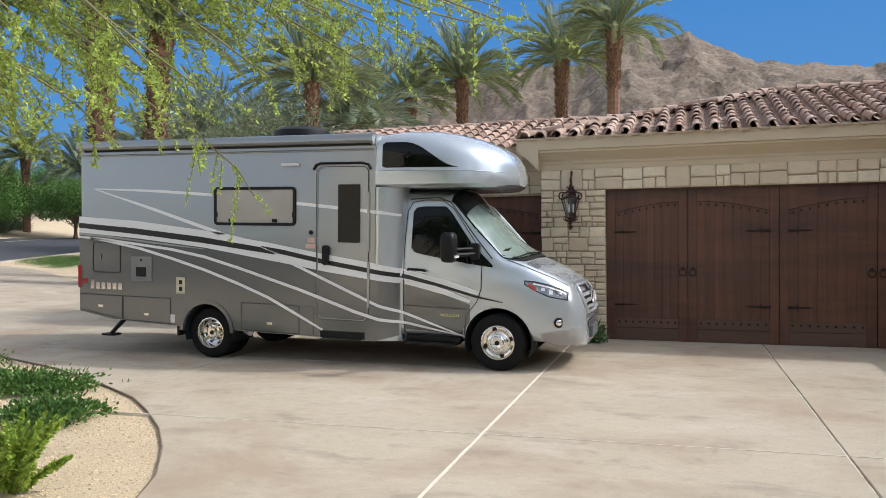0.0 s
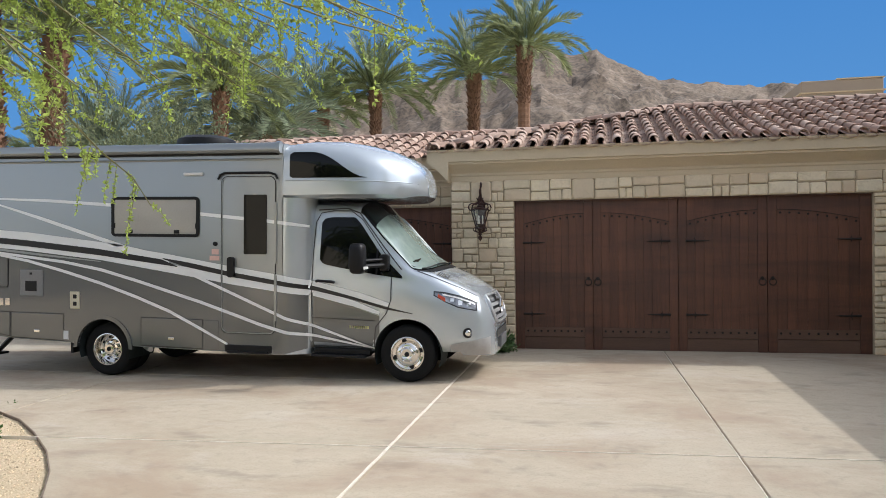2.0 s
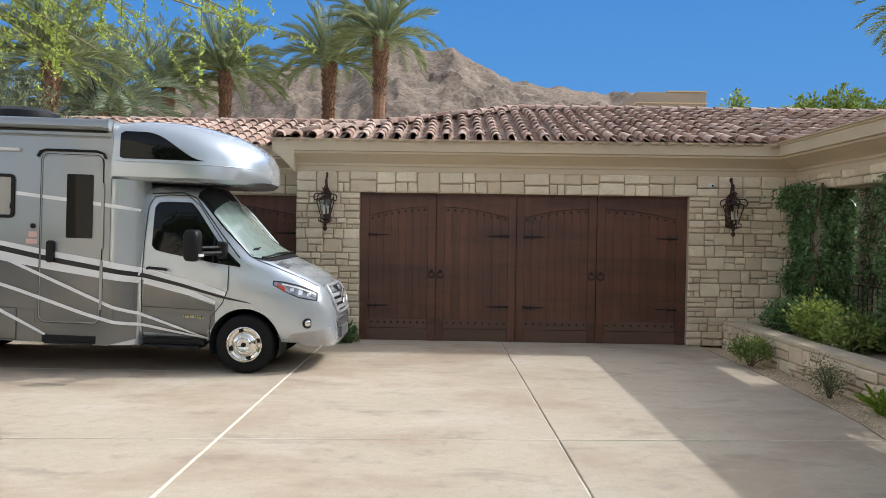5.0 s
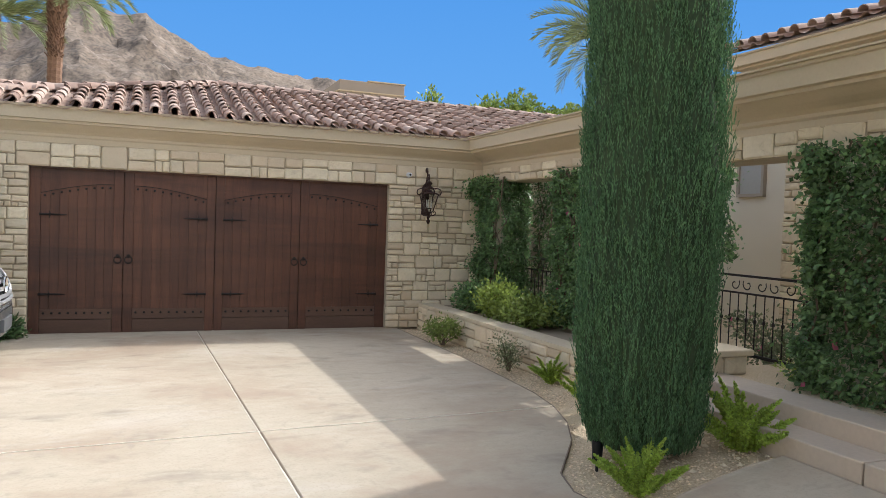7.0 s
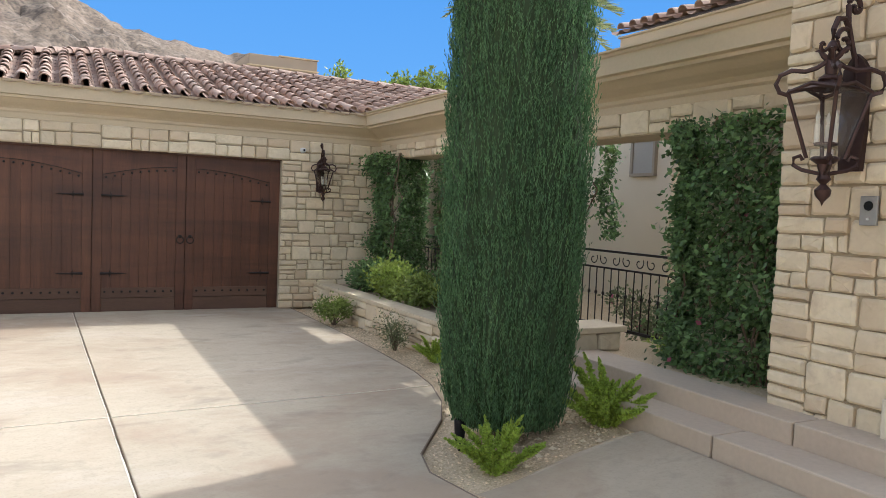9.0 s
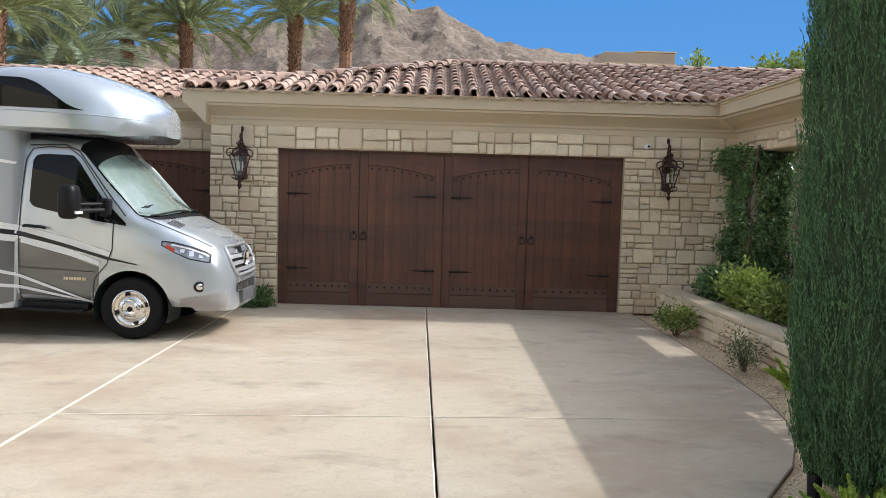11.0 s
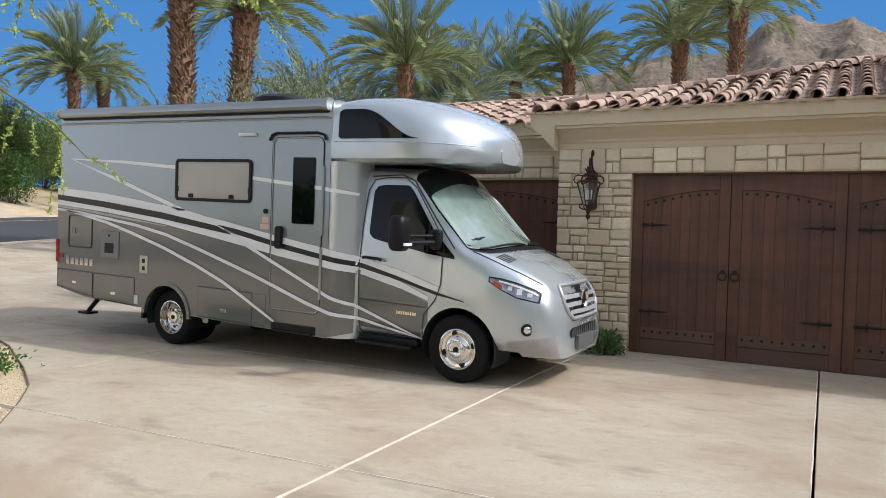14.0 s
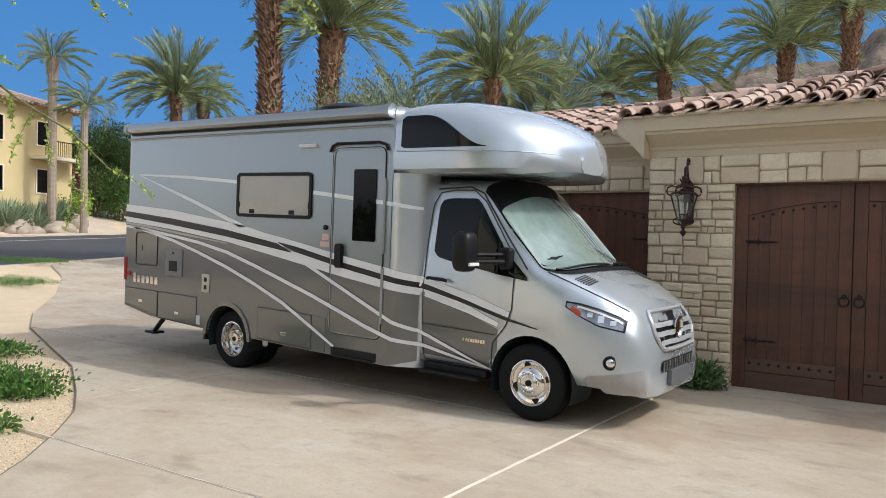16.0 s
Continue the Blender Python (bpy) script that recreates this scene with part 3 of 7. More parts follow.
bm.faces.new([bm.verts.new(p) for p in ((9.0, -6, 4.62), (9.0, 9.6, 4.62), (13, 9.6, 5.8), (13, -6, 5.8))])
roof_upper = structure("roof_house", bm, UNDERLAY, "terracotta tile roof of the higher house wing", "roof")

# ---- motorhome ----
SILVER = mat("silver_paint", (0.30, 0.318, 0.318), (0.285, 0.303, 0.303), big=0.6, fine=300, rough=0.3, metal=0.6, bump=0.0, coat=0.8)
CABSILVER = mat("cab_silver_paint", (0.53, 0.575, 0.61), (0.50, 0.545, 0.58), big=0.6, fine=300, rough=0.27, metal=0.55, bump=0.0, coat=0.8)
DARKGREY = mat("dark_grey_paint", (0.165, 0.172, 0.175), (0.15, 0.157, 0.16), big=0.6, fine=300, rough=0.24, metal=0.55, bump=0.0, coat=0.7)
STRIPE = mat("pale_vinyl_stripe", (0.78, 0.79, 0.79), (0.74, 0.75, 0.75), rough=0.35, bump=0.0, coat=0.4)
BLACKVINYL = mat("black_vinyl_stripe", (0.012, 0.012, 0.014), rough=0.3, bump=0.0)
RUBBER = mat("tyre_rubber", (0.012, 0.012, 0.012), (0.007, 0.007, 0.007), rough=0.8, bump=0.05, spec=0.2)
CHROME = mat("chrome", (0.80, 0.78, 0.74), (0.76, 0.74, 0.70), rough=0.10, metal=1.0, bump=0.0)
TINTED = mat("tinted_glass", (0.004, 0.005, 0.005), rough=0.03, bump=0.0, spec=0.25)
BLIND = mat("window_blind", (0.42, 0.40, 0.36), (0.36, 0.34, 0.31), big=2, fine=40, rough=0.25, bump=0.0, coat=1.0)
SHIELD = mat("windscreen_shade", (0.27, 0.35, 0.31), (0.13, 0.18, 0.165), big=1.2, fine=8, rough=0.25, bump=0.0, coat=1.0)
LAMPLENS = mat("headlamp_lens", (0.05, 0.052, 0.056), (0.45, 0.46, 0.49), big=9, fine=20, rough=0.06, metal=0.6, bump=0.0, coat=1.0, mixed=0.9)
REDLENS = mat("red_lens", (0.35, 0.01, 0.01), rough=0.15, bump=0.0, coat=0.6)
AMBER = mat("amber_lens", (0.5, 0.06, 0.02), rough=0.2, bump=0.0)
UNDER = mat("underbody", (0.010, 0.018, 0.018), rough=0.8, bump=0.1)
SEAM = mat("panel_gap", (0.02, 0.02, 0.02), rough=0.8, bump=0.0)
LABELRED = mat("warning_label", (0.7, 0.45, 0.4), rough=0.5, bump=0)

RV = thing("motorhome", "silver and dark grey motorhome with swoosh stripes parked on the driveway", "motorhome", pose(-2.0, 9.09, 0, 0, 1.3, 0))
YC = 1.15


def carve(ob, cutters):
    """Takes closed bmeshes out of ob's mesh for good."""
    for cb in cutters:
        me = bpy.data.meshes.new("cutter")
        bmesh.ops.recalc_face_normals(cb, faces=cb.faces)
        cb.to_mesh(me)
        cb.free()
        co = bpy.data.objects.new("cutter", me)
        scene.collection.objects.link(co)
        co.matrix_world = ob.matrix_world
        if ob.parent:
            co.matrix_world = ob.parent.matrix_world
        md = ob.modifiers.new("cut", "BOOLEAN")
        md.object, md.operation, md.solver = co, "DIFFERENCE", "EXACT"
        bpy.context.view_layer.update()
        dg = bpy.context.evaluated_depsgraph_get()
        res = bpy.data.meshes.new_from_object(ob.evaluated_get(dg))
        ob.modifiers.clear()
        ob.data = res
        bpy.data.objects.remove(co)


def cyl_y(x, z, r, y0, y1, seg=32):
    return prism(bmesh.new(), [(x + r * math.cos(2 * math.pi * k / seg), z + r * math.sin(2 * math.pi * k / seg)) for k in range(seg)], y0, y1, "y")


# coach body
out = [(-6.63, 0.50), (-6.0, 0.40), (-4.9, 0.36), (-3.0, 0.33), (-1.69, 0.31), (-1.69, 3.07), (-6.63, 3.04)]
bm = prism(bmesh.new(), out, 0.0, 2.3, "y")
bmesh.ops.recalc_face_normals(bm, faces=bm.faces)
ed = [e for e in bm.edges if abs(e.verts[0].co.z - e.verts[1].co.z) < 0.05 and min(v.co.z for v in e.verts) > 2.9 and abs(e.verts[0].co.x - e.verts[1].co.x) > 1]
ed += [e for e in bm.edges if all(abs(v.co.x + 6.63) < 0.01 for v in e.verts)]
bmesh.ops.bevel(bm, geom=ed, offset=0.09, segments=5, profile=0.5, affect="EDGES")
coach = part("coach_body", bm, SILVER, RV, "silver fibreglass coach body", True)
carve(coach, [cyl_y(-4.325, 0.30, 0.40, -0.1, 0.62), cyl_y(-4.325, 0.30, 0.40, 1.7, 2.4)])
coach.data.set_sharp_from_angle(angle=radians(35))

# cab-over bunk, lofted
def bunk_ring(x):
    k = (x + 1.69) / 1.89
    zt = lerp_list([(-1.69, 3.09), (-1.4, 3.13), (-1.0, 3.14), (-0.7, 3.10), (-0.4, 3.02), (-0.2, 2.93), (-0.08, 2.84), (-0.01, 2.75), (0.025, 2.66), (0.045, 2.57)], x)
    zb = 2.345 + 0.015 * k + 0.05 * smoothstep(-0.25, 0.05, x)
    w = 1.15 if x < -0.95 else 1.15 * math.sqrt(max(0.05, 1 - (x + 0.95) ** 3))
    zc = min(2.60 - 0.07 * smoothstep(-0.4, 0.05, x), zt - 0.03)
    e = 0.34 + 0.42 * smoothstep(0, 0.9, k)
    pts = [(0, zb), (w - 0.25, zb), (w - 0.06, zb + 0.01), (w, zb + 0.05), (w + 0.004, zc - 0.02), (w, zc)]
    for i in range(1, 15):
        a = math.pi / 2 * i / 14
        pts.append(((w - 0.006) * max(0, math.cos(a)) ** e, zc + (zt - zc) * math.sin(a) ** (e + 0.12 * k)))
    return pts


def bunk_y(x, z):
    pts = bunk_ring(x)
    for (h0, z0), (h1, z1) in zip(pts[2:], pts[3:]):
        if z0 <= z <= z1 or (z1 - z0 > 0 and z <= z1):
            return YC - (h0 + (h1 - h0) * (z - z0) / max(1e-6, z1 - z0))
    return 0.3


bm = bmesh.new()
rings = []
xs_b = [-1.70 + 0.1 * i for i in range(16)] + [-0.15, -0.105, -0.065, -0.035, -0.01, 0.01, 0.025, 0.035, 0.042]
for x in xs_b:
    pr = bunk_ring(x)
    rings.append([bm.verts.new((x, YC - h, z)) for h, z in pr] + [bm.verts.new((x, YC + h, z)) for h, z in reversed(pr[1:-1])])
for u, w in zip(rings, rings[1:]):
    for j in range(len(u)):
        bm.faces.new((u[j], u[(j + 1) % len(u)], w[(j + 1) % len(w)], w[j]))
bm.faces.new(rings[0])
bm.faces.new(rings[-1])
bunk = part("cab_over", bm, CABSILVER, RV, "bright silver moulded bunk over the cab", True)


def patch(cols, yfun, off, thick=0.0):
    """A surface patch from columns of (x, z_low, z_high), laid on yfun with an offset."""
    bm = bmesh.new()
    prev = None
    for x, z0, z1 in cols:
        row = [bm.verts.new((x, yfun(x, z0 + (z1 - z0) * i / 8) - off, z0 + (z1 - z0) * i / 8)) for i in range(9)]
        if prev:
            for i in range(8):
                bm.faces.new((prev[i], row[i], row[i + 1], prev[i + 1]))
        prev = row
    return bm


cols_ = []
for i in range(25):
    x = -1.60 + 1.03 * i / 24
    top = 2.95 - 0.33 * smoothstep(0.25, 1.0, i / 24) ** 1.25
    cols_.append((x, 2.615 + (0.02 if i == 0 else 0), top - (0.03 if i == 0 else 0)))
part("bunk_window", patch(cols_, bunk_y, 0.006), TINTED, bunk, "black tinted teardrop bunk window", True)
bm = tube(bmesh.new(), [(x, bunk_y(min(0.04, x), 2.585) - 0.004, 2.585 - 0.02 * i / 20) for i, x in enumerate([-1.65 + 1.62 * k / 20 for k in range(21)])], 0.006, 4)
part("trim_line", bm, CABSILVER, bunk)

# cab: control rows of half-width and height from sill to centre line
CAB = [
    (-1.50, ((0.90, 0.38), (0.99, 0.52), (1.01, 0.98), (0.99, 1.34), (0.875, 2.08), (0.72, 2.30), (0.0, 2.37))),
    (-0.72, ((0.90, 0.38), (0.99, 0.52), (1.01, 0.98), (0.99, 1.34), (0.865, 2.08), (0.70, 2.27), (0.0, 2.33))),
    (-0.40, ((0.90, 0.38), (0.99, 0.52), (1.01, 0.98), (0.99, 1.34), (0.90, 1.76), (0.78, 1.91), (0.0, 2.06))),
    (-0.02, ((0.90, 0.38), (0.99, 0.52), (1.01, 0.98), (0.985, 1.30), (0.935, 1.43), (0.80, 1.50), (0.0, 1.66))),
    (0.28, ((0.90, 0.40), (0.99, 0.55), (1.00, 0.95), (0.975, 1.20), (0.915, 1.33), (0.76, 1.39), (0.0, 1.45))),
    (0.60, ((0.88, 0.40), (0.965, 0.55), (0.965, 0.88), (0.935, 1.08), (0.85, 1.20), (0.68, 1.26), (0.0, 1.33))),
    (0.82, ((0.82, 0.37), (0.895, 0.52), (0.895, 0.79), (0.86, 0.97), (0.75, 1.08), (0.58, 1.135), (0.0, 1.195))),
    (0.95, ((0.70, 0.34), (0.78, 0.48), (0.78, 0.66), (0.74, 0.80), (0.64, 0.90), (0.50, 0.955), (0.0, 1.01))),
    (1.02, ((0.52, 0.34), (0.60, 0.46), (0.60, 0.56), (0.56, 0.64), (0.50, 0.69), (0.42, 0.73), (0.0, 0.77))),
]


def cab_ring(x, n=5):
    x = max(CAB[0][0], min(CAB[-1][0], x))
    for (xa, A), (xb, Bq) in zip(CAB, CAB[1:]):
        if x <= xb:
            k = (x - xa) / (xb - xa)
            c = [(a[0] + (b[0] - a[0]) * k, a[1] + (b[1] - a[1]) * k) for a, b in zip(A, Bq)]
            break
    P = [Vector((h, z)) for h, z in c]
    res = []
    for i in range(6):
        p0, p1, p2, p3 = P[max(0, i - 1)], P[i], P[i + 1], P[i + 2] if i < 5 else Vector((-P[4].x, P[4].y)) if i == 5 else P[6]
        for s in range(n):
            t = s / n
            v = 0.5 * (2 * p1 + (p2 - p0) * t + (2 * p0 - 5 * p1 + 4 * p2 - p3) * t * t + (3 * p1 - p0 - 3 * p2 + p3) * t ** 3)
            res.append((max(0.0, v.x), v.y))
    res.append((0.0, P[6].y))
    return res


def cab_y(x, z):
    pts = cab_ring(x)
    best = 0.2
    for (h0, z0), (h1, z1) in zip(pts, pts[1:]):
        if z0 <= z <= z1:
            return YC - (h0 + (h1 - h0) * (z - z0) / max(1e-6, z1 - z0))
    return YC - pts[0][0] if z < pts[0][1] else YC - pts[-2][0]


CORNER = [(-1.66, 0.0), (-1.60, 0.008), (-1.54, 0.032), (-1.48, 0.066), (-1.42, 0.108), (-1.38, 0.145), (-1.36, 0.19)]


def side_y(x, z):
    if x < -1.36:
        return lerp_list(CORNER, x)
    return cab_y(x, z)


bm = bmesh.new()
rings = []
xs_c = sorted(set([-1.5, -1.2, -0.9] + [-0.8 + 0.06 * i for i in range(31)] + [1.02]))
xs_c = [x for x in xs_c if x <= 1.021]
for x in xs_c:
    pr = cab_ring(x)
    rings.append([bm.verts.new((x, YC - h, z)) for h, z in pr] + [bm.verts.new((x, YC + h, z)) for h, z in reversed(pr[:-1])])
for u, w in zip(rings, rings[1:]):
    for j in range(len(u)):
        bm.faces.new((u[j], u[(j + 1) % len(u)], w[(j + 1) % len(w)], w[j]))
bm.faces.new(rings[0])
bm.faces.new(rings[-1])
cab = part("cab_body", bm, CABSILVER, RV, "bright silver van cab with sloping bonnet", True)
carve(cab, [cyl_y(-0.05, 0.37, 0.445, -0.2, 0.62), cyl_y(-0.05, 0.37, 0.445, 1.68, 2.5)])
cab.data.set_sharp_from_angle(angle=radians(40))
# corner panel between coach and cab
bm = prism(bmesh.new(), [(-1.70, 0.0)] + CORNER + [(-1.36, 0.40), (-1.70, 0.40)], 0.32, 2.36)
part("corner_panel", bm, CABSILVER, RV, "silver angled panel behind the cab door", True)
bm = prism(bmesh.new(), [(-1.70, 2.3)] + [(x, 2.3 - y) for x, y in CORNER] + [(-1.36, 1.9), (-1.70, 1.9)], 0.32, 2.36)
part("corner_panel", bm, CABSILVER, RV, "", True)
part("underbody", B((-6.3, -0.55, 0.62, 1.68, 0.30, 1.0), (-0.6, 0.75, 0.62, 1.68, 0.36, 1.0)), UNDER, RV, "black chassis underside")


def strip(pts, w, yfun, off, steps=0.035):
    """A vinyl stripe of width w (number or list) along points (x, z)."""
    ws = w if isinstance(w, list) else [w] * len(pts)
    dense = []
    for (p, q, wa, wb) in zip(pts, pts[1:], ws, ws[1:]):
        n = max(1, int(math.hypot(q[0] - p[0], q[1] - p[1]) / steps))
        for i in range(n):
            k = i / n
            dense.append((p[0] + (q[0] - p[0]) * k, p[1] + (q[1] - p[1]) * k, wa + (wb - wa) * k))
    dense.append((*pts[-1], ws[-1]))
    bm = bmesh.new()
    prev = None
    for i, (x, z, ww) in enumerate(dense):
        a, b = dense[max(0, i - 1)], dense[min(len(dense) - 1, i + 1)]
        d = Vector((b[0] - a[0], b[1] - a[1])).normalized()
        nx, nz = -d.y * ww / 2, d.x * ww / 2
        row = [bm.verts.new((x + nx * s, yfun(x + nx * s, z + nz * s) - off, z + nz * s)) for s in (-1, 0, 1)]
        if prev:
            for j in (0, 1):
                bm.faces.new((prev[j], row[j], row[j + 1], prev[j + 1]))
        prev = row
    return bm


# dark lower paint: between the sill and the lower swoosh edge
EDGE = [(-6.62, 1.70), (-5.55, 1.635), (-4.36, 1.53), (-2.84, 1.305), (-2.39, 1.235), (-1.73, 1.14), (-1.28, 1.09), (-0.9, 1.0), (-0.42, 0.84)]
LOW = [(-6.62, 0.505), (-6.0, 0.405), (-4.9, 0.365), (-3.0, 0.335), (-1.7, 0.315), (-1.36, 0.40), (-0.42, 0.40)]
cc = []
x = -6.615
while x < -0.40:
    lo, hi = lerp_list(LOW, x), lerp_list(EDGE, x)
    for cx, cz, r in ((-4.325, 0.30, 0.405), (-0.05, 0.37, 0.45)):
        if abs(x - cx) < r:
            lo = max(lo, cz + math.sqrt(r * r - (x - cx) ** 2))
    cc.append((x, lo, max(lo + 0.001, hi)))
    x += 0.035
part("dark_panel", patch(cc, side_y, 0.004), DARKGREY, RV, "dark grey lower body paint", True)
part("swoosh", strip([(-6.62, 1.89), (-5.55, 1.825), (-4.03, 1.655), (-3.32, 1.53)], [0.11, 0.12, 0.13, 0.10], side_y, 0.006), STRIPE, RV, "pale swoosh stripe")
part("swoosh", strip([(-4.1, 1.70), (-3.32, 1.565), (-2.4, 1.40), (-1.74, 1.30), (-1.28, 1.215), (-0.7, 1.10), (-0.3, 0.99)], [0.02, 0.07, 0.10, 0.11, 0.10, 0.08, 0.05], side_y, 0.0065), STRIPE, RV)
part("swoosh", strip([(-6.62, 1.735), (-5.55, 1.665), (-4.36, 1.56), (-2.84, 1.345), (-2.39, 1.275), (-1.73, 1.185), (-1.28, 1.125), (-0.75, 0.99), (-0.42, 0.88)], [0.07, 0.075, 0.10, 0.12, 0.12, 0.11, 0.10, 0.07, 0.04], side_y, 0.006), STRIPE, RV)
part("black_stripe", strip([(-6.62, 1.81), (-5.55, 1.73), (-4.4, 1.62), (-3.45, 1.50), (-3.2, 1.44)], [0.075, 0.085, 0.085, 0.07, 0.01], side_y, 0.008), BLACKVINYL, RV, "black stripe")
part("black_stripe", strip([(-3.42, 1.545), (-3.1, 1.475), (-2.4, 1.345), (-1.74, 1.245), (-1.28, 1.175), (-0.8, 1.07), (-0.35, 0.95), (0.02, 0.885)], [0.01, 0.065, 0.062, 0.06, 0.055, 0.04, 0.03, 0.01], side_y, 0.008), BLACKVINYL, RV)
part("grey_stripe", strip([(-6.62, 1.68), (-6.1, 1.645), (-5.3, 1.57), (-4.36, 1.49)], [0.03, 0.03, 0.03, 0.01], side_y, 0.0065), SILVER, RV)
part("thin_stripe", strip([(-6.62, 1.635), (-6.1, 1.60), (-4.93, 1.475), (-4.35, 1.377), (-3.8, 1.237), (-3.31, 1.10), (-2.83, 0.965), (-2.39, 0.826), (-2.0, 0.70), (-1.64, 0.605), (-1.27, 0.56), (-0.5, 0.42)], [0.03, 0.035, 0.04, 0.042, 0.042, 0.042, 0.042, 0.042, 0.042, 0.042, 0.036, 0.02], side_y, 0.016), STRIPE, RV, "thin pale stripe")
part("thin_stripe", strip([(-6.4, 1.62), (-6.07, 1.575), (-5.5, 1.48), (-4.93, 1.345), (-4.35, 1.19), (-3.8, 1.014), (-3.31, 0.835), (-2.9, 0.64), (-2.46, 0.425)], [0.02, 0.035, 0.04, 0.042, 0.042, 0.042, 0.042, 0.04, 0.03], side_y, 0.016), STRIPE, RV)
part("thin_stripe", strip([(-3.0, 1.33), (-2.79, 1.26), (-2.05, 0.955), (-1.65, 0.79), (-1.27, 0.68), (-0.91, 0.56), (-0.5, 0.42)], [0.01, 0.04, 0.04, 0.04, 0.035, 0.03, 0.015], side_y, 0.016), STRIPE, RV)
part("thin_stripe", strip([(-6.34, 2.365), (-5.2, 2.325), (-4.21, 2.265)], [0.015, 0.04, 0.045], side_y, 0.006), STRIPE, RV)
part("thin_stripe", strip([(-2.87, 2.145), (-2.23, 2.085)], 0.045, side_y, 0.006), STRIPE, RV)
part("thin_stripe", strip([(-1.92, 2.055), (-1.6, 2.02), (-1.38, 1.99)], [0.045, 0.045, 0.03], side_y, 0.006), STRIPE, RV)
part("thin_stripe", strip([(-6.34, 2.365), (-5.3, 2.075), (-4.03, 1.70)], [0.015, 0.045, 0.055], side_y, 0.006), STRIPE, RV)


def rrect(x0, x1, z0, z1, r, n=5):
    pts = []
    for cx, cz, a0 in ((x1 - r, z1 - r, 0), (x0 + r, z1 - r, 90), (x0 + r, z0 + r, 180), (x1 - r, z0 + r, 270)):
        for i in range(n + 1):
            a = radians(a0 + 90 * i / n)
            pts.append((cx + r * math.cos(a), cz + r * math.sin(a)))
    return pts


def ring_frame(x0, x1, z0, z1, r, w, ya, yb):
    """A rounded frame: outer outline, inner outline, extruded in y."""
    o, i = rrect(x0, x1, z0, z1, r), rrect(x0 + w, x1 - w, z0 + w, z1 - w, max(0.004, r - w))
    bm = bmesh.new()
    v = [[bm.verts.new((p[0], y, p[1])) for p in ring] for ring, y in ((o, yb), (o, ya), (i, ya), (i, yb))]
    n = len(o)
    for a, b in zip(v, v[1:]):
        for k in range(n):
            bm.faces.new((a[k], a[(k + 1) % n], b[(k + 1) % n], b[k]))
    return bm


# entry door
door = part("entry_door", ring_frame(-2.553, -1.797, 0.577, 2.633, 0.085, 0.012, -0.012, 0.0), SILVER, RV, "silver entry door with a tall dark window", True)
part("seam", ring_frame(-2.563, -1.787, 0.567, 2.643, 0.095, 0.009, -0.011, 0.0), SEAM, door)
part("door_window", prism(bmesh.new(), rrect(-2.235, -1.915, 1.62, 2.40, 0.015), -0.014, 0.0, "y"), TINTED, door, "dark tinted glass")
part("door_handle", prism(bmesh.new(), rrect(-2.455, -2.365, 1.31, 1.58, 0.04), -0.055, 0.0, "y"), BLACK, door, "black lever handle", True)
bm = tube(bmesh.new(), [(-2.60, -0.02, 2.60), (-2.57, -0.02, 2.66), (-2.5, -0.02, 2.685), (-1.88, -0.02, 2.685), (-1.79, -0.02, 2.66), (-1.76, -0.02, 2.60)], 0.016, 5)
part("drip_rail", bm, BLACK, door)
part("hinge", B((-1.80, -1.77, -0.02, 0, 0.75, 1.35), (-1.80, -1.77, -0.02, 0, 1.5, 2.3), bevel=0.004), SILVER, door)
# coach window
win_ = part("coach_window", ring_frame(-4.19, -2.88, 1.835, 2.375, 0.06, 0.04, -0.022, 0.0), BLACK, RV, "awning window with black frame and drawn blind", True)
part("pane", prism(bmesh.new(), rrect(-4.16, -2.91, 1.865, 2.345, 0.04), -0.010, 0.0, "y"), BLIND, win_, "glass over a pale blind")
split_part("latch", B((-3.95, -3.87, -0.02, 0, 1.88, 1.93), (-3.25, -3.17, -0.02, 0, 1.88, 1.93), (-2.935, -2.915, -0.02, 0, 1.95, 2.02), (-4.155, -4.135, -0.02, 0, 1.95, 2.02), bevel=0.004), BLACK, win_)
# awning
prof = [(0.02, 3.06), (-0.03, 3.075), (-0.075, 3.06), (-0.10, 3.02), (-0.10, 2.975), (-0.07, 2.945), (0.0, 2.94)]
aw = part("awning", prism(bmesh.new(), prof, -6.52, -1.74, "x"), SILVER, RV, "silver rolled awning case along the roof edge", True)
part("end_cap", prism(bmesh.new(), [(y - 0.012 if y < 0 else y, z + (0.01 if z > 3 else -0.01)) for y, z in prof], -1.76, -1.70, "x"), SILVER, aw, "", True)
part("end_cap", prism(bmesh.new(), [(y - 0.012 if y < 0 else y, z + (0.01 if z > 3 else -0.01)) for y, z in prof], -6.57, -6.51, "x"), SILVER, aw, "", True)
part("gap_line", B((-6.5, -1.75, -0.02, 0.0, 2.915, 2.94)), SEAM, aw)
part("gutter", tube(bmesh.new(), [(-6.6, -0.008, 2.86), (-1.72, -0.008, 2.86)], 0.014, 5), SILVER, RV)
part("porch_light", B((-3.10, -2.82, -0.035, 0, 2.655, 2.695), bevel=0.008), WHITE, RV, "small white porch light")
part("roof_vent", lathe(bmesh.new(), [(0.42, 3.05), (0.44, 3.2), (0.42, 3.28), (0.32, 3.33), (0, 3.345)], 20, pose(-3.45, 1.2, 0)), BLACK, RV, "black rooftop air unit", True)
part("roof_vent", lathe(bmesh.new(), [(0.22, 3.05), (0.23, 3.14), (0.18, 3.18), (0, 3.19)], 16, pose(-1.9, 1.3, 0)), BLACK, RV, "", True)


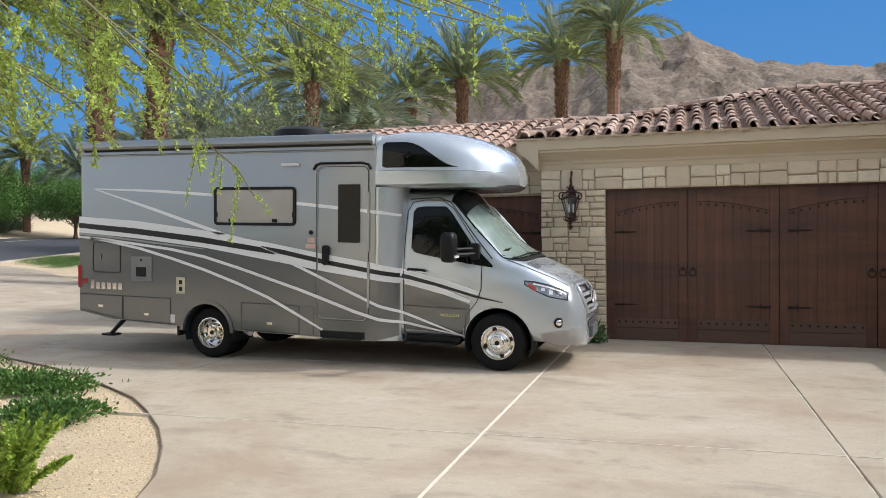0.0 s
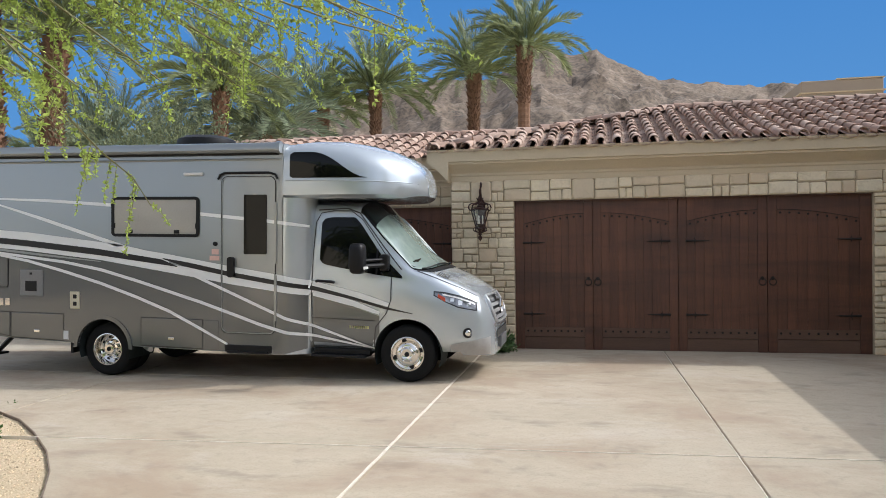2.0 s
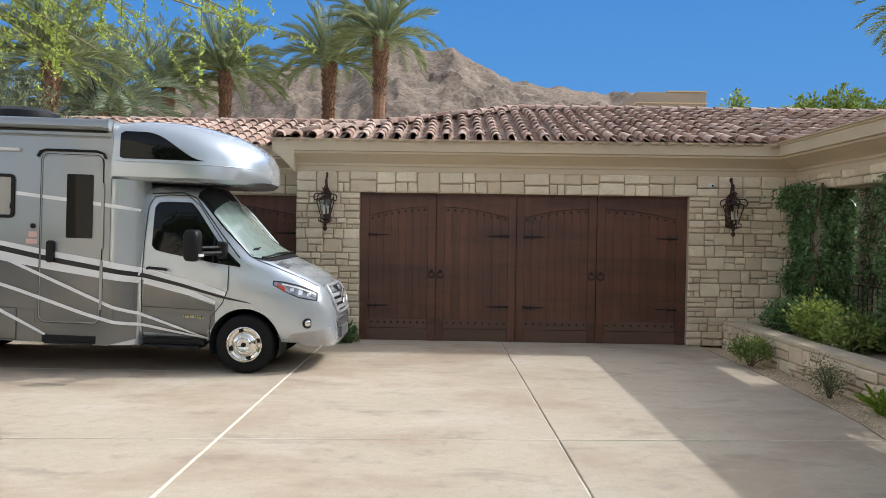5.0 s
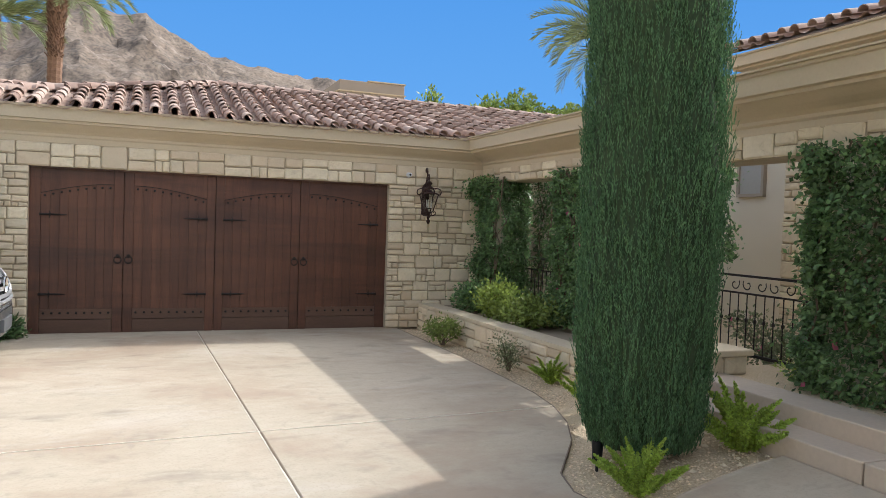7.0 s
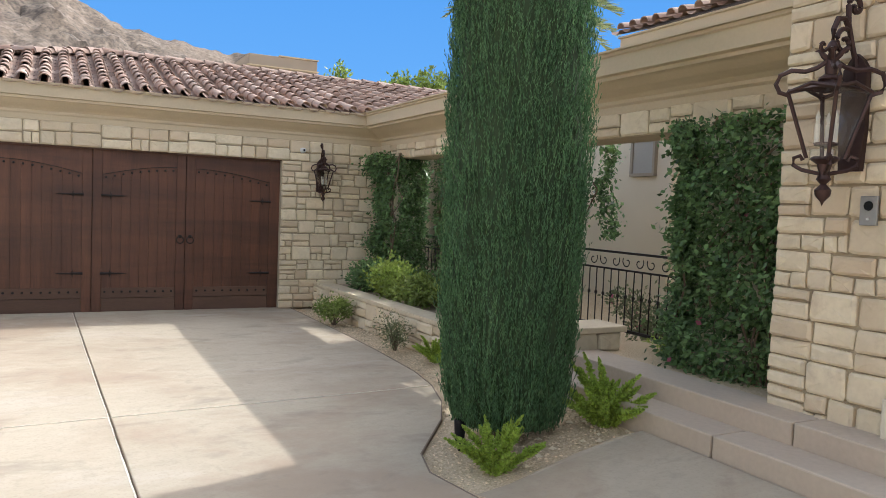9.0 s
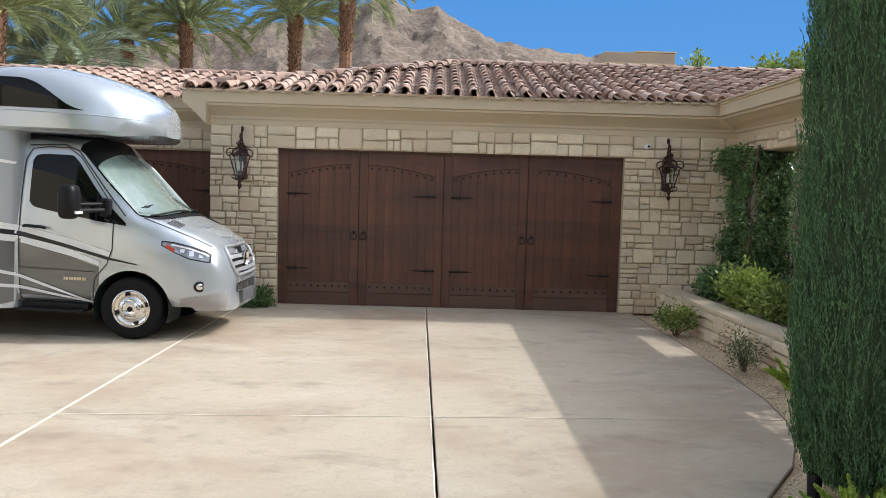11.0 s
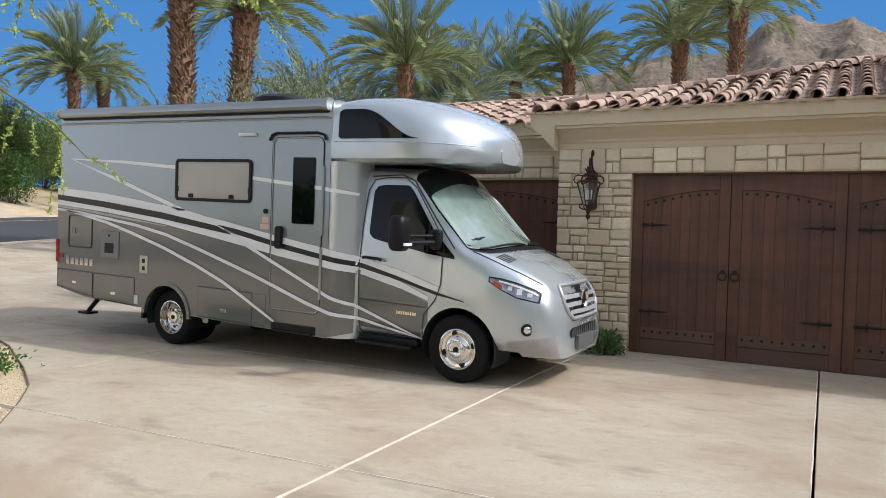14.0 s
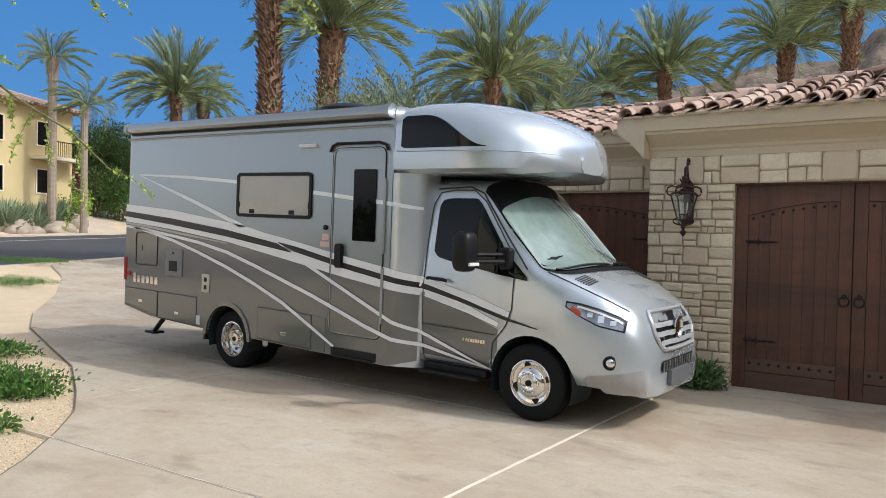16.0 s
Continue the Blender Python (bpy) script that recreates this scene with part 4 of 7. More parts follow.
# lockers
def locker(x0, x1, z0, z1, z0b=None):
    zb = z0b if z0b is not None else z0
    bm = prism(bmesh.new(), [(x0, z0), (x1, zb), (x1, z1), (x0, z1 + 0.005)], -0.012, 0.0, "y")
    bmesh.ops.recalc_face_normals(bm, faces=bm.faces)
    bmesh.ops.bevel(bm, geom=[e for e in bm.edges if all(abs(v.co.y + 0.012) < 1e-5 for v in e.verts)], offset=0.005, segments=1, affect="EDGES")
    lk = part("locker_door", bm, DARKGREY, RV, "dark grey storage locker door")
    g = 0.009
    part("seam", prism(bmesh.new(), [(x0 - g, z0 - g), (x1 + g, zb - g), (x1 + g, z1 + g), (x0 - g, z1 + g + 0.005)], -0.0075, 0.0, "y"), SEAM, lk)
    cx, cz = (x0 + x1) / 2, z0 + (z1 - z0) * 0.28
    part("latch", B((cx - 0.045, cx + 0.045, -0.02, 0, cz - 0.02, cz + 0.02), bevel=0.006), CHROME, lk)


locker(-6.60, -5.82, 0.53, 0.755, 0.42)
locker(-5.79, -4.95, 0.405, 0.75, 0.385)
locker(-3.74, -2.83, 0.365, 0.735, 0.35)
part("rocker_panel", B((-2.80, -2.60, -0.010, 0, 0.345, 0.735), bevel=0.004), DARKGREY, RV)
bm = bmesh.new()
arc = [(-4.325 + r * math.cos(a), 0.30 + r * math.sin(a)) for r in (0.455,) for a in [math.pi * k / 24 for k in range(25)]]
arc2 = [(-4.325 + 0.40 * math.cos(a), 0.30 + 0.40 * math.sin(a)) for a in [math.pi * k / 24 for k in range(25)]]
for (a, b, c, d) in zip(arc, arc[1:], arc2[1:], arc2):
    va = [bm.verts.new((p[0], -0.022, p[1])) for p in (a, b, c, d)]
    vb = [bm.verts.new((p[0], 0.03, p[1])) for p in (a, b, c, d)]
    bm.faces.new(va)
    bm.faces.new((va[0], va[1], vb[1], vb[0]))
    bm.faces.new((va[3], va[2], vb[2], vb[3]))
bmesh.ops.remove_doubles(bm, verts=bm.verts, dist=1e-5)
part("wheel_arch", bm, DARKGREY, RV, "raised dark grey wheel arch lip", True)
h = part("service_hatch", ring_frame(-6.36, -5.84, 1.10, 1.56, 0.05, 0.012, -0.012, 0.0), SEAM, RV, "service hatch seam", True)
part("lock", B((-6.27, -6.2, -0.015, 0, 1.3, 1.38), bevel=0.004), DARKGREY, h)
vb_ = part("furnace_vent", B((-5.64, -5.27, -0.02, 0, 0.99, 1.36), bevel=0.01), mat("vent_grey", (0.22, 0.22, 0.22), rough=0.5, bump=0), RV, "grey appliance vent with dark grille")
part("grille", B((-5.55, -5.37, -0.024, 0, 1.06, 1.20), (-5.48, -5.44, -0.024, 0, 1.29, 1.32)), BLACK, vb_)
oc = part("outlet_box", B((-4.84, -4.69, -0.02, 0, 0.83, 1.07), bevel=0.008), mat("outlet_cream", (0.6, 0.56, 0.42), rough=0.5, bump=0), RV, "cream hook-up plate with two ports")
split_part("port", B((-4.79, -4.73, -0.026, 0, 0.97, 1.03), (-4.79, -4.73, -0.026, 0, 0.87, 0.93), bevel=0.01), BLACK, oc)
# nameplate as plain bars
bm = bmesh.new()
for i in range(6):
    add_box(bm, -6.40 + 0.103 * i, -6.40 + 0.103 * i + 0.07, -0.014, 0.0, 0.85, 0.95 if i else 0.99)
part("name_badge", bm, CHROME, RV, "chrome badge bars")
bm = bmesh.new()
for i in range(9):
    add_box(bm, -0.82 + 0.03 * i, -0.82 + 0.03 * i + 0.022, 0.128, 0.16, 0.675, 0.71)
part("name_badge", bm, CHROME, RV)
part("tail_lamp", B((-6.645, -6.57, -0.014, 0.1, 0.86, 1.20), bevel=0.01), REDLENS, RV, "red tail lamp")
part("side_marker", B((-6.55, -6.47, -0.016, 0, 0.93, 1.0), bevel=0.005), REDLENS, RV, "small red side marker")
part("warning_label", B((-2.73, -2.59, -0.004, 0, 1.53, 1.59)), LABELRED, RV, "small red and white labels")
part("warning_label", B((-2.70, -2.60, -0.004, 0, 1.61, 1.68)), LABELRED, RV)
part("lock", lathe(bmesh.new(), [(0.03, 0), (0.03, 0.02), (0, 0.025)], 12, pose(-2.645, 0, 1.75, 90)), BLACK, RV)
part("mud_label", B((-4.945, -4.87, -0.012, 0, 0.40, 0.52)), WHITE, RV, "white label by the wheel arch")
for cx, cz, r in ((-4.325, 0.30, 0.394), (-0.05, 0.37, 0.439)):
    for ya, yb in ((0.02 if cx < -1 else 0.16, 0.61), (1.69, 2.28 if cx < -1 else 2.14)):
        bm = bmesh.new()
        rg_ = [[bm.verts.new((cx + r * math.cos(a), y, cz + r * math.sin(a))) for a in [math.pi * (-0.12 + 1.24 * k / 20) for k in range(21)]] for y in (ya, yb)]
        for k in range(20):
            bm.faces.new((rg_[0][k], rg_[0][k + 1], rg_[1][k + 1], rg_[1][k]))
        part("wheel_liner", bm, UNDER, RV, "", True)
# steps, jack, pipes
part("entry_step", B((-2.50, -1.84, -0.02, 0.3, 0.325, 0.42), (-2.46, -1.88, -0.045, 0.2, 0.315, 0.345), bevel=0.008), BLACK, RV, "folded black entry step")
part("running_board", B((-1.32, -0.58, 0.06, 0.35, 0.30, 0.335), (-1.32, -0.55, 0.16, 0.5, 0.33, 0.40), bevel=0.01), BLACK, RV, "black cab step")
part("stabiliser_jack", tube(bmesh.new(), [(-5.95, 0.25, 0.42), (-6.25, 0.25, 0.14)], [0.04, 0.03], 6), BLACK, RV, "black stabiliser leg angled under the tail")
part("jack_foot", B((-6.36, -6.14, 0.16, 0.34, 0.11, 0.14), bevel=0.005), BLACK, RV)
part("tail_frame", tube(bmesh.new(), [(-6.5, 0.15, 0.46), (-5.8, 0.15, 0.38), (-5.2, 0.15, 0.36)], 0.02, 5), IRON, RV)
part("exhaust_pipe", tube(bmesh.new(), [(-3.9, 0.3, 0.34), (-3.75, 0.12, 0.32), (-3.6, 0.0, 0.31)], 0.035, 10), STEEL, RV, "steel exhaust pipe behind the rear wheel")
part("mud_flap", B((-4.90, -4.86, 0.08, 0.32, 0.20, 0.36)), BLACK, RV)

# cab door, glass, mirror
def seam_line(pts, w=0.012, mat_=SEAM, off=0.007, name="seam", parent=None, label=""):
    return part(name, strip(pts, w, side_y, off, 0.05), mat_, parent or RV, label)


cdoor = seam_line([(-1.33, 0.42), (-1.345, 1.0), (-1.345, 1.6), (-1.33, 2.05), (-1.27, 2.17), (-1.1, 2.20), (-0.86, 2.20), (-0.70, 2.09)], name="cab_door", label="cab door shut lines")
seam_line([(-0.70, 2.09), (-0.36, 1.63), (-0.27, 1.38), (-0.27, 1.05), (-0.33, 0.88), (-0.47, 0.70), (-0.50, 0.43), (-1.33, 0.42)], parent=cdoor)
seam_line([(-1.345, 0.80), (-0.45, 0.78)], 0.009, parent=cdoor)
seam_line([(-1.31, 2.21), (-0.92, 2.235), (-0.74, 2.17), (-0.40, 1.74), (-0.14, 1.44)], 0.016, parent=cdoor)
cols_ = []
for i in range(33):
    x = -1.25 + 1.12 * i / 32
    lo = lerp_list([(-1.25, 1.56), (-1.2, 1.50), (-1.05, 1.47), (-0.75, 1.42), (-0.45, 1.37), (-0.13, 1.33)], x)
    hi = lerp_list([(-1.25, 2.04), (-1.21, 2.10), (-1.1, 2.115), (-0.80, 2.115), (-0.72, 2.04), (-0.42, 1.63), (-0.13, 1.36)], x)
    cols_.append((x, lo, hi))
part("side_window", patch(cols_, cab_y, 0.009), TINTED, cdoor, "dark cab side window", True)
part("window_rail", strip([(-0.47, 1.37), (-0.47, 1.70)], 0.025, cab_y, 0.014), BLACK, cdoor)
part("door_handle", tube(bmesh.new(), [(-1.27, 0.10, 1.275), (-1.24, 0.08, 1.285), (-1.05, 0.08, 1.275), (-1.02, 0.10, 1.262)], 0.019, 6), BLACK, cdoor, "black door handle", True)
# mirrors
for sgn in (1, -1):
    yy = (lambda y: y) if sgn == 1 else (lambda y: 2 * YC - y)
    bm = bmesh.new()
    prev = None
    for zz, k in ((1.40, 0.45), (1.408, 0.68), (1.43, 0.86), (1.48, 0.97), (1.60, 1.0), (1.70, 0.97), (1.75, 0.86), (1.772, 0.68), (1.78, 0.45)):
        ring = []
        for j in range(20):
            a = 2 * math.pi * j / 20
            ca, sa = math.cos(a), math.sin(a)
            ring.append(bm.verts.new((-0.60 + 0.10 * k * math.copysign(abs(ca) ** 0.6, ca), yy(-0.22) + 0.12 * k * math.copysign(abs(sa) ** 0.6, sa), zz)))
        if prev:
            for j in range(20):
                bm.faces.new((prev[j], prev[(j + 1) % 20], ring[(j + 1) % 20], ring[j]))
        else:
            bm.faces.new(ring)
        prev = ring
    bm.faces.new(prev)
    mir = part("door_mirror", bm, BLACK, RV, "tall black door mirror", True)
    part("mirror_arm", tube(bmesh.new(), [(-0.56, yy(-0.10), 1.49), (-0.36, yy(0.12), 1.50)], 0.03, 8), BLACK, mir)
    part("mirror_arm", tube(bmesh.new(), [(-0.56, yy(-0.10), 1.56), (-0.36, yy(0.14), 1.57)], 0.022, 8), BLACK, mir)
    part("mirror_foot", B((-0.42, -0.30, min(yy(0.10), yy(0.22)), max(yy(0.10), yy(0.22)), 1.42, 1.64), bevel=0.03), BLACK, mir)
    part("indicator", B((-0.50, -0.485, min(yy(-0.3), yy(-0.14)), max(yy(-0.3), yy(-0.14)), 1.46, 1.49)), WHITE, mir)


# windscreen: a patch over the sloping rows between the pillars
def cab_surf(x, s):
    """Point on the upper cab, s from one pillar (-1) to the other (1)."""
    pts = cab_ring(x, 8)[4 * 8:]
    k = (1 - abs(s)) * (len(pts) - 1)
    i = min(len(pts) - 2, int(k))
    f = k - i
    h = pts[i][0] + (pts[i + 1][0] - pts[i][0]) * f
    z = pts[i][1] + (pts[i + 1][1] - pts[i][1]) * f
    return Vector((x, YC + math.copysign(h, s), z))


def screen(x0, x1, s0, off):
    bm = bmesh.new()
    prev = None
    for i in range(15):
        x = x0 + (x1 - x0) * i / 14
        row = []
        for j in range(25):
            s = -s0 + 2 * s0 * j / 24
            bow = 0.25 * (1 - (s / s0) ** 2) * (i / 14)
            p = cab_surf(x + bow, s)
            row.append(bm.verts.new(p + Vector((0.6, 0, 0.8)) * off))
        if prev:
            for j in range(24):
                bm.faces.new((prev[j], prev[j + 1], row[j + 1], row[j]))
        prev = row
    return bm


ws = part("windscreen", screen(-0.735, 0.02, 0.87, 0.006), TINTED, RV, "raked windscreen with a pale folded sun shade behind", True)
part("sun_shade", screen(-0.52, -0.01, 0.79, 0.010), SHIELD, ws, "pale green reflective sun shade", True)
bm = bmesh.new()
for j in range(7):
    s = 0.12 + 0.07 * j
    tube(bm, [cab_surf(-0.48 + 0.46 * i / 8, s + 0.02 * i / 8) + Vector((0.012, 0, 0.014)) for i in range(9)], 0.007, 4)
part("shade_pleat", bm, mat("shade_pleat", (0.34, 0.40, 0.37), rough=0.3, bump=0), ws)
for s0, s1 in ((-0.62, 0.02), (0.08, 0.72)):
    part("wiper", tube(bmesh.new(), [cab_surf(0.0 - 0.03 * math.sin(math.pi * i / 8) + 0.25 * (1 - ((s0 + (s1 - s0) * i / 8) / 0.8) ** 2), s0 + (s1 - s0) * i / 8) + Vector((0.012, 0, 0.022)) for i in range(9)], 0.011, 5), BLACK, ws, "black wiper")
bm = bmesh.new()
prev = None
for j in range(25):
    s = -0.8 + 1.6 * j / 24
    row = [bm.verts.new(cab_surf(x + 0.25 * (1 - (s / 0.8) ** 2), s) + Vector((0.003, 0, 0.008))) for x in (0.01, 0.04, 0.07)]
    if prev:
        for k in (0, 1):
            bm.faces.new((prev[k], row[k], row[k + 1], prev[k + 1]))
    prev = row
part("cowl", bm, BLACK, RV, "black cowl under the windscreen", True)
for s in (-0.5, 0.5):
    bm = bmesh.new()
    for i in range(6):
        x = 0.30 + 0.024 * i
        p, q = cab_surf(x, s - 0.12), cab_surf(x, s + 0.12)
        tube(bm, [p + Vector((0, 0, 0.004)), q + Vector((0, 0, 0.004))], 0.008, 4)
    part("bonnet_vent", bm, SEAM, RV, "slatted bonnet vent")
# bonnet shut line
bm = bmesh.new()
for sg in (-1, 1):
    tube(bm, [cab_surf(0.05 + 0.75 * i / 12, sg * (0.86 + 0.05 * math.sin(math.pi * i / 12))) + Vector((0, 0, 0.001)) for i in range(13)], 0.006, 4)
split_part("bonnet_seam", bm, SEAM, RV)


# headlamps on both sides
def mirror_y(bm):
    for v in bm.verts:
        v.co.y = 2 * YC - v.co.y
    return bm


LAMP_LO = [(0.29, 1.135), (0.42, 1.06), (0.60, 0.985), (0.82, 0.945)]
LAMP_HI = [(0.29, 1.165), (0.42, 1.155), (0.60, 1.115), (0.76, 1.055), (0.82, 1.02)]


def lamp_cols(a, b, n=17, grow=0.0):
    xs_ = [a + (b - a) * i / (n - 1) for i in range(n)]
    return [(x, lerp_list(LAMP_LO, x) - grow, lerp_list(LAMP_HI, x) + grow) for x in xs_]


for flip in (False, True):
    f = mirror_y if flip else (lambda b: b)
    hl = part("headlamp", f(patch(lamp_cols(0.30, 0.81), cab_y, 0.012)), LAMPLENS, RV, "clear wedge-shaped headlamp", True)
    part("bezel", f(patch(lamp_cols(0.285, 0.825, grow=0.014), cab_y, 0.006)), BLACK, hl, "", True)
    part("indicator", f(patch([(0.34 + 0.014 * i, 1.105 - 0.009 * i, 1.145 - 0.007 * i) for i in range(8)], cab_y, 0.017)), AMBER, hl, "amber reflector")
    part("light_bar", f(patch([(x, lerp_list(LAMP_HI, x) - 0.028, lerp_list(LAMP_HI, x) - 0.010) for x in [0.40 + 0.04 * i for i in range(11)]], cab_y, 0.017)), WHITE, hl)
    for x in (0.50, 0.60, 0.70):
        part("projector", f(patch([(x + 0.012 * i, lerp_list(LAMP_LO, x) + 0.025, lerp_list(LAMP_HI, x) - 0.045) for i in range(5)], cab_y, 0.016)), CHROME, hl)
    part("bumper_scoop", f(patch([(0.62 + 0.03 * i, 0.60 + 0.06 * smoothstep(0, 5, abs(i - 4)), 0.735 + 0.01 * i - 0.05 * smoothstep(2, 6, abs(i - 4))) for i in range(9)], cab_y, 0.008)), CABSILVER, RV, "moulded fog lamp recess", True)
    px = 0.72
    py = cab_y(px, 0.65) if not flip else 2 * YC - cab_y(px, 0.65)
    fog = part("fog_lamp", lathe(bmesh.new(), [(0.065, -0.01), (0.065, 0.014), (0.045, 0.02), (0.045, 0.012), (0, 0.012)], 18, Matrix.Translation((px, py, 0.655)) @ pose(0, 0, 0, 90, 0, 30 if not flip else 150)), BLACK, RV, "round fog lamp", True)
    part("lens", lathe(bmesh.new(), [(0.044, 0.010), (0.03, 0.022), (0, 0.026)], 14, Matrix.Translation((px, py, 0.655)) @ pose(0, 0, 0, 90, 0, 30 if not flip else 150)), CHROME, fog, "", True)


# grille and bumper
def nose_x(y, z):
    """Forward reach of the cab front at a place on its face."""
    h = abs(y - YC)
    for i in range(60):
        x = 1.02 - 0.012 * i
        pts = cab_ring(x)
        zs = max(p[1] for p in pts if p[0] >= h) if any(p[0] >= h for p in pts) else 0
        if zs >= z:
            return x
    return 0.5


def face_patch(outline_rows, off):
    """Rows of (z, half width): a patch on the cab's front face."""
    bm = bmesh.new()
    prev = None
    for z, hw in outline_rows:
        row = []
        for j in range(17):
            y = YC - hw + 2 * hw * j / 16
            row.append(bm.verts.new((nose_x(y, z) + off, y, z)))
        if prev:
            for j in range(16):
                bm.faces.new((prev[j], prev[j + 1], row[j + 1], row[j]))
        prev = row
    return bm


GR = [(0.76, 0.40), (0.80, 0.46), (0.86, 0.50), (0.92, 0.52), (0.98, 0.52), (1.04, 0.50), (1.09, 0.46)]
gr = part("grille", face_patch(GR, 0.012), BLACK, RV, "black grille with three bright slats", True)
SLATSILVER = mat("grille_silver", (0.50, 0.51, 0.52), rough=0.3, metal=0.2, bump=0.0, coat=0.5)
for z0, z1, hw in ((0.795, 0.840, 0.46), (0.875, 0.922, 0.50), (0.958, 1.003, 0.51)):
    part("slat", face_patch([(z0, hw), ((z0 + z1) / 2, hw), (z1, hw)], 0.035), SLATSILVER, gr, "bright silver slat", True)
bm = bmesh.new()
loop = [(YC - hw, z) for z, hw in GR] + [(YC - 0.44 + 0.88 * i / 8, 1.10) for i in range(9)] + [(YC + hw, z) for z, hw in reversed(GR)] + [(YC + 0.38 - 0.76 * i / 8, 0.75) for i in range(9)]
loop.append(loop[0])
tube(bm, [(nose_x(y, z) + 0.02, y, z) for y, z in loop], 0.022, 6)
part("grille_frame", bm, SLATSILVER, gr, "chrome surround", True)
bm = lathe(bmesh.new(), [(0.10, 0), (0.115, 0.01), (0.115, 0.025), (0.095, 0.03), (0.09, 0.015), (0, 0.012)], 24, Matrix.Translation((nose_x(YC, 0.93) + 0.03, YC, 0.925)) @ pose(0, 0, 0, 0, 90, 0))
part("emblem", bm, CHROME, gr, "plain round chrome emblem", True)
part("lower_grille", face_patch([(0.54, 0.42), (0.58, 0.46), (0.62, 0.45), (0.65, 0.42)], 0.008), BLACK, RV, "black lower air intake", True)
bm = bmesh.new()
for i in range(12):
    y = YC - 0.40 + 0.8 * i / 11
    add_box(bm, 1.02, 1.04, y - 0.006, y + 0.006, 0.55, 0.64)
split_part("intake_bar", bm, STEEL, RV)
part("plate_bracket", B((1.02, 1.065, YC - 0.27, YC + 0.27, 0.40, 0.55), bevel=0.008), mat("plate_holder_grey", (0.13, 0.135, 0.14), rough=0.45, bump=0), RV, "grey front plate holder without a plate")
part("bumper_lower", patch([(0.50 + 0.04 * i, 0.36 if i > 3 else 0.40, 0.50 + 0.008 * i) for i in range(13)], cab_y, 0.005), mat("grey_bumper", (0.40, 0.40, 0.40), rough=0.4, metal=0.3, bump=0), RV, "darker lower bumper", True)


# wheels
def wheel(x, y, z, rear, flip):
    m = Matrix.Translation((x, y, z)) @ pose(0, 0, 0, 90 if not flip else -90, 0, 0)
    tyre = part("wheel", lathe(bmesh.new(), [(0.215, 0.0), (0.225, 0.012), (0.29, 0.020), (0.333, 0.012), (0.358, -0.012), (0.365, -0.035), (0.365, -0.17), (0.358, -0.20), (0.325, -0.22), (0.215, -0.22)], 40, m), RUBBER, RV, "black tyre on a chrome rim", True)
    wheels_of.append(tyre)
    bm = bmesh.new()
    for k in range(5):
        for s in (0.365,):
            lathe(bm, [(s - 0.006, -0.04 - 0.034 * k), (s + 0.002, -0.045 - 0.034 * k), (s + 0.002, -0.064 - 0.034 * k), (s - 0.006, -0.069 - 0.034 * k)], 40, m)
    part("tread", bm, RUBBER, tyre)
    if rear:
        prof = [(0.222, 0.012), (0.212, 0.014), (0.205, 0.0), (0.195, -0.10), (0.15, -0.13), (0.125, -0.125), (0.105, -0.06), (0.08, -0.055), (0.07, -0.02), (0, -0.015)]
    else:
        prof = [(0.222, 0.012), (0.212, 0.018), (0.203, 0.008), (0.197, -0.02), (0.17, -0.028), (0.15, 0.0), (0.125, 0.025), (0.095, 0.03), (0.082, 0.045), (0.07, 0.05), (0.055, 0.042), (0, 0.04)]
    rim = part("rim", lathe(bmesh.new(), prof, 36, m), CHROME, tyre, "polished chrome rim with round holes", True)
    bm = bmesh.new()
    for k in range(8 if rear else 4):
        a = 2 * math.pi * k / (8 if rear else 4) + 0.3
        c = m @ Vector((0.168 * math.cos(a), 0.168 * math.sin(a), -0.118 if rear else -0.024))
        lathe(bm, [(0.03 if not rear else 0.02, 0.0), (0.03 if not rear else 0.02, 0.008), (0, 0.008)], 12, Matrix.Translation(c) @ m.to_3x3().to_4x4())
    split_part("rim_hole", bm, BLACK, tyre)
    bm = bmesh.new()
    for k in range(6):
        a = 2 * math.pi * k / 6
        c = m @ Vector((0.098 * math.cos(a), 0.098 * math.sin(a), -0.05 if rear else 0.03))
        lathe(bm, [(0.016, 0.0), (0.016, 0.018), (0.008, 0.024), (0, 0.024)], 6, Matrix.Translation(c) @ m.to_3x3().to_4x4())
    split_part("wheel_nut", bm, CHROME, tyre)
    part("hub_centre", lathe(bmesh.new(), [(0.03, 0), (0.03, 0.008), (0, 0.01)], 14, m @ Matrix.Translation((0, 0, -0.018 if rear else 0.04))), BLACK, tyre)


for wx, wz, rear in ((-0.05, 0.366, False), (-4.325, 0.368 - 4.325 * math.sin(radians(1.3)), True)):
    for flip in (False, True):
        wheels_of = []
        if rear:
            wheel(wx, 0.10 if not flip else 2.2, wz, rear, flip)
            part("inner_tyre", lathe(bmesh.new(), [(0.2, -0.02), (0.345, -0.03), (0.365, -0.06), (0.365, -0.2), (0.2, -0.22)], 32, Matrix.Translation((wx, (0.36 if not flip else 1.94), wz)) @ pose(0, 0, 0, 90 if not flip else -90)), RUBBER, wheels_of[0], "", True)
        else:
            wheel(wx, 0.165 if not flip else 2.135, wz, rear, flip)

# ---- garage door ----
def rail(pts, y0, y1):
    return prism(bmesh.new(), pts, y0, y1, "y")


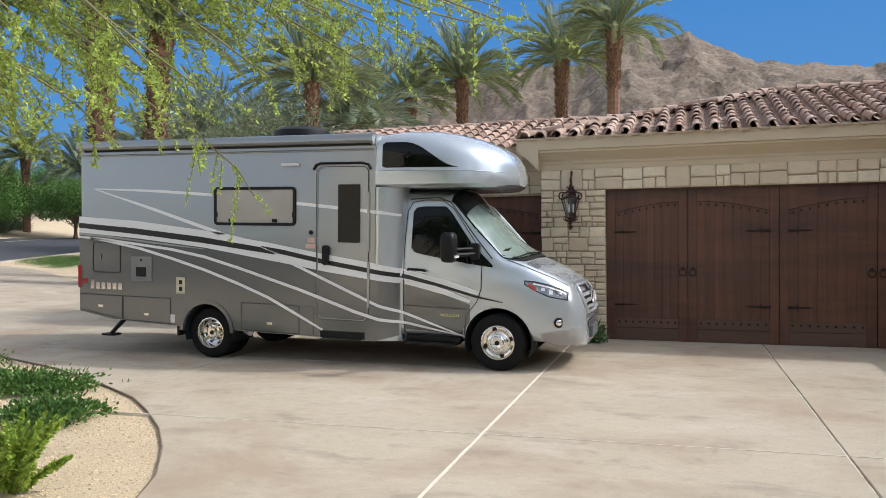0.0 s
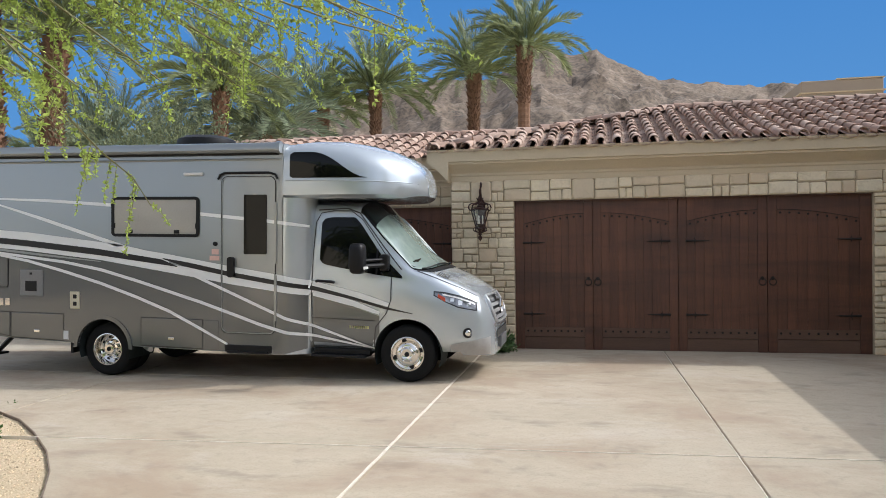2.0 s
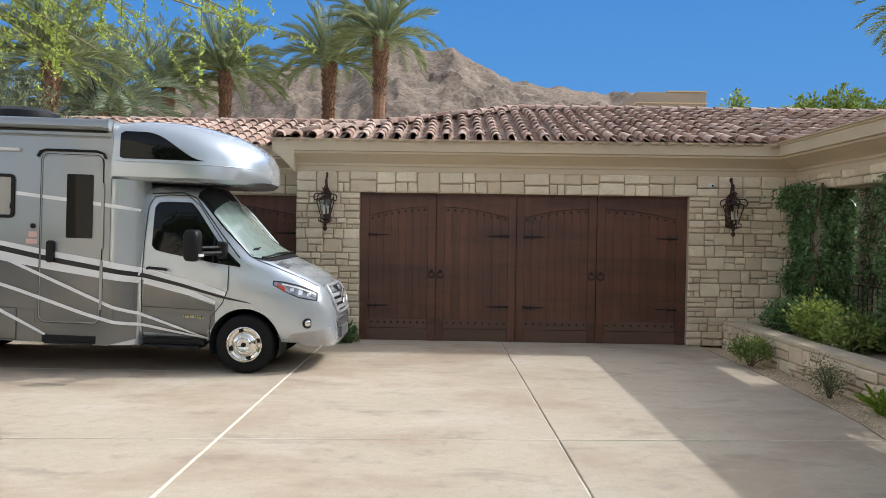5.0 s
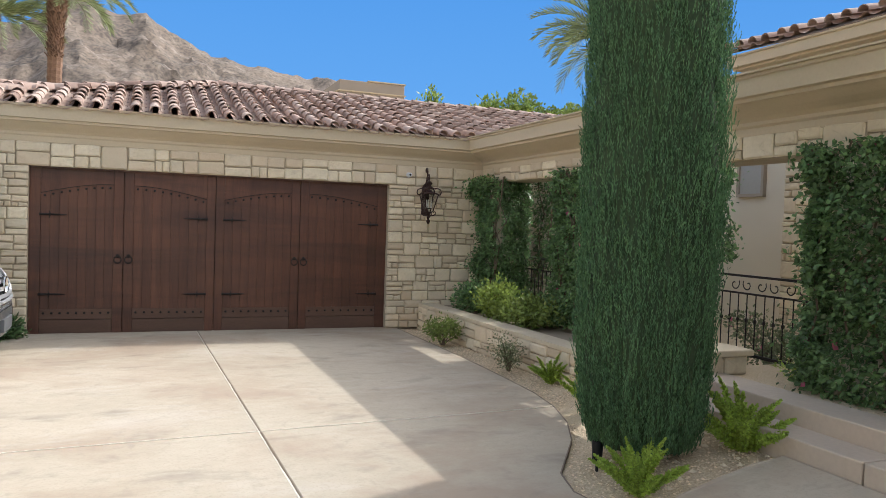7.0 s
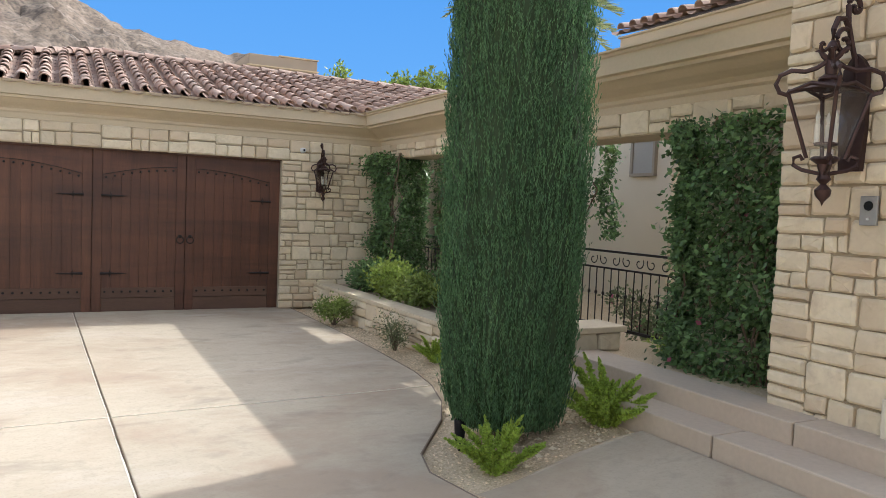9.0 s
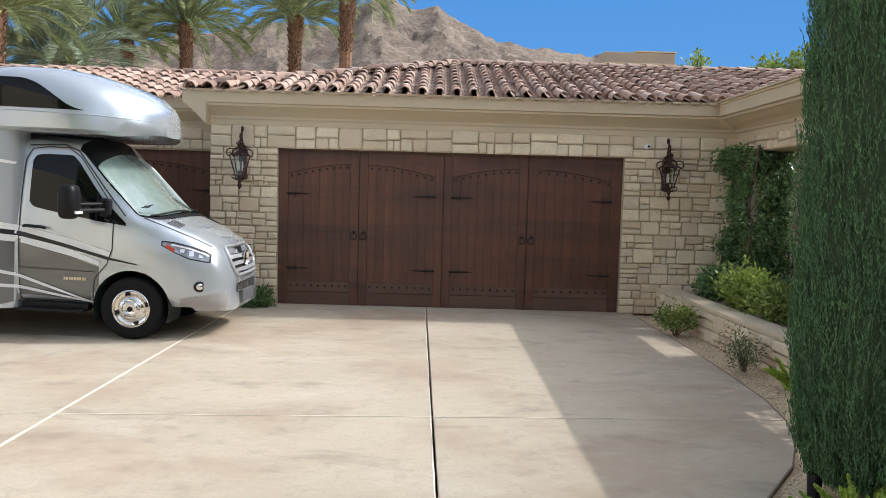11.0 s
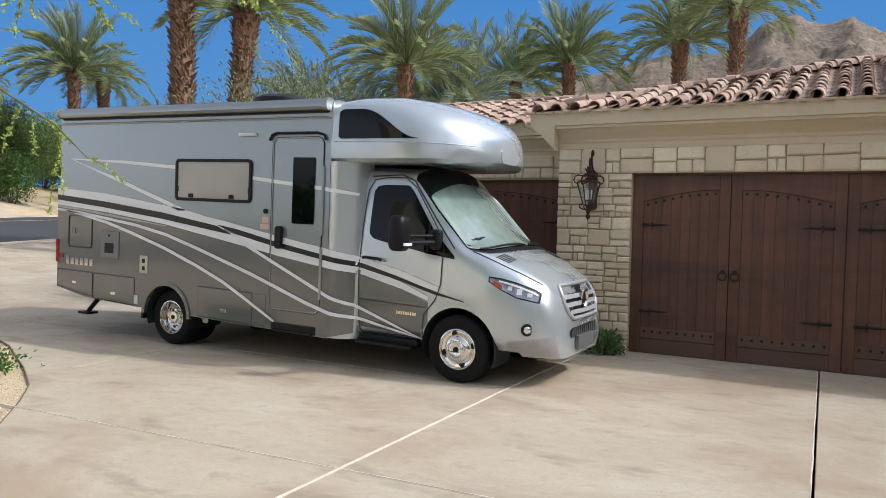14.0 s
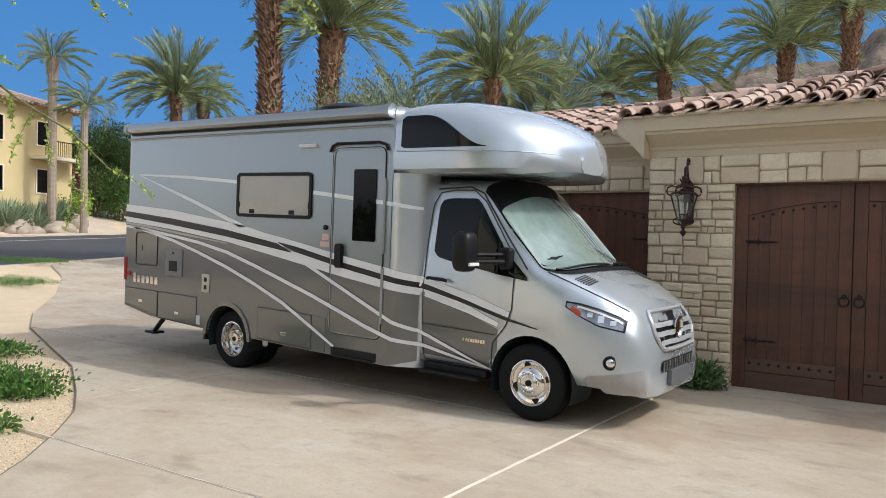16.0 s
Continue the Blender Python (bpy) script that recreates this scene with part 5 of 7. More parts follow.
def garage_door(name, x0, label):
    """A wide carriage-style door: boards, stiles, an arched head over each pair, straps, rings and studs."""
    th = thing(name, label, "garage door", pose(x0, 12.40, 0))
    W, Hh = 5.39, 2.44
    part("backing", B((0, W, 0.03, 0.06, 0, Hh)), WOOD, th)
    stiles = [(0.0, 0.15), (1.12, 1.258), (1.264, 1.40), (2.45, 2.582), (2.588, 2.72), (3.77, 3.908), (3.914, 4.05), (5.22, W)]
    for a, b in stiles:
        part("stile", B((a + 0.002, b - 0.002, -0.022, 0.03, 0, Hh - 0.002), bevel=0.004), WOOD, th)
    for a, b, s in ((0.15, 1.12, 1), (1.40, 2.45, -1), (2.72, 3.77, 1), (4.05, 5.22, -1)):
        part("bottom_rail", B((a, b, -0.018, 0.03, 0.002, 0.20), bevel=0.004), FADED, th)
        part("lower_rail", B((a, b, -0.016, 0.03, 0.208, 0.36), bevel=0.004), FADED, th)
        lo, hi = (2.06, 2.22) if s > 0 else (2.22, 2.06)
        pts = [(a, Hh - 0.004), (a, lo)] + [(a + (b - a) * k / 10, lo + (hi - lo) * (math.cos(math.pi / 2 * (1 - k / 10)) if s > 0 else 1 - math.cos(math.pi / 2 * k / 10))) for k in range(1, 10)] + [(b, hi), (b, Hh - 0.004)]
        part("arched_head", rail(pts, -0.02, 0.03), WOOD, th)
        # raised dark bead drawn for the shadow line under the arch
        part("arch_groove", tube(bmesh.new(), [(p[0], -0.021, p[1]) for p in pts[1:-1]], 0.004, 4), SEAM, th)
        n = 8
        for k in range(n):
            u0, u1 = a + (b - a) * k / n, a + (b - a) * (k + 1) / n
            part("board", B((u0 + 0.001, u1 - 0.001, -0.011 - 0.001 * (k % 2), 0.03, 0.36, 2.26), bevel=0.002), WOOD, th)
        for k in range(9):
            u = a + 0.05 + (b - a - 0.1) * k / 8
            t = (u - a) / (b - a)
            zz = lo + (hi - lo) * (math.cos(math.pi / 2 * (1 - t)) if s > 0 else 1 - math.cos(math.pi / 2 * t))
            for z in (0.30, zz - 0.05):
                ob = part("stud", lathe(bmesh.new(), [(0.019, 0.0), (0.017, 0.008), (0.0, 0.014)], 6, Matrix.Translation((u, -0.018, z)) @ pose(0, 0, 0, 90)), IRON, th)
        ux = a - 0.02 if s > 0 else b + 0.02
        for z in (0.58, 1.75):
            bm = bmesh.new()
            d = s
            tube(bm, [(ux, -0.028, z), (ux + d * 0.14, -0.028, z), (ux + d * 0.30, -0.028, z), (ux + d * 0.36, -0.028, z)], [0.022, 0.015, 0.012, 0.004], 6)
            tube(bm, [(ux + d * 0.13, -0.03, z - 0.055), (ux + d * 0.15, -0.03, z), (ux + d * 0.13, -0.03, z + 0.055)], [0.004, 0.012, 0.004], 5)
            lathe(bm, [(0.022, 0), (0.02, 0.012), (0, 0.016)], 8, Matrix.Translation((ux + d * 0.13, -0.035, z)) @ pose(0, 0, 0, 90))
            part("strap_hinge", bm, IRON, th, "black iron strap hinge")
    for c in (1.26, 3.91):
        for o in (-0.075, 0.075):
            bm = bmesh.new()
            tube(bm, [(c + o + 0.052 * math.cos(2 * math.pi * k / 14), -0.035, 1.10 + 0.052 * math.sin(2 * math.pi * k / 14)) for k in range(15)], 0.009, 5)
            lathe(bm, [(0.03, 0), (0.026, 0.012), (0, 0.02)], 10, Matrix.Translation((c + o, -0.022, 1.155)) @ pose(0, 0, 0, 90))
            part("ring_pull", bm, IRON, th, "round iron ring pull")
    return th


gd = garage_door("garage_door", -1.0, "dark stained carriage-style double garage door with iron straps")
gd2 = copy_thing(gd, pose(-7.45, 13.1, 0))
tagged(gd2, "dark stained garage door of the recessed bay, behind the motorhome")
structure("door_head", B((-1.0, 4.39, 12.31, 12.46, 2.425, 2.44)), WOOD, "dark wooden head under the stone lintel", "trim")


# ---- lanterns ----
def lantern(name, m, s, label):
    """A scrolled iron wall lantern with glass sides. It stands out along -y; s is its scale."""
    th = thing(name, label, "wall lantern", m)

    def P(*v):
        return Vector(v) * s

    plate = bmesh.new()
    prism(plate, [(x * s, z * s) for x, z in ((-0.05, -0.28), (0.05, -0.28), (0.06, -0.1), (0.055, 0.16), (0.03, 0.2), (0, 0.23), (-0.03, 0.2), (-0.055, 0.16), (-0.06, -0.1))], -0.03 * s, 0.0, "y")
    part("back_plate", plate, BRONZE, th)
    cy = -0.19

    def sq(z, r, yc=cy):
        return [P(-r, yc - r, z), P(r, yc - r, z), P(r, yc + r, z), P(-r, yc + r, z)]

    # arm with scrolls
    bm = bmesh.new()

    def curl(y, z, r, a0, turn, n=22):
        """An inward spiral about (y, z), from angle a0."""
        return [P(0, y + r * (1 - 0.8 * k / n) * math.cos(a0 + turn * k / n), z + r * (1 - 0.8 * k / n) * math.sin(a0 + turn * k / n)) for k in range(n + 1)]

    stem = [P(0, -0.02, 0.10), P(0, -0.035, 0.20), P(0, -0.07, 0.28), P(0, -0.095, 0.35), P(0, -0.10, 0.40)]
    tube(bm, stem + curl(-0.055, 0.425, 0.048, math.pi, -6.6), 0.0125 * s, 6)
    arch = [P(0, -0.085, 0.32), P(0, -0.12, 0.365), P(0, -0.165, 0.36), P(0, -0.19, 0.31), P(0, -0.19, 0.24)]
    tube(bm, arch, 0.0125 * s, 6)
    tube(bm, curl(-0.115, 0.265, 0.062, 1.2, 7.2), 0.011 * s, 6)
    tube(bm, [P(0, -0.19, 0.22), P(0, -0.225, 0.225)] + curl(-0.25, 0.235, 0.026, -0.6, -5.5, 14), 0.008 * s, 5)
    for ang in (0.5, 2.1, 3.7, 5.3):
        leaf_ = Vector((math.cos(ang), math.sin(ang), 0))
        tube(bm, [P(0, -0.19, 0.17), P(0, -0.19, 0.20) + leaf_ * 0.03 * s, P(0, -0.19, 0.225) + leaf_ * 0.05 * s, P(0, -0.19, 0.222) + leaf_ * 0.065 * s], [0.012 * s, 0.013 * s, 0.008 * s, 0.003 * s], 5)
    part("scroll_arm", bm, BRONZE, th, "", True)
    # crown
    bm = bmesh.new()
    lathe(bm, [(0.0, 0.27), (0.016, 0.255), (0.024, 0.235), (0.014, 0.215), (0.02, 0.19), (0.026, 0.15), (0.022, 0.12), (0.045, 0.11), (0.05, 0.10), (0.03, 0.085), (0.0, 0.08)], 10, Matrix.Translation(P(0, cy, 0)) @ Matrix.Scale(s, 4))
    part("crown", bm, BRONZE, th, "", True)
    bm = bmesh.new()
    a, b = sq(0.095, 0.03), sq(0.06, 0.09)
    va, vb = [bm.verts.new(v) for v in a], [bm.verts.new(v) for v in b]
    for i in range(4):
        bm.faces.new((va[i], va[(i + 1) % 4], vb[(i + 1) % 4], vb[i]))
    bm.faces.new(va)
    part("roof", bm, BRONZE, th)
    top, bot = sq(0.045, 0.115), sq(-0.235, 0.052)
    for i in range(4):
        part("corner_bar", tube(bmesh.new(), [top[i], bot[i]], 0.009 * s, 5), BRONZE, th)
        part("top_rail", tube(bmesh.new(), [top[i], (top[i] + top[(i + 1) % 4]) / 2 + P(0, 0, 0.028), top[(i + 1) % 4]], 0.009 * s, 5), BRONZE, th)
        bm = bmesh.new()
        o = (top[i] - P(0, cy, 0.075)).normalized()
        o.z = 0
        tube(bm, [P(0, cy, 0.175) + o * 0.02 * s, P(0, cy, 0.15) + o * 0.055 * s, P(0, cy, 0.135) + o * 0.10 * s, P(0, cy, 0.14) + o * 0.155 * s, P(0, cy, 0.12) + o * 0.20 * s, P(0, cy, 0.08) + o * 0.215 * s, P(0, cy, 0.045) + o * 0.20 * s, P(0, cy, 0.035) + o * 0.17 * s, P(0, cy, 0.055) + o * 0.155 * s], 0.0105 * s, 5)
        part("scroll", bm, BRONZE, th)
        bm = bmesh.new()
        tube(bm, [P(0, cy, -0.30) + o * 0.02 * s, P(0, cy, -0.285) + o * 0.09 * s, P(0, cy, -0.265) + o * 0.125 * s, P(0, cy, -0.235) + o * 0.125 * s, P(0, cy, -0.225) + o * 0.10 * s, P(0, cy, -0.245) + o * 0.088 * s], 0.009 * s, 5)
        part("scroll", bm, BRONZE, th)
        bm = bmesh.new()
        j = (i + 1) % 4
        bm.faces.new([bm.verts.new(v) for v in (top[i], top[j], bot[j], bot[i])])
        g = part("glass_pane", bm, GLASS, th, "clear glass")
        g.visible_shadow = False
    part("base", lathe(bmesh.new(), [(0.052, -0.228), (0.06, -0.24), (0.03, -0.26), (0.02, -0.30), (0.03, -0.325), (0.012, -0.345), (0.034, -0.37), (0.03, -0.395), (0.008, -0.42), (0.0, -0.44)], 10, Matrix.Translation(P(0, cy, 0)) @ Matrix.Scale(s, 4)), BRONZE, th, "", True)
    for k in range(3):
        a = 2 * math.pi * k / 3
        part("candle", lathe(bmesh.new(), [(0.011, -0.17), (0.011, -0.09), (0.006, -0.085), (0.010, -0.06), (0, -0.03)], 8, Matrix.Translation(P(0.04 * math.cos(a), cy + 0.04 * math.sin(a), 0)) @ Matrix.Scale(s, 4)), CANDLE, th, "cream candle sleeve with bulb", True)
    part("candle_ring", lathe(bmesh.new(), [(0.0, -0.19), (0.045, -0.18), (0.05, -0.168), (0.0, -0.175)], 10, Matrix.Translation(P(0, cy, 0)) @ Matrix.Scale(s, 4)), BRONZE, th)
    return th


LG = "wall lanterns"
tagged(lantern("wall_lantern", pose(-1.53, 12.265, 2.25), 1.07, "scrolled dark bronze lantern on the stone garage pillar"), group=LG)
tagged(lantern("wall_lantern", pose(5.03, 12.265, 2.25), 1.07, "scrolled dark bronze lantern beside the creeper corner"), group=LG)
tagged(lantern("wall_lantern", pose(5.51, 3.12, 2.50, 0, 0, -90), 1.42, "large scrolled dark bronze lantern on the entry column"), group=LG)
cam_ = thing("security_camera", "small white security camera under the cornice", "camera", pose(4.72, 12.26, 2.62))
part("mount", lathe(bmesh.new(), [(0.045, 0), (0.045, 0.02), (0.02, 0.03), (0, 0.03)], 12, pose(0, 0, 0, 90)), WHITE, cam_)
part("housing", lathe(bmesh.new(), [(0.0, 0.03), (0.03, 0.035), (0.035, 0.09), (0.02, 0.10), (0, 0.095)], 12, pose(0, 0, 0, 90)), WHITE, cam_, "", True)
part("lens", lathe(bmesh.new(), [(0.018, 0.10), (0, 0.104)], 10, pose(0, 0, 0, 90)), BLACK, cam_)
ic = thing("door_intercom", "grey steel intercom panel on the stone column", "intercom", pose(5.50, 2.98, 1.86, 0, 0, -90))
part("panel", B((-0.055, 0.055, -0.02, 0.0, -0.09, 0.09), bevel=0.004), STEEL, ic)
part("speaker", lathe(bmesh.new(), [(0.03, 0), (0.028, 0.006), (0, 0.006)], 12, Matrix.Translation((0, -0.02, 0.03)) @ pose(0, 0, 0, 90)), BLACK, ic)
part("button", lathe(bmesh.new(), [(0.009, 0), (0.008, 0.006), (0, 0.006)], 8, Matrix.Translation((0, -0.02, -0.05)) @ pose(0, 0, 0, 90)), WHITE, ic)

# ---- iron fence behind the beam ----
fence = thing("iron_fence", "black wrought iron fence with scrolls between the piers", "fence", pose(6.62, 0, 0))


def fence_run(y0, y1, zb, zt):
    part("rail", B((-0.018, 0.018, y0, y1, zt - 0.012, zt + 0.012)), IRON, fence)
    part("rail", B((-0.012, 0.012, y0, y1, zt - 0.20, zt - 0.18)), IRON, fence)
    part("rail", B((-0.016, 0.016, y0, y1, zb, zb + 0.03)), IRON, fence)
    n = int((y1 - y0) / 0.125)
    for k in range(n + 1):
        y = y0 + (y1 - y0) * k / n
        bm = tube(bmesh.new(), [(0, y, zb), (0, y, zt - 0.19)], 0.009, 4)
        lathe(bm, [(0.0, -0.03), (0.018, -0.012), (0.018, 0.012), (0.0, 0.03)], 6, Matrix.Translation((0, y, zb + 0.38)))
        part("picket", bm, IRON, fence)
    m_ = int((y1 - y0) / 0.19)
    for k in range(m_):
        y = y0 + (y1 - y0) * (k + 0.5) / m_
        sg = 1 if k % 2 else -1
        bm = tube(bmesh.new(), [(0, y + sg * (0.075 - 0.006 * i) * math.cos(i * 0.55 + 2.6), zt - 0.095 + (0.075 - 0.006 * i) * math.sin(i * 0.55 + 2.6)) for i in range(11)], 0.007, 4)
        part("scroll", bm, IRON, fence)
    for y in (y0 + 0.9, y1 - 0.05):
        part("post", B((-0.02, 0.02, y - 0.02, y + 0.02, zb - 0.18, zb)), IRON, fence)


fence_run(4.4, 8.4, 0.50, 1.36)
fence_run(9.1, 11.9, 0.52, 1.29)


# ---- path lights and small things ----
def path_light(x, y, z):
    th = thing("path_light", "short black garden spot light in the gravel", "garden light", pose(x, y, z))
    part("stake", tube(bmesh.new(), [(0, 0, -0.05), (0, 0, 0.1)], 0.012, 6), BLACK, th)
    part("lamp_head", lathe(bmesh.new(), [(0.0, 0.06), (0.035, 0.07), (0.045, 0.22), (0.04, 0.235), (0.03, 0.2), (0, 0.2)], 12), BLACK, th, "", True)


path_light(3.77, 4.88, gz(3.77, 4.88) - 0.03)


# ---- stones ----
def stone_mesh(w, h, d, rnd):
    """One split-faced block in its own frame: x along, z up, standing out to -y."""
    bm = bmesh.new()
    j = lambda a: rnd.uniform(-a, a)
    c = 0.09 * min(w, h)
    o = [(c, 0), (w - c, 0), (w, c), (w, h - c), (w - c, h), (c, h), (0, h - c), (0, c)]
    o = [(x + j(0.007), z + j(0.007)) for x, z in o]
    b = min(0.018, 0.16 * min(w, h))
    mid = [(x, z, -d * 0.6) for x, z in o]
    face = [(w / 2 + (x - w / 2) * (1 - 2 * b / w), h / 2 + (z - h / 2) * (1 - 2 * b / h), -d + j(0.005)) for x, z in o]
    r0 = [bm.verts.new((x, 0.0, z)) for x, z in o]
    r1 = [bm.verts.new((x, y, z)) for x, z, y in mid]
    r2 = [bm.verts.new((x, y, z)) for x, z, y in face]
    ctr = bm.verts.new((w / 2 + j(0.1 * w), -d - rnd.uniform(0.0, 0.004), h / 2 + j(0.1 * h)))
    for i in range(8):
        k = (i + 1) % 8
        bm.faces.new((r0[i], r0[k], r1[k], r1[i]))
        bm.faces.new((r1[i], r1[k], r2[k], r2[i]))
        bm.faces.new((r2[i], r2[k], ctr))
    return bm


def lay_stones(parent, m, W, Hh, seed, course=0.235, wmin=0.2, wmax=0.48, d=0.035, gap=0.014, whole=0.36):
    """Broken-course ashlar over a W x H face; m carries the face's frame (x along, -y out)."""
    rnd = random.Random(seed)
    rects = []
    z = 0.0
    nrow = max(1, round(Hh / course))
    hs = [rnd.uniform(0.8, 1.2) for _ in range(nrow)]
    tot = sum(hs)
    for q in hs:
        h = Hh * q / tot
        x = 0.0
        while x < W - 1e-4:
            w = rnd.uniform(wmin, wmax)
            if W - x - w < wmin * 0.8:
                w = W - x
            kind = rnd.random()
            if kind < whole or h < 0.11:
                rects.append((x, z, w, h))
            elif kind < 0.70:
                k = rnd.uniform(0.38, 0.62)
                rects += [(x, z, w, h * k), (x, z + h * k, w, h * (1 - k))]
            else:
                k, u = rnd.uniform(0.4, 0.6), rnd.uniform(0.4, 0.6)
                rects += [(x, z, w * u, h * k), (x + w * u, z, w * (1 - u), h * k), (x, z + h * k, w, h * (1 - k))]
            x += w
        z += h
    for x, z, w, h in rects:
        ob = part("stone", stone_mesh(max(0.04, w - gap), max(0.03, h - gap), d + rnd.uniform(-0.008, 0.010), rnd), STONE, parent)
        ob.matrix_local = m @ Matrix.Translation((x + gap / 2, 0, z + gap / 2))


lay_stones(wall_front, pose(-2.05, WY, 0), 1.05, 2.44, 1, 0.20, 0.15, 0.34)
lay_stones(wall_front, pose(4.39, WY, 0), 1.76, 2.44, 2, 0.20, 0.15, 0.36)
lay_stones(wall_front, pose(-2.05, WY, 2.44), 8.2, 0.345, 3, 0.33, 0.20, 0.44, 0.035, 0.014, 0.08)
lay_stones(wall_front, pose(-1.0, WY + 0.10, 0, 0, 0, -90) @ pose(-0.0, 0, 0), 0.10, 2.44, 4, 0.22, 0.1, 0.1, 0.012)
lay_stones(wall_bay, pose(-6.0, 13.0, 2.42), 3.95, 0.36, 5, 0.34, 0.22, 0.5)
lay_stones(wall_wing, pose(WX, WY - 0.02, 2.55, 0, 0, -90), 8.6, 0.26, 6, 0.26, 0.22, 0.5)
lay_stones(column, pose(5.55, 3.66, 0.42, 0, 0, -90), 0.88, 4.2, 7, 0.235, 0.16, 0.40)
lay_stones(wall_planter, pose(5.0, 12.26, -0.03, 0, 0, -88.2), 6.3, 0.40, 8, 0.2, 0.16, 0.4)
lay_stones(court_pier, pose(8.9, 8.15, 0.36, 0, 0, -90), 0.65, 2.9, 10, 0.22, 0.16, 0.36)
lay_stones(court_pier, pose(8.9, 7.5, 0.36), 0.68, 2.9, 11, 0.22, 0.16, 0.36)
lay_stones(wall_low, pose(4.98, 5.63, 0.36), 0.92, 0.30, 9, 0.2, 0.2, 0.4, 0.02)


# ---- roof tiles ----
def barrel(length, r0, r1, t=0.014, seg=6):
    """A tapered half-round cover tile lying along +y, its open lower end at y = 0."""
    bm = bmesh.new()
    rings = []
    for y, r in ((0.0, r0), (length, r1)):
        rings.append([bm.verts.new((r * math.cos(math.pi * k / seg), y, r * math.sin(math.pi * k / seg))) for k in range(seg + 1)])
    inn = [bm.verts.new(((r0 - t) * math.cos(math.pi * k / seg), 0.0, (r0 - t) * math.sin(math.pi * k / seg))) for k in range(seg + 1)]
    deep = [bm.verts.new(((r0 - t) * math.cos(math.pi * k / seg), 0.14, (r0 - t) * 0.95 * math.sin(math.pi * k / seg))) for k in range(seg + 1)]
    for k in range(seg):
        bm.faces.new((rings[0][k], rings[0][k + 1], rings[1][k + 1], rings[1][k]))
        bm.faces.new((rings[0][k + 1], rings[0][k], inn[k], inn[k + 1]))
        bm.faces.new((inn[k + 1], inn[k], deep[k], deep[k + 1]))
    return bm


def share(bm, name, material):
    me = bpy.data.meshes.new(name)
    for f in bm.faces:
        f.smooth = True
    bm.to_mesh(me)
    bm.free()
    me.materials.append(material)
    me.set_sharp_from_angle(angle=radians(50))
    return me


TILE_ME = share(barrel(0.44, 0.088, 0.072), "roof_tile", TILE)
CAP_ME = share(barrel(0.46, 0.115, 0.095), "ridge_tile", TILE)


def tile_field(roof, origin, along, slope_len, pitch_deg, yaw, keep, single, pitch=0.268, expo=0.365):
    """Covers and pans over a slope. origin: eave start; yaw turns the field (0: slope climbs +y)."""
    base = pose(*origin, 0, 0, yaw) @ pose(0, 0, 0, pitch_deg, 0, 0)
    far, pans = [], []
    ncol, nrow = int(along / pitch), int(slope_len / expo) + 1
    rnd = random.Random(len(roof.name) + int(along * 10))
    for c in range(ncol):
        for r in range(nrow):
            u, v = (c + 0.5) * pitch, r * expo
            w = base @ Vector((u, v, 0))
            if not keep(u, v, w):
                continue
            lift = 0.055 + rnd.uniform(-0.006, 0.008) + (0.02 if r == 0 else 0)
            tm = base @ Matrix.Translation((u + rnd.uniform(-0.008, 0.008), v - 0.06 + rnd.uniform(-0.025, 0.025), lift)) @ pose(0, 0, 0, -2.6 + rnd.uniform(-1, 1), rnd.uniform(-3, 3), rnd.uniform(-2, 2))
            if single(u, v, w):
                ob = new("roof_tile", TILE_ME)
                ob.parent = roof
                ob.matrix_local = tm
            else:
                far.append(tm)
            pans.append(base @ Matrix.Translation((u - pitch / 2, v - 0.05, 0.06)))
    if far:
        src = barrel(0.44, 0.088, 0.072, seg=5)
        src.verts.ensure_lookup_table()
        vs_ = [v.co.copy() for v in src.verts]
        src.verts.index_update()
        fs_ = [[v.index for v in f.verts] for f in src.faces]
        src.free()
        V, F = [], []
        for tm in far:
            o = len(V)
            V += [tuple(tm @ v) for v in vs_]
            F += [[i + o for i in f] for f in fs_]
        me = bpy.data.meshes.new("roof_tile_rows")
        me.from_pydata(V, [], F)
        me.materials.append(TILE_FAR)
        me.shade_smooth()
        ob = new("roof_tile_rows", me)
        ob.parent = roof
        tagged(ob, "upper rows of terracotta barrel tiles", kind="stuff")
    V, F = [], []
    for tm in pans:
        o = len(V)
        for y in (0.0, 0.42):
            for k in range(5):
                a = math.pi * (1 + k / 4)
                V.append(tuple(tm @ Vector((0.10 * math.cos(a), y, 0.055 * math.sin(a) + (0 if y == 0 else -0.008)))))
        F += [[o + k, o + k + 1, o + k + 6, o + k + 5] for k in range(4)]
    me = bpy.data.meshes.new("pan_tile_rows")
    me.from_pydata(V, [], F)
    me.materials.append(TILE_FAR)
    me.shade_smooth()
    ob = new("pan_tile_rows", me)
    ob.parent = roof
    tagged(ob, "terracotta pan tiles in the valleys", kind="stuff")


def cap_line(roof, a, b):
    a, b = Vector(a), Vector(b)
    d = b - a
    n = int(d.length / 0.37)
    rot = d.to_track_quat("Y", "Z").to_matrix().to_4x4()
    for k in range(n):
        ob = new("ridge_tile", CAP_ME)
        ob.parent = roof
        ob.matrix_local = Matrix.Translation(a + d * (k / n) + Vector((0, 0, 0.035 + R.uniform(0, 0.012)))) @ rot @ pose(0, 0, 0, -2.5, R.uniform(-4, 4), R.uniform(-2, 2))


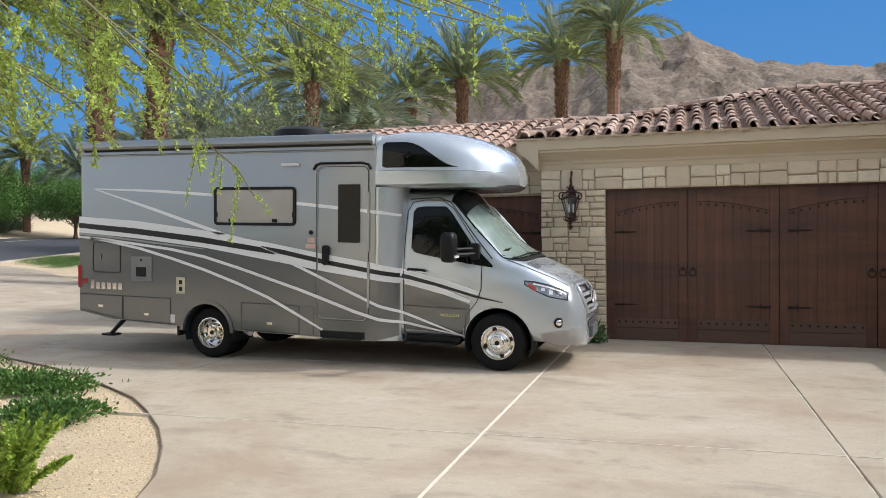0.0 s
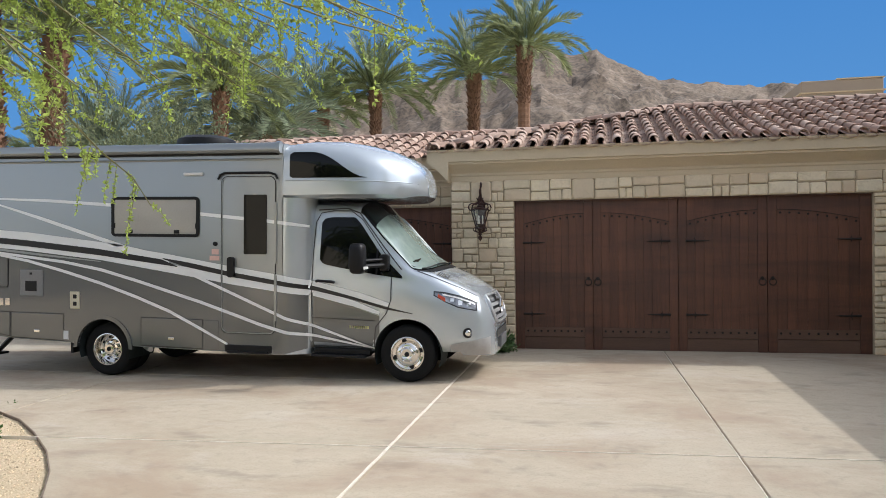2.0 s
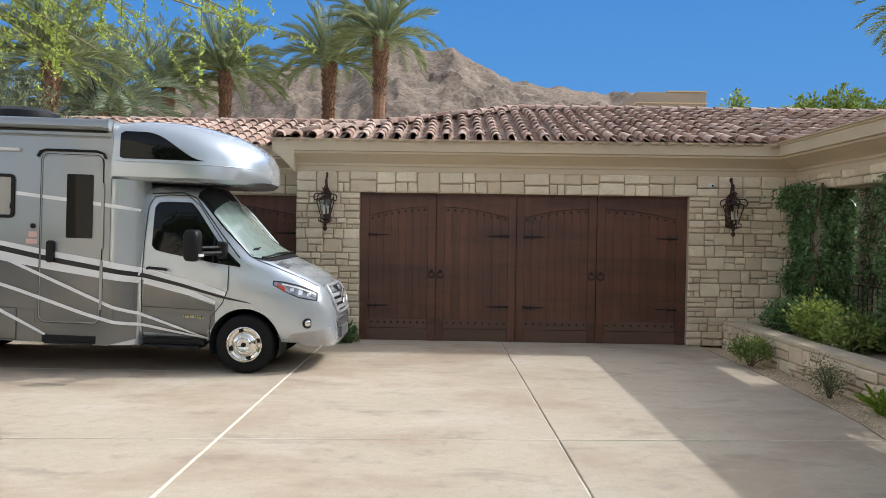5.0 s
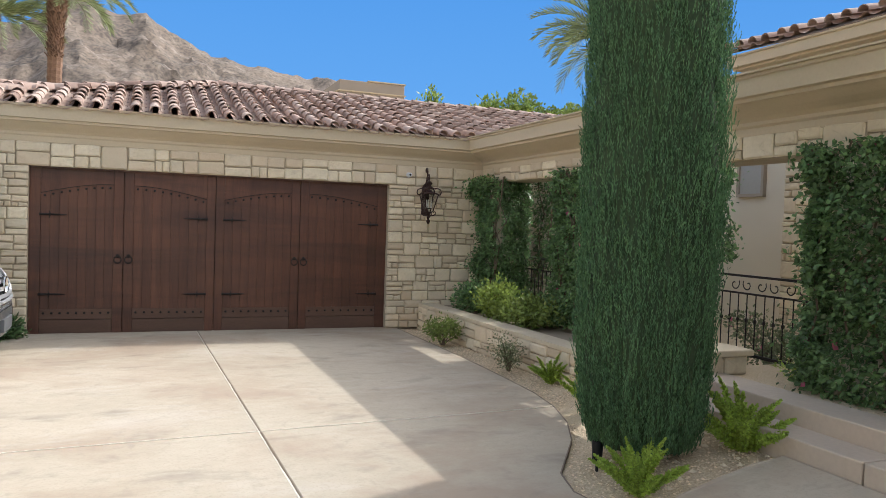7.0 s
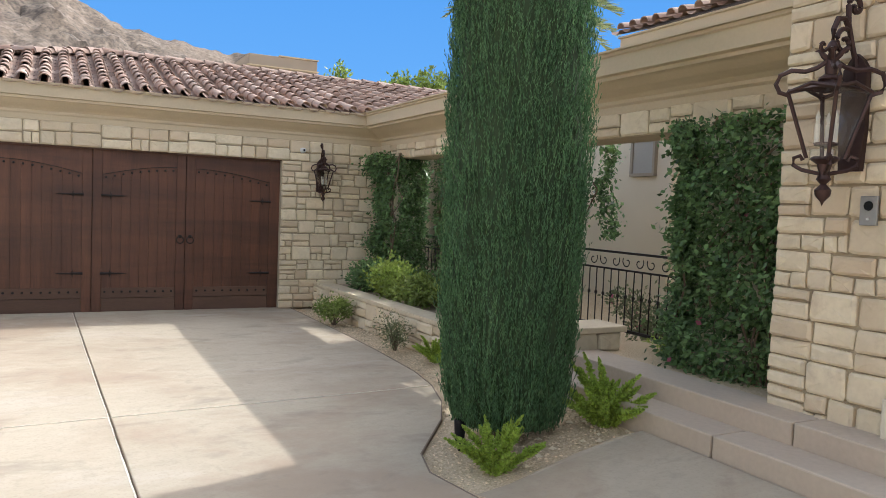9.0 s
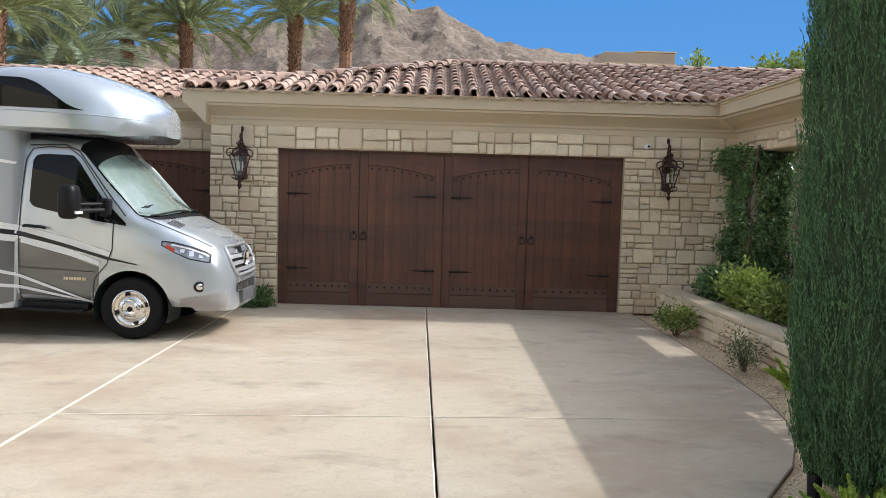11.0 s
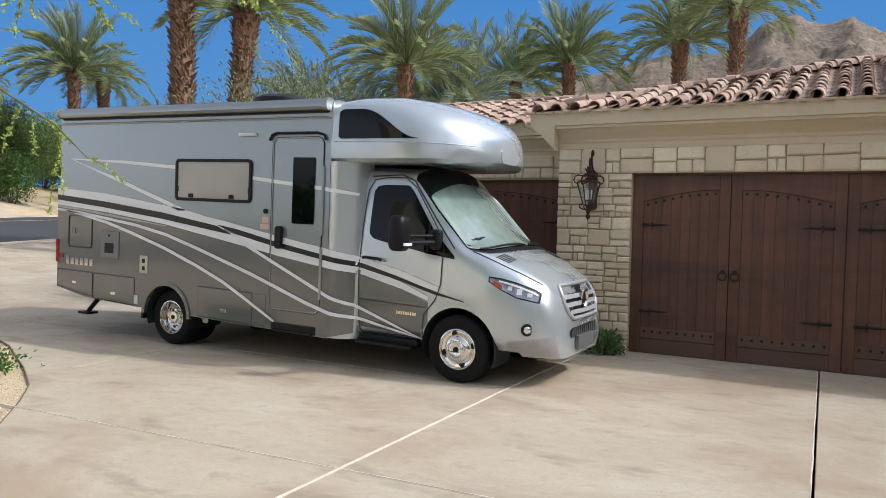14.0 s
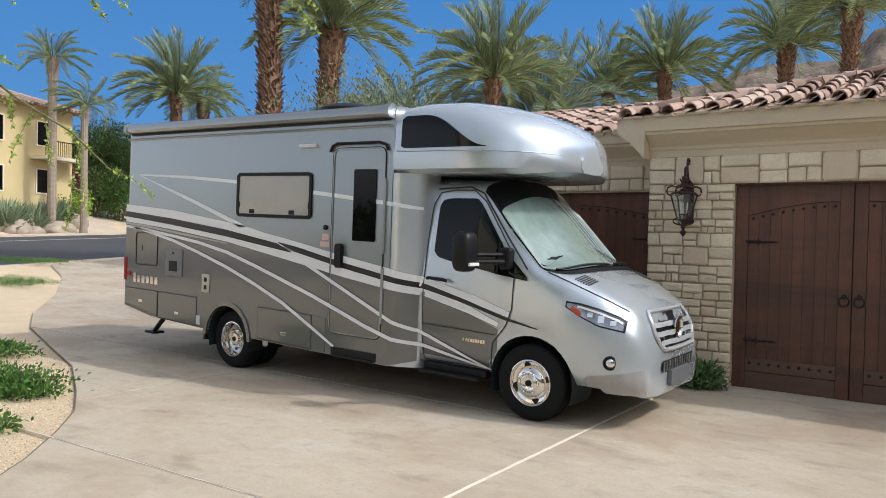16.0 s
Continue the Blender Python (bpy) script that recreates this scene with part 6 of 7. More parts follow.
PD = math.degrees(math.atan(SL))
tile_field(roof_main, (EX, EY, EZ), 12.7, 3.85, PD, 0, lambda u, v, w: w.y < AP[1] - 0.05 and (w.x - EX) > (w.y - EY) * HIP - 0.1, lambda u, v, w: w.x < 5.6 and v < 3.4)
tile_field(roof_main, (EX, AP[1] - 0.05, EZ), 3.69, 4.4, math.degrees(math.atan(SL / HIP)), -90, lambda u, v, w: (w.x - EX) < (w.y - EY) * HIP + 0.05 and w.x < AP[0], lambda u, v, w: False)
tile_field(roof_bay, (-8.6, LEY, LEZ), 7.6, 3.1, math.degrees(math.atan((LTOP - LEZ) / 2.97)), 0, lambda u, v, w: w.y < 15.75 and not w.x > -2.3 + max(0.0, w.y - EY - 0.5) * 0.35, lambda u, v, w: w.x > -6.5)
tile_field(roof_upper, (9.0, 9.6, 4.62), 10.0, 1.2, 16.5, -90, lambda u, v, w: True, lambda u, v, w: v < 0.8)
cap_line(roof_main, (EX + 0.05, EY + 0.05, EZ + 0.03), AP)
cap_line(roof_main, AP, (10.4, AP[1], AP[2]))
cap_line(roof_bay, (-8.6, 15.77, LTOP), (0.2, 15.77, LTOP))

# ---- plants ----
PALMLEAF = leafy("palm_leaf", (0.31, 0.35, 0.16), (0.16, 0.20, 0.095), 0.45, 0.5, 0.25)
PALMBLUE = leafy("blue_palm_leaf", (0.28, 0.33, 0.22), (0.15, 0.19, 0.13), 0.45, 0.5, 0.25)
PALMDRY = leafy("dry_palm_leaf", (0.30, 0.22, 0.10), (0.20, 0.14, 0.06), 0.3)
BARK = mat("palm_bark", (0.24, 0.14, 0.085), (0.11, 0.062, 0.04), big=6, fine=30, rough=0.95, bump=0.4, mixed=0.5, island=0.3)
PALEBARK = mat("pale_palm_bark", (0.36, 0.29, 0.22), (0.24, 0.19, 0.14), big=4, fine=30, rough=0.95, bump=0.2)
CYPRESSLEAF = leafy("cypress_leaf", (0.135, 0.245, 0.105), (0.07, 0.14, 0.065), 0.5, 0.6, 0.25)
# dark green that carries the shade inside the cypress
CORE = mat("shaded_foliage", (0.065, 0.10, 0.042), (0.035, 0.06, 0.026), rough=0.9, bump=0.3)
IVYLEAF = leafy("ivy_leaf", (0.20, 0.31, 0.12), (0.10, 0.18, 0.07), 0.55, 0.35, 0.25)
FERNLEAF = leafy("fern_leaf", (0.46, 0.58, 0.11), (0.30, 0.43, 0.075), 0.3, 0.5, 0.35)
SHRUBLEAF = leafy("shrub_leaf", (0.30, 0.36, 0.09), (0.12, 0.18, 0.05), 0.4, 0.45, 0.25)
BRIGHTLEAF = leafy("bright_leaf", (0.36, 0.44, 0.10), (0.20, 0.28, 0.065), 0.35, 0.45, 0.4)
GREYLEAF = leafy("grey_shrub_leaf", (0.24, 0.27, 0.14), (0.15, 0.17, 0.09), 0.35)
COVERLEAF = leafy("ground_cover_leaf", (0.12, 0.23, 0.05), (0.065, 0.13, 0.03), 0.4, 0.45, 0.25)
VERDELEAF = leafy("palo_verde_leaf", (0.50, 0.60, 0.15), (0.33, 0.43, 0.10), 0.35, 0.5, 0.45)
VERDEBARK = mat("palo_verde_bark", (0.24, 0.23, 0.10), (0.16, 0.15, 0.075), rough=0.8, bump=0.1)
TREELEAF = leafy("tree_leaf", (0.17, 0.24, 0.07), (0.09, 0.14, 0.045), 0.4)
AGAVELEAF = leafy("agave_leaf", (0.26, 0.31, 0.19), (0.17, 0.22, 0.14), 0.25)
PINK = leafy("pink_blossom", (0.55, 0.16, 0.22), (0.45, 0.10, 0.2), 0.3)
MAGENTA = leafy("magenta_blossom", (0.42, 0.03, 0.20), (0.3, 0.02, 0.14), 0.3)
TWIG = mat("twig", (0.16, 0.11, 0.07), (0.10, 0.07, 0.045), rough=0.9, bump=0.1)
NR = np.random.default_rng(11)


def leaf_mesh(name, pos, d1, d2, ln, wd, material):
    """Many pointed leaves at once: places, length directions, width directions, lengths and widths."""
    n = len(pos)
    d1 = d1 / np.maximum(1e-6, np.linalg.norm(d1, axis=1, keepdims=True))
    d2 = np.cross(d1, d2)
    d2 = d2 / np.maximum(1e-6, np.linalg.norm(d2, axis=1, keepdims=True))
    ln, wd = np.broadcast_to(ln, n)[:, None], np.broadcast_to(wd, n)[:, None]
    v = np.stack([pos, pos + d1 * ln * 0.45 + d2 * wd * 0.5, pos + d1 * ln, pos + d1 * ln * 0.45 - d2 * wd * 0.5], 1).reshape(-1, 3)
    me = bpy.data.meshes.new(name)
    me.vertices.add(4 * n)
    me.vertices.foreach_set("co", v.astype(np.float32).ravel())
    me.loops.add(4 * n)
    me.loops.foreach_set("vertex_index", np.arange(4 * n, dtype=np.int32))
    me.polygons.add(n)
    me.polygons.foreach_set("loop_start", np.arange(0, 4 * n, 4, dtype=np.int32))
    me.update(calc_edges=True)
    me.materials.append(material)
    return me


def mesh_part(name, me, parent, label=""):
    ob = new(name, me)
    ob.parent = parent
    if label:
        tagged(ob, label)
    return ob


def rand_dirs(n, up=0.0):
    d = NR.normal(size=(n, 3))
    d[:, 2] += up
    return d / np.linalg.norm(d, axis=1, keepdims=True)


# -- cypress --
def cypress(x, y, z, r, h):
    th = thing("cypress_tree", "tall narrow dark green Italian cypress beside the steps", "tree", pose(x, y, z))
    part("trunk", tube(bmesh.new(), [(0, 0, -0.1), (0, 0, 0.6), (0.02, 0, h * 0.8)], [0.11, 0.09, 0.03], 8), TWIG, th)

    def rad(t, a):
        k = lerp_list([(0, 0.76), (0.03, 0.90), (0.12, 0.98), (0.3, 1.0), (0.6, 0.92), (0.85, 0.6), (1, 0.05)], t)
        return r * k * (1 + 0.07 * noise.noise(Vector((math.cos(a) * 1.6, math.sin(a) * 1.6, t * 5))) + 0.10 * noise.noise(Vector((math.cos(a) * 5.5, math.sin(a) * 5.5, t * 9))) + 0.07 * noise.noise(Vector((math.cos(a) * 14, math.sin(a) * 14, t * 22))))

    # inner shell: its dark colour stands in for shade between the sprays
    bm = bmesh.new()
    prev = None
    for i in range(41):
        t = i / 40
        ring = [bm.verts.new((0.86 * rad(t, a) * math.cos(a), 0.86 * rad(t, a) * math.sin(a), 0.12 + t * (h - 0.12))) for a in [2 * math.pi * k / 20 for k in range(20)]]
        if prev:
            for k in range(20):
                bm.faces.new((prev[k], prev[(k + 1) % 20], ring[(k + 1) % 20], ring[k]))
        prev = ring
    part("inner_crown", bm, CORE, th, "inner crown shell, foliage shade put into its dark colour", True)
    # sprays: each a little plume of scale leaves
    ns, per = 20000, 12
    P, D = [], []
    rr = random.Random(3)
    for i in range(ns):
        t = rr.random() ** 1.25
        a = rr.uniform(0, 2 * math.pi)
        q = rad(t, a) * rr.uniform(0.86, 1.0)
        base = Vector((q * math.cos(a), q * math.sin(a), 0.1 + t * (h - 0.1)))
        out_ = Vector((math.cos(a), math.sin(a), 0))
        tip = (out_ * rr.uniform(0.03, 0.18) + Vector((0, 0, 1)) + Vector((rr.uniform(-0.2, 0.2), rr.uniform(-0.2, 0.2), 0))).normalized()
        L = rr.uniform(0.09, 0.19)
        for j in range(per):
            k = j / per
            P.append(base + tip * L * k)
            D.append(tip * 0.8 + Vector((rr.uniform(-1, 1), rr.uniform(-1, 1), rr.uniform(0.0, 0.8))) * 0.42)
    P, D = np.array([tuple(v) for v in P]), np.array([tuple(v) for v in D])
    mesh_part("foliage", leaf_mesh("foliage", P, D, rand_dirs(len(P)), NR.uniform(0.020, 0.040, len(P)), 0.008, CYPRESSLEAF), th, "dense upright scale foliage")


cypress(4.17, 4.90, gz(4.17, 4.90) - 0.03, 0.535, 7.0)


# -- palms --
def frond_set(n, L, seed, wind=(0, 0), low=-18, high=78, leaf=0.36, material=PALMLEAF, wmul=1.0):
    """Crown of feathered fronds about the origin."""
    rr = random.Random(seed)
    P, D, W, LN = [], [], [], []
    rach = bmesh.new()
    for i in range(n):
        a = 2.399963 * i + rr.uniform(-0.25, 0.25)
        el = radians(low + (high - low) * ((i + 0.5) / n) ** 0.8 + rr.uniform(-6, 6))
        ln = L * rr.uniform(0.82, 1.08)
        d = Vector((math.cos(a) * math.cos(el), math.sin(a) * math.cos(el), math.sin(el)))
        p = Vector((0.12 * math.cos(a), 0.12 * math.sin(a), 0.0))
        pts = [p.copy()]
        seg = 12
        for k in range(seg):
            d = (d + Vector((wind[0], wind[1], 0)) * 0.13 * (k / seg) + Vector((0, 0, -0.02 - 0.10 * (k / seg) - 0.05 * math.cos(el)))).normalized()
            p = p + d * ln / seg
            pts.append(p.copy())
        tube(rach, pts, [0.028 * (1 - k / (seg + 1)) + 0.004 for k in range(seg + 1)], 3, False)
        side0 = d.cross(Vector((0, 0, 1)))
        nl = 50
        for k in range(nl):
            t = 0.14 + 0.86 * k / nl
            q = t * seg
            i0 = min(seg - 1, int(q))
            c = pts[i0].lerp(pts[i0 + 1], q - i0)
            dd = (pts[i0 + 1] - pts[i0]).normalized()
            s = dd.cross(Vector((0, 0, 1)))
            s = s.normalized() if s.length > 0.05 else Vector((1, 0, 0))
            up = s.cross(dd)
            for sg in (-1, 1):
                v = dd * 1.0 + s * sg * rr.uniform(0.45, 0.75) + up * rr.uniform(0.05, 0.5) + Vector((wind[0], wind[1], -0.1)) * 0.25
                P.append(tuple(c))
                D.append(tuple(v))
                W.append(tuple(dd + up * 0.3))
                LN.append(leaf * L / 3 * (0.55 + 0.9 * math.sin(math.pi * min(1, t * 0.95))) * rr.uniform(0.85, 1.1))
    P, D, W, LN = np.array(P), np.array(D), np.array(W), np.array(LN)
    me = leaf_mesh("crown", P, D, W, LN, 0.032 * L / 3 * wmul, material)
    rm = bpy.data.meshes.new("crown_rib")
    rach.to_mesh(rm)
    rach.free()
    rm.materials.append(material)
    return me, rm


CROWNS = [frond_set(64, 2.9, 1, (-0.5, -0.2), -2, 84, 0.46), frond_set(66, 3.1, 2, (-0.6, -0.1), -8, 84, 0.46, PALMBLUE), frond_set(60, 2.9, 3, (-0.5, -0.3), 0, 84, 0.46), frond_set(26, 2.6, 4, (-1.6, 0.1), -10, 70, 0.5)]


def palm_trunk(h, r, boots, seed, lean=0.0):
    """Trunk with rings of old leaf bases; boots: share of the height with shaggy ones."""
    rr = random.Random(seed)
    bm = bmesh.new()
    n = int(h / 0.16)
    pts = [(lean * (k / n) ** 2, 0, h * k / n) for k in range(n + 1)]
    rad = [r * (1.15 if k / n < 0.05 else 1.0) * (1 + 0.06 * (k % 2)) * (1 + (0.28 * smoothstep(0.86, 0.95, k / n))) for k in range(n + 1)]
    tube(bm, pts, rad, 10)
    z = h * (1 - boots)
    while z < h + 0.1:
        m_ = 9
        ph = rr.uniform(0, 6)
        for k in range(m_):
            a = ph + 2 * math.pi * k / m_ + rr.uniform(-0.15, 0.15)
            c = Vector((math.cos(a), math.sin(a), 0))
            fl = lean * (z / h) ** 2
            q = r * (1 + 0.28 * smoothstep(0.86, 0.95, z / h))
            s = c.cross(Vector((0, 0, 1)))
            b0 = Vector((fl, 0, z)) + c * q * 0.85
            w = rr.uniform(0.06, 0.10) * (r / 0.25)
            tip = b0 + c * rr.uniform(0.07, 0.17) * (r / 0.25) + Vector((0, 0, rr.uniform(0.10, 0.24)))
            v = [bm.verts.new(p) for p in (b0 - s * w, b0 + s * w, b0 + c * 0.05 + Vector((0, 0, -0.06)), tip - s * w * 0.5, tip + s * w * 0.5)]
            bm.faces.new((v[0], v[2], v[4], v[3]))
            bm.faces.new((v[2], v[1], v[4]))
            bm.faces.new((v[0], v[1], v[2]))
            bm.faces.new((v[0], v[3], v[4], v[1]))
        z += 0.15
    return bm


def palm(x, y, h, r, crown, scale=1.0, boots=0.3, label="", seed=1, rot=0.0, lean=0.0, dry=False, bark=None, z=None):
    th = thing("palm_tree", label or "date palm with feathery grey-green fronds behind the roof", "palm tree", pose(x, y, (gz(x, y) if z is None else z) - 0.05), "date palms")
    part("trunk", palm_trunk(h, r, boots, seed, lean), bark or BARK, th, "rough brown trunk with old leaf bases")
    for me, nm in zip(CROWNS[crown], ("crown", "crown_rib")):
        ob = mesh_part(nm, me, th)
        ob.matrix_local = pose(lean, 0, h + 0.05, 0, 0, rot) @ Matrix.Scale(scale, 4)
    return th


palm(-18.9, 20.8, 11.3, 0.38, 0, 1.05, 1.0, "thick shaggy date palm trunk rising behind the motorhome", 5, 20, -0.2)
palm(-19.0, 23.4, 9.2, 0.36, 0, 1.12, 0.9, "leaning date palm with orange-brown leaf bases behind the motorhome", 6, 140, 0.5)
palm(-17.2, 32.7, 9.0, 0.30, 2, 1.35, 0.45, "", 7, 60)
palm(-17.3, 37.5, 7.6, 0.32, 1, 1.55, 0.3, "short blue-green date palm behind the roof", 8, 10)
palm(-16.1, 43.3, 9.9, 0.28, 2, 1.3, 0.3, "", 9, 200)
palm(-12.6, 42.7, 10.7, 0.30, 0, 1.25, 0.35, "", 10, 100)
palm(-7.3, 45.9, 12.0, 0.34, 0, 1.3, 0.4, "", 11, 250, 0.1)
palm(-3.9, 42.8, 12.7, 0.34, 0, 1.25, 0.25, "tall date palm with a slim patterned trunk behind the roof", 12, 330, 0.15)
palm(-44.9, 35.0, 9.8, 0.36, 2, 1.55, 0.25, "date palm with bright wind-blown fronds across the street", 13, 80)
palm(-45.2, 37.5, 9.6, 0.36, 3, 1.3, 0.2, "date palm with bright wind-blown fronds across the street", 14, 10)
palm(-26.5, 37.0, 6.6, 0.28, 1, 1.35, 0.3, "low date palm behind the shrubs", 15, 45)
palm(-22.0, 36.0, 5.6, 0.28, 1, 1.3, 0.3, "low date palm behind the shrubs", 16, 145)
palm(-31.0, 38.0, 5.6, 0.26, 0, 1.2, 0.3, "low date palm behind the shrubs", 17, 245)
palm(-43.2, 25.5, 10.2, 0.24, 3, 0.9, 0.1, "tall pale palm with drying fronds by the house across the street", 18, 170, bark=PALEBARK)
palm(-42.4, 27.0, 7.8, 0.2, 3, 0.85, 0.1, "slim pale palm by the house across the street", 19, 70, bark=PALEBARK)
palm(-52, 48, 6.5, 0.3, 2, 1.3, 0.2, "palm among shrubs across the street", 20, 30)
palm(-48, 50, 5.5, 0.3, 1, 1.3, 0.2, "palm among shrubs across the street", 21, 130)
palm(16.1, 22.9, 8.5, 0.22, 2, 1.08, 0.2, "palm with drooping fronds behind the house wing", 22, 130)


# -- leafy volumes --
def clump(name, label, category, m, size, n, ln, wd, material, seed=1, twigs=8, group="", up=0.3, lumps=5, shell=0.45, blossoms=None, nb=0, stray=0.1):
    """A shrub: stems and a lumpy cloud of leaves. size: half extents; it stands on its origin."""
    th = thing(name, label, category, m, group)
    rg = np.random.default_rng(seed)
    cen = rg.uniform(-0.55, 0.55, (lumps, 3)) * np.array(size) + np.array([0, 0, size[2]])
    cen[0] = (0, 0, size[2])
    rad = rg.uniform(0.45, 0.75, lumps)
    rad[0] = 0.8
    if twigs:
        bm = bmesh.new()
        for k in range(twigs):
            c = cen[k % lumps] + rg.normal(size=3) * 0.12 * np.array(size)
            tube(bm, [(c[0] * 0.1, c[1] * 0.1, 0), (c[0] * 0.45, c[1] * 0.45, c[2] * 0.5), tuple(c)], [0.03 * size[2] + 0.004, 0.02 * size[2] + 0.003, 0.003], 4)
        part("stem", bm, TWIG, th)
    idx = rg.integers(0, lumps, n)
    d = rg.normal(size=(n, 3))
    d /= np.linalg.norm(d, axis=1, keepdims=True)
    q = rg.uniform(0, 1, n) ** shell
    pos = cen[idx] + d * (q * rad[idx])[:, None] * np.array(size)
    k = rg.random(n) < stray
    pos[k] += d[k] * rg.uniform(0, 0.35, (k.sum(), 1)) * np.array(size) + np.array([0, 0, 0.15 * size[2]])
    pos[:, 2] = np.where(pos[:, 2] < 0.02, np.abs(pos[:, 2]) * 0.5 + 0.01, pos[:, 2])
    dr = d + rg.normal(size=(n, 3)) * 0.7 + np.array([0, 0, up])
    mesh_part("foliage", leaf_mesh("foliage", pos, dr, rg.normal(size=(n, 3)), rg.uniform(0.7, 1.3, n) * ln, wd, material), th)
    if blossoms:
        k = rg.integers(0, n, nb)
        mesh_part("blossoms", leaf_mesh("blossoms", pos[k] * 1.02, rg.normal(size=(nb, 3)), rg.normal(size=(nb, 3)), ln * 1.3, wd * 1.6, blossoms), th)
    return th


SG = "bed shrubs"
clump("shrub", "small yellow-green shrub at the planter wall", "shrub", pose(4.72, 10.45, 0), (0.26, 0.28, 0.24), 1500, 0.05, 0.022, SHRUBLEAF, 1, 8, SG)
clump("shrub", "sparse grey-green shrub in the gravel bed", "shrub", pose(4.82, 8.45, 0), (0.24, 0.26, 0.25), 1300, 0.035, 0.012, GREYLEAF, 2, 14, SG)
for k, (x, y, s) in enumerate(((5.62, 11.3, 0.9), (5.58, 10.4, 1.05), (5.66, 9.5, 0.8))):
    clump("shrub", "trimmed yellow-green hedge shrub behind the planter wall", "shrub", pose(x, y, 0.38), (0.30, 0.52, 0.25 * s), 3000, 0.065, 0.036, (IVYLEAF, BRIGHTLEAF, SHRUBLEAF)[k], 10 + k, 14, "planter hedge", 0.4, 14, 0.35, None, 0, 0.2)
clump("shrub", "rose shrub in the court bed behind the fence", "shrub", pose(6.9, 6.3, 0.36), (0.35, 0.5, 0.36), 1300, 0.05, 0.03, GREYLEAF, 20, 12, "", 0.3, 5, 0.45, PINK, 12)
clump("shrub", "low green sprouts in the court bed", "shrub", pose(6.3, 5.4, 0.36), (0.15, 0.3, 0.12), 300, 0.07, 0.014, FERNLEAF, 21, 3)
clump("shrub", "leafy green shrub at the foot of the garage pillar", "shrub", pose(-1.28, 11.95, 0), (0.36, 0.22, 0.15), 1300, 0.085, 0.028, IVYLEAF, 22, 6, "", 0.5)
clump("shrub", "large grey-green flowering shrub behind the motorhome", "shrub", pose(-8.9, 14.6, 0), (2.6, 1.9, 2.5), 18000, 0.09, 0.035, GREYLEAF, 23, 16, "", 0.3, 9, 0.35)
clump("shrub", "green shrub behind the motorhome", "shrub", pose(-15.5, 22.0, 0), (3.2, 2.5, 1.9), 9000, 0.12, 0.05, SHRUBLEAF, 24, 12, "", 0.3, 9, 0.35)


def tall_hedge(x, y, w, top, n, seed):
    """Upright leafy growth whose shoots stand above the mass."""
    th = thing("hedge", "bright green upright hedge growth behind the tiled ridge", "hedge", pose(x, y, 0), "hedge behind the roof")
    rr = random.Random(seed)
    P, D = [], []
    stems = bmesh.new()
    for i in range(n):
        sx, sy = rr.uniform(-w, w), rr.uniform(-0.6, 0.6)
        h = top * (1 - 0.10 * rr.random() ** 0.6 - 0.06 * abs(sx / w) ** 3)
        tube(stems, [(sx * 0.8, sy * 0.8, 0), (sx * 0.95, sy, h * 0.6), (sx + rr.uniform(-0.12, 0.12), sy, h)], [0.02, 0.012, 0.004], 3, False)
        for j in range(120):
            z = h - 1.9 * rr.random() ** 1.3
            sp = 0.06 + 0.16 * min(1, (h - z) / 0.5)
            P.append((sx + rr.gauss(0, sp), sy + rr.gauss(0, sp), z))
            D.append((rr.gauss(0, 0.7), rr.gauss(0, 0.7), 0.8 + rr.gauss(0, 0.4)))
    part("stem", stems, TWIG, th)
    P = np.array(P)
    mesh_part("foliage", leaf_mesh("foliage", P, np.array(D), NR.normal(size=(len(P), 3)), NR.uniform(0.10, 0.17, len(P)), 0.075, BRIGHTLEAF), th)


for k, (x, w, top, n) in enumerate(((8.6, 0.25, 6.05, 10), (9.4, 0.25, 5.95, 8), (10.6, 0.35, 6.05, 18), (11.9, 1.1, 6.15, 44), (13.9, 0.8, 6.1, 30))):
    tall_hedge(x, 22.0, w, top, n, 30 + k)


